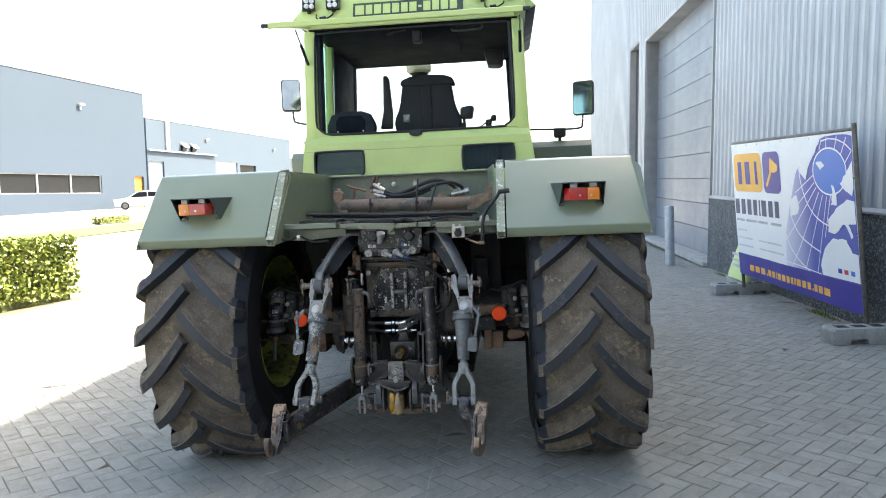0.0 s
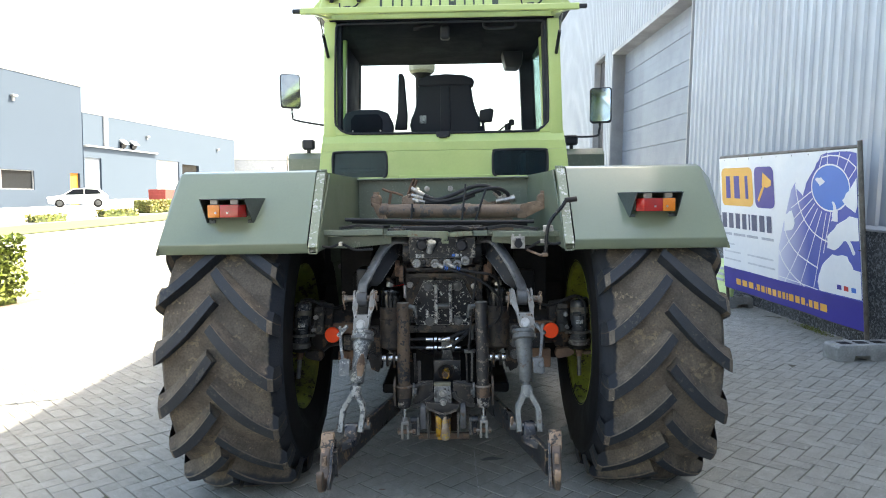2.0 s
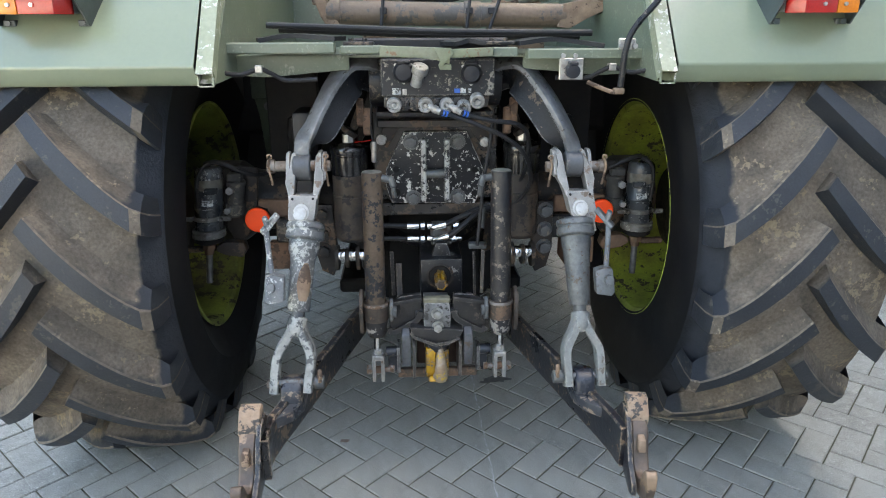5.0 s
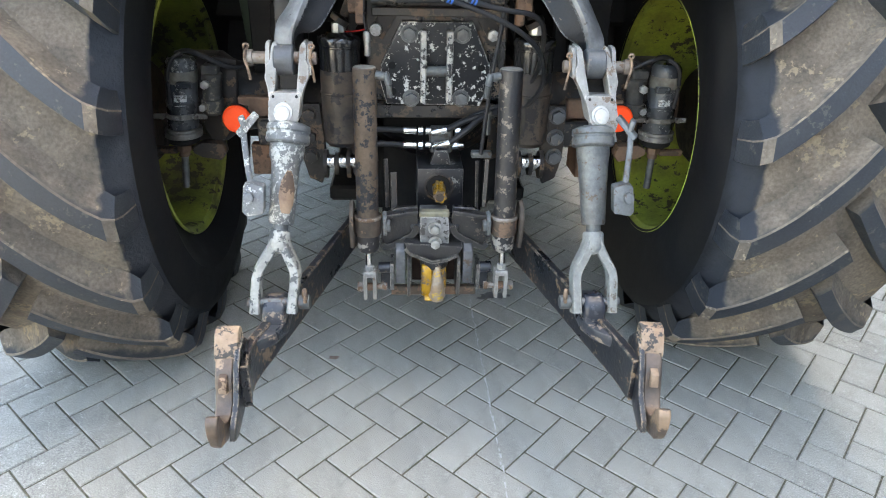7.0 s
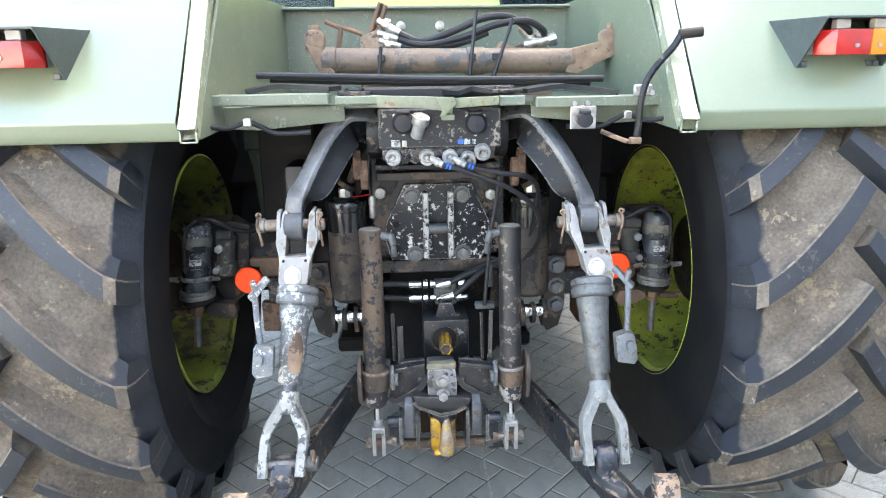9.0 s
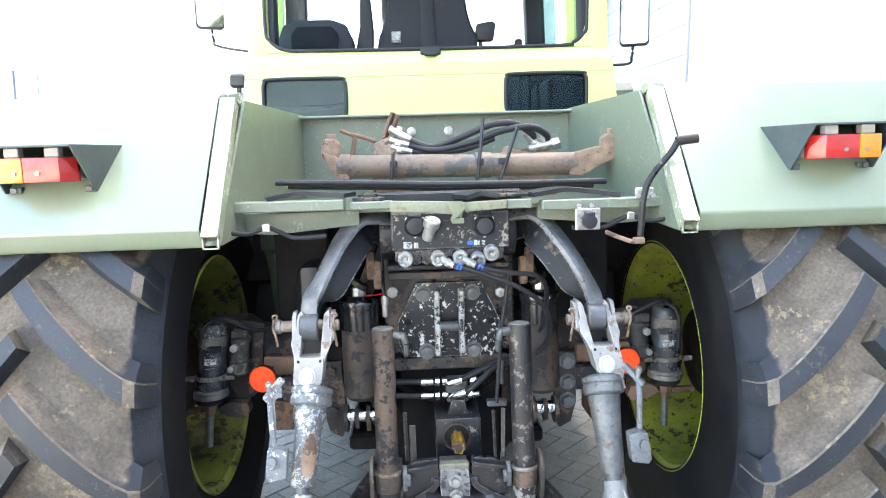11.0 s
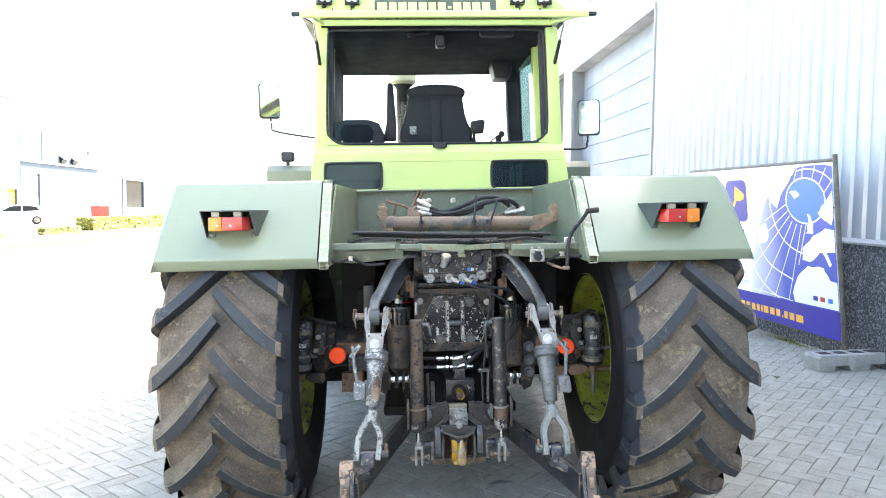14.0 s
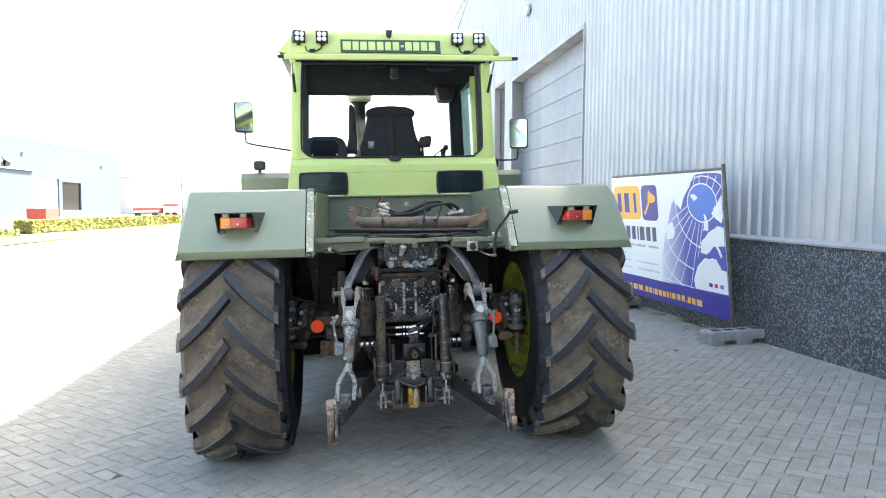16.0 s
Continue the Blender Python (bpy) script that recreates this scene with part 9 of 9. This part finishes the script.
def hedge(name, label, a, b, width, height, count, material, leaf=0.035, seed=1, base=None):
    """A clipped hedge from a to b (ground pairs): twigs inside, many small leaves with an uneven skin."""
    h = thing(name, label, "hedge")
    rng = random.Random(seed)
    a, b = Vector((*a, 0)), Vector((*b, 0))
    d, L = (b - a).normalized(), (b - a).length
    sd = Vector((-d.y, d.x, 0))
    gz = lambda p: (ground_z(p.x, p.y) if base is None else base)
    tw = bmesh.new()
    for _ in range(int(L * 14)):
        p = a + d * rng.uniform(0.05, L - 0.05) + sd * rng.uniform(-0.4, 0.4) * width
        q = p + Vector((rng.gauss(0, 0.12), rng.gauss(0, 0.12), height * rng.uniform(0.6, 0.95)))
        p.z, q.z = gz(p) - 0.03, q.z + gz(p)
        cyl(tw, p, q, 0.012, 0.004, n=5, caps=False)
    part("twigs", tw, TWIG, h)["kind"] = "stuff"
    core = bmesh.new()   # solid core, its dark green standing for shade between the leaves
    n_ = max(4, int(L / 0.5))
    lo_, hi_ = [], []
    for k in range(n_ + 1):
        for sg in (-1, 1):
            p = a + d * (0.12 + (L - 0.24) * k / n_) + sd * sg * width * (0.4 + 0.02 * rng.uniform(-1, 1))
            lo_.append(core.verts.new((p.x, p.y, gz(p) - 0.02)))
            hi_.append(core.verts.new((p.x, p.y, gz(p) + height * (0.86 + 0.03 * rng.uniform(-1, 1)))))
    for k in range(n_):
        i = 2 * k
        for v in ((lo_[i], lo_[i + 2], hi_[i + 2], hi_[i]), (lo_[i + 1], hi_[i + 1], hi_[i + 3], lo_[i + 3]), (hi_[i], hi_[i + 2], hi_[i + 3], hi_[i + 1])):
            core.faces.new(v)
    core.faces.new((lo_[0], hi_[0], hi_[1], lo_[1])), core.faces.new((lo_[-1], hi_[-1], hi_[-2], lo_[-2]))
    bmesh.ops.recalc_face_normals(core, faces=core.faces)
    part("inner_leaves", core, LEAF_SHADE, h)["kind"] = "stuff"
    verts, faces = [], []
    for _ in range(count):
        s, w, z = rng.uniform(0, L), rng.uniform(-0.5, 0.5), rng.uniform(0.12, 1.0)
        face = rng.random()
        depth = abs(rng.gauss(0, 0.06))
        if face < 0.38:
            z = 1.0 - depth
        elif face < 0.88:
            w = math.copysign(0.5 - depth, w)
        else:
            s = rng.choice((depth * width, L - depth * width))
        p = a + d * s + sd * (w * width)
        lump = 0.06 * noise.noise(p * 1.6) + 0.05 * noise.noise(p * 5)
        p.z = gz(p) + z * height * (1 + lump)
        p += sd * (math.copysign(1, w) * lump * 0.6)
        nrm = Vector((rng.gauss(0, 1), rng.gauss(0, 1), rng.gauss(0.5, 1))).normalized()
        t = nrm.orthogonal().normalized()
        t.rotate(Matrix.Rotation(rng.uniform(0, 6.28), 3, nrm))
        u = nrm.cross(t)
        k = leaf * rng.uniform(0.6, 1.3)
        i = len(verts)
        verts += [p - t * k, p + u * k * 0.55 + nrm * k * 0.15, p + t * k, p - u * k * 0.55 + nrm * k * 0.15]
        faces.append((i, i + 1, i + 2, i + 3))
    me = bpy.data.meshes.new("leaves")
    me.from_pydata([tuple(v) for v in verts], [], faces)
    me.materials.append(material)
    o = new("leaves", me)
    o.parent = h
    o["kind"] = "stuff"


hedge("hedge", "clipped broad-leaved green hedge in full sun", (-7.95, 3.2), (-7.25, 6.7), 1.4, 1.06, 13000, LEAF, 0.045, 2)
hedge("hedge", "low green and russet hedge across the road", (-20.5, 40.4), (-16.8, 62.0), 1.3, 0.82, 9000, LEAF_RUSSET, 0.11, 5)
hedge("shrub_row", "sparse low shrubs at the edge of the lawn", (-20.5, 35.0), (-19.7, 37.6), 0.7, 0.42, 260, LEAF_RUSSET, 0.1, 6)
hedge("shrub_row", "sparse low shrubs at the edge of the lawn", (-20.8, 29.0), (-20.4, 31.2), 0.6, 0.36, 200, LEAF_RUSSET, 0.09, 7)


def make_lawn():
    bm = bmesh.new()
    near = [(-17.8, -20), (-16.8, 18.0), (-15.8, 32.0), (-15.0, 55.0), (-14.6, 66.0)]
    far = [(-22.0, -20), (-20.2, 18.0), (-19.4, 32.0), (-17.4, 55.0), (-16.4, 66.0)]
    for (n0, n1), (f0, f1) in zip(zip(near, near[1:]), zip(far, far[1:])):
        vs = [bm.verts.new((x, y, ground_z(x, y) + 0.06)) for x, y in (n0, n1, f1, f0)]
        bm.faces.new(vs)
    tagged(part("lawn", bm, GRASS, smooth=0), "strip of sunlit lawn across the yard", "lawn", kind="structure")
    bm = bmesh.new()
    box(bm, -8.9, -6.65, 2.9, 7.0, -0.02, 0.015, 0.01)
    tagged(part("planting_bed", bm, EARTH, smooth=0), "bare earth bed under the hedge", "ground", kind="structure")


make_lawn()


def far_hall(origin, along_deg, length, depth, height, name, label, openings, material):
    """A plain industrial hall: origin is its near ground corner, its long face runs off along_deg right of +y and looks towards the yard."""
    m = Matrix.Translation(origin) @ LEVEL @ Matrix.Rotation(radians(-1.0), 4, "X") @ Matrix.Rotation(radians(-along_deg), 4, "Z")
    h = thing(name, label, "building")
    b = bmesh.new()
    cuts = sorted(openings, key=lambda o: o[0])
    y = 0.0
    for y0, y1, z0, z1, kind in cuts:
        if y0 > y:
            box(b, -0.3, 0, y, y0, -2, height, 0)
        box(b, -0.3, 0, y0, y1, -2, z0, 0) if z0 > -1.9 else None
        box(b, -0.3, 0, y0, y1, z1, height, 0)
        y = y1
    box(b, -0.3, 0, y, length, -2, height, 0)
    for ya in (0, length - 0.3):
        box(b, -depth, -0.3, ya, ya + 0.3, -2, height, 0)
    b.transform(m)
    part("wall_panel", b, material, h, smooth=0)
    b = bmesh.new()
    box(b, -depth, 0.06, -0.06, length + 0.06, height, height + 0.12, 0.02)
    b.transform(m)
    part("roof", b, JAMB, h, smooth=0)
    for y0, y1, z0, z1, kind in cuts:
        if kind == "ribbon":
            n = max(1, round((y1 - y0) / 3.1))
            for k in range(n):
                a, c = y0 + (y1 - y0) * k / n, y0 + (y1 - y0) * (k + 1) / n
                w = new("window")
                w.parent = h
                g = bmesh.new()
                box(g, -0.2, -0.17, a + 0.06, c - 0.06, z0 + 0.06, z1 - 0.06, 0)
                g.transform(m)
                part("pane", g, WINDOW_DARK, w, smooth=0)
                g = bmesh.new()
                for ya, yb_, za, zb in ((a, a + 0.06, z0, z1), (c - 0.06, c, z0, z1), (a + 0.06, c - 0.06, z0, z0 + 0.06), (a + 0.06, c - 0.06, z1 - 0.06, z1)):
                    box(g, -0.22, -0.08, ya, yb_, za, zb, 0)
                g.transform(m)
                part("window_frame", g, JAMB, w, smooth=0)
        else:
            g = bmesh.new()
            box(g, -0.28, -0.2, y0, y1, z0, z1, 0)
            g.transform(m)
            part("door", g, {"dark": WINDOW_DARK, "white": DOOR_WHITE, "orange": ORANGE_DOOR, "grey": DOOR_PAINT}[kind], h, smooth=0)
    # floodlights and vents on the wall
    if 20 < length < 40:
        g = bmesh.new()
        box(g, 0.0, 0.35, 0.0, 13.0, 5.95, 6.1, 0.02)
        g.transform(m)
        part("ledge", g, JAMB, h)
        g = bmesh.new()
        box(g, 0.0, 0.2, 3.2, 3.8, 6.1, height, 0.02)
        g.transform(m)
        part("downpipe", g, DOOR_WHITE, h)
        for y0 in (6.4, 8.3):
            g = bmesh.new()
            cyl(g, (0.0, y0, 6.65), (0.3, y0, 6.5), 0.42, n=14)
            g.transform(m)
            part("vent", g, WINDOW_DARK, h)
            g = bmesh.new()
            prism(g, [(0.0, 7.15), (0.12, 7.15), (0.62, 6.72), (0.62, 6.62), (0.0, 6.95)], "y", y0 - 0.5, y0 + 0.5, 0.02)
            g.transform(m)
            part("vent_hood", g, DOOR_WHITE, h, "white sheet hood over the vent")
    for y0, z0 in ((length * 0.84, height * 0.81), (length * 0.33, height * 0.84)):
        g = bmesh.new()
        box(g, 0.0, 0.3, y0 - 0.25, y0 + 0.25, z0 - 0.05, z0 + 0.12, 0.03)
        box(g, 0.0, 0.12, y0 - 0.1, y0 + 0.1, z0 - 0.35, z0 - 0.05, 0.02)
        g.transform(m)
        part("flood_lamp", g, JAMB, h)
    return h


A0 = Vector((-31.2 - 0.1374 * 46, 52.7 - 0.9905 * 46, 1.8))
far_hall(A0, 7.9, 46.0, 30.0, 9.62, "far_hall", "large pale grey hall with a ribbon of windows", [(3.0, 40.5, 1.0, 2.45, "ribbon"), (44.4, 45.6, -1.0, 2.42, "orange")], WALL_GREY_SUNLIT)
far_hall(Vector((-38.2, 65.5, 1.6)), 7.9, 34.0, 30.0, 9.4, "far_hall", "long pale industrial hall with loading doors", [(0.2, 2.8, 0.4, 4.85, "grey"), (13.2, 18.3, 0.4, 5.3, "white"), (19.0, 23.3, 1.6, 5.05, "dark")], WALL_WHITE_SUNLIT)
far_hall(Vector((-41.0, 103.0, 2.2)), 86.0, 14.5, 20.0, 6.2, "far_hall", "low white hall far behind the others", [], DOOR_WHITE)


def make_car(x, y, turn, name, label):
    """A small hatchback seen from the side."""
    z = ground_z(x, y)
    m = Matrix.Translation((x, y, z)) @ Matrix.Rotation(radians(turn), 4, "Z")
    c = thing(name, label, "car")
    b = bmesh.new()
    prism(b, [(-2.05, 0.28), (-2.1, 0.6), (-2.0, 0.82), (-1.1, 0.94), (-0.35, 1.42), (0.6, 1.48), (1.45, 1.4), (1.9, 0.98), (2.02, 0.9), (2.05, 0.35), (1.85, 0.25), (-1.85, 0.25)], "y", -0.85, 0.85, 0.08, seg=3)
    b.transform(m)
    part("body", b, CAR_WHITE, c, smooth=45)
    for sy in (-1, 1):
        b = bmesh.new()
        prism(b, [(-0.95, 0.96), (-0.32, 1.36), (0.35, 1.4), (0.35, 0.97)], "y", sy * 0.853, sy * 0.86, 0)
        prism(b, [(0.42, 0.97), (0.42, 1.4), (1.3, 1.34), (1.55, 1.02)], "y", sy * 0.853, sy * 0.86, 0)
        b.transform(m)
        part("side_window", b, WINDOW_DARK, c, smooth=0)
        for xx in (-1.3, 1.3):
            w = new("wheel")
            w.parent = c
            b = bmesh.new()
            cyl(b, (xx, sy * 0.7, 0.31), (xx, sy * 0.87, 0.31), 0.31, n=24, w=0.03)
            b.transform(m)
            part("tyre", b, SIDEWALL, w)
            b = bmesh.new()
            cyl(b, (xx, sy * 0.871, 0.31), (xx, sy * 0.885, 0.31), 0.2, n=20, w=0.01)
            b.transform(m)
            part("hubcap", b, SILVER_CLEAN, w)
    for xx, mt, nm in ((-2.08, LED_FACE, "headlamp"), (2.0, RED_LENS, "rear_lamp")):
        for sy in (-0.65, 0.65):
            b = bmesh.new()
            box(b, xx - 0.05, xx + 0.06, sy - 0.16, sy + 0.16, 0.68, 0.82, 0.03)
            b.transform(m)
            part(nm, b, mt, c)


make_car(-29.0, 48.0, 30, "car", "white parked hatchback car beyond the lawn")
make_car(-38.0, 38.0, 80, "car", "white parked car before the far windows")


def make_far_things():
    c = thing("skip_container", "red open steel container across the road", "container")
    m = Matrix.Translation((-27.2, 59.0, ground_z(-27.2, 59.0))) @ Matrix.Rotation(radians(-15), 4, "Z")
    b = bmesh.new()
    prism(b, [(-0.9, 0.1), (0.9, 0.1), (0.95, 1.35), (-0.95, 1.35)], "y", -0.8, 0.8, 0.04)
    for k in range(4):
        box(b, -0.93, 0.93, -0.84, -0.8, 0.2 + k * 0.3, 0.25 + k * 0.3, 0.01)
    b.transform(m)
    part("tub", b, RED_BOX, c, smooth=0)
    for x0, x1, y0, z1, mt, lab in ((-26.0, -23.05, 80.0, 3.1, RED_BOX, "low red flatbed body far across the road"), (-22.7, -20.9, 80.5, 3.8, DOOR_WHITE, "white box van body with a red stripe far across the road")):
        c = thing("box_trailer", lab, "trailer")
        g0 = ground_z(x0, y0)
        b = bmesh.new()
        box(b, x0, x1, y0, y0 + 2.2, g0 + 0.55, z1, 0.05)
        part("body", b, mt, c, smooth=0)
        for dx in (0.5, x1 - x0 - 0.5):
            b = bmesh.new()
            cyl(b, (x0 + dx, y0 - 0.02, g0 + 0.38), (x0 + dx, y0 + 0.25, g0 + 0.38), 0.38, n=16, w=0.04)
            part("wheel", b, PLASTIC, c)
        b = bmesh.new()
        box(b, x0 + 0.05, x1 - 0.05, y0 - 0.02, y0, z1 - 0.55, z1 - 0.3, 0)
        part("stripe", b, DOOR_WHITE if mt is RED_BOX else RED_BOX, c, smooth=0)
    p = thing("lamp_post", "thin dark lamp post far across the road", "post")
    b = bmesh.new()
    x, y = -15.6, 60.0
    cyl(b, (x, y, ground_z(x, y) - 0.2), (x, y, 5.9), 0.09, 0.05, n=8)
    part("post", b, FRAME_POLE, p)
    s = thing("far_shed", "dark brown ribbed shed far behind the tractor", "building")
    b = bmesh.new()
    box(b, 10.2, 16.0, 52, 60, 0, 8.3, 0.05)
    for k in range(14):
        box(b, 10.4 + k * 0.4, 10.5 + k * 0.4, 51.9, 52, 0.3, 8.0, 0)
    part("wall", b, mat("dark_brown_sheet", (0.10, 0.085, 0.075), 0.7), s, smooth=0)
    b = bmesh.new()
    box(b, 9.9, 16.3, 51.7, 60.3, 8.3, 8.5, 0.02)
    part("roof", b, JAMB, s, smooth=0)


make_far_things()

# ---- herringbone pavers: the nearest three hundred singly, the rest joined ----
def make_pavers():
    side, gap, ang = 0.1, 0.005, radians(-43.92)
    ox, oy = -0.1787, -0.6144
    u, v = Vector((math.cos(ang), math.sin(ang))), Vector((-math.sin(ang), math.cos(ang)))
    rng = random.Random(4)

    def brick(l, w):
        c = 0.0028
        pts, faces = [], []
        for x0, y0, x1, y1, z in ((gap / 2, gap / 2, l - gap / 2, w - gap / 2, -0.03), (gap / 2, gap / 2, l - gap / 2, w - gap / 2, -c), (gap / 2 + c, gap / 2 + c, l - gap / 2 - c, w - gap / 2 - c, 0.0)):
            pts += [(x0, y0, z), (x1, y0, z), (x1, y1, z), (x0, y1, z)]
        for k in (0, 4):
            for i in range(4):
                j = (i + 1) % 4
                faces.append((k + i, k + j, k + 4 + j, k + 4 + i))
        faces.append((8, 9, 10, 11))
        return np.array(pts), faces

    shared = {}
    for key, l, w in (("u", 2 * side, side), ("v", side, 2 * side)):
        p, f = brick(l, w)
        me = bpy.data.meshes.new("paver")
        me.from_pydata([tuple(q) for q in p], [], f)
        me.materials.append(PAVER)
        shared[key] = (me, p, f)
    pave = tagged(new("pavement"), "grey concrete pavers laid in a herringbone on the yard", "pavement", kind="structure")
    verts, faces, singles = [], [], 0
    c, s = math.cos(ang), math.sin(ang)
    n = 190
    for i in range(-n, n):
        for j in range(-n, n):
            d = (i - j) % 4
            if d not in (3, 2):
                continue
            key = "u" if d == 3 else "v"
            p0 = Vector((ox, oy)) + u * (i * side) + v * (j * side)
            if not (-7.4 < p0.x < 4.05 and -7.5 < p0.y < 16.5):
                continue
            dz, tx, ty = rng.gauss(0, 0.0008), rng.gauss(0, 0.004), rng.gauss(0, 0.004)
            me, p, f = shared[key]
            if -1.05 < p0.x < 1.25 and -1.75 < p0.y < 0.45 and singles < 300:
                singles += 1
                o = new("paver", me)
                o.parent = pave
                o.matrix_local = Matrix.Translation((p0.x, p0.y, dz)) @ Matrix.Rotation(ang, 4, "Z") @ Euler((tx, ty, 0)).to_matrix().to_4x4()
                continue
            q = p.copy()
            q[:, 2] += dz + q[:, 0] * ty + q[:, 1] * tx
            base = len(verts)
            verts.extend((p0.x + c * a - s * b, p0.y + s * a + c * b, z) for a, b, z in q)
            faces.extend(tuple(k + base for k in fc) for fc in f)
    me = bpy.data.meshes.new("paver_field")
    me.from_pydata(verts, [], faces)
    me.materials.append(PAVER)
    o = new("paver_field", me)
    o.parent = pave
    tagged(o, "grey herringbone pavers", kind="stuff")

    # faint chalk lines and two stains on the stones
    for ends in (((0.165, 0.25), (0.18, -1.15)), ((2.82, 6.5), (2.5, 2.4))):
        a, b = Vector(ends[0]), Vector(ends[1])
        d = (b - a).normalized()
        sd = Vector((-d.y, d.x))
        q, fs, pos = [], [], 0.0
        while pos < (b - a).length:
            ln, wd = rng.uniform(0.006, 0.03), rng.uniform(0.0012, 0.0038)
            p = a + d * pos + sd * rng.gauss(0, 0.0016)
            k = len(q)
            for e, f in ((0, -1), (1, -0.6), (1, 0.8), (0, 1)):
                r = p + d * (e * ln) + sd * (f * wd)
                q.append((r.x, r.y, 0.003))
            fs.append((k, k + 1, k + 2, k + 3))
            pos += ln + abs(rng.gauss(0.004, 0.01))
        me = bpy.data.meshes.new("chalk_line")
        me.from_pydata(q, [], fs)
        me.materials.append(CHALK)
        o = new("chalk_line", me)
        o.parent = pave
        o["label"], o["kind"] = "faint white chalk line", "stuff"
    for cx, cy, rx, ry, mt in ((-0.335, -0.286, 0.022, 0.012, STAIN_RUST), (0.27, 0.12, 0.06, 0.03, STAIN_OIL), (0.215, 0.10, 0.025, 0.012, STAIN_OIL)):
        q = [(cx + rx * math.cos(i * 0.35) * rng.uniform(0.6, 1.1), cy + ry * math.sin(i * 0.35) * rng.uniform(0.6, 1.1), 0.0032) for i in range(18)]
        me = bpy.data.meshes.new("stain")
        me.from_pydata(q, [], [tuple(range(18))])
        me.materials.append(mt)
        o = new("stain", me)
        o.parent = pave


CHALK = mat("white_chalk", (0.42, 0.42, 0.41), 0.9, c2=(0.32, 0.32, 0.315), s=80, bump=0)
STAIN_RUST = mat("rust_stain_on_stone", (0.15, 0.10, 0.08), 0.9, c2=(0.2, 0.16, 0.14), s=60, bump=0.2)
STAIN_OIL = mat("oil_stain_on_stone", (0.06, 0.06, 0.06), 0.6, c2=(0.1, 0.1, 0.1), s=40, bump=0.2)
make_pavers()
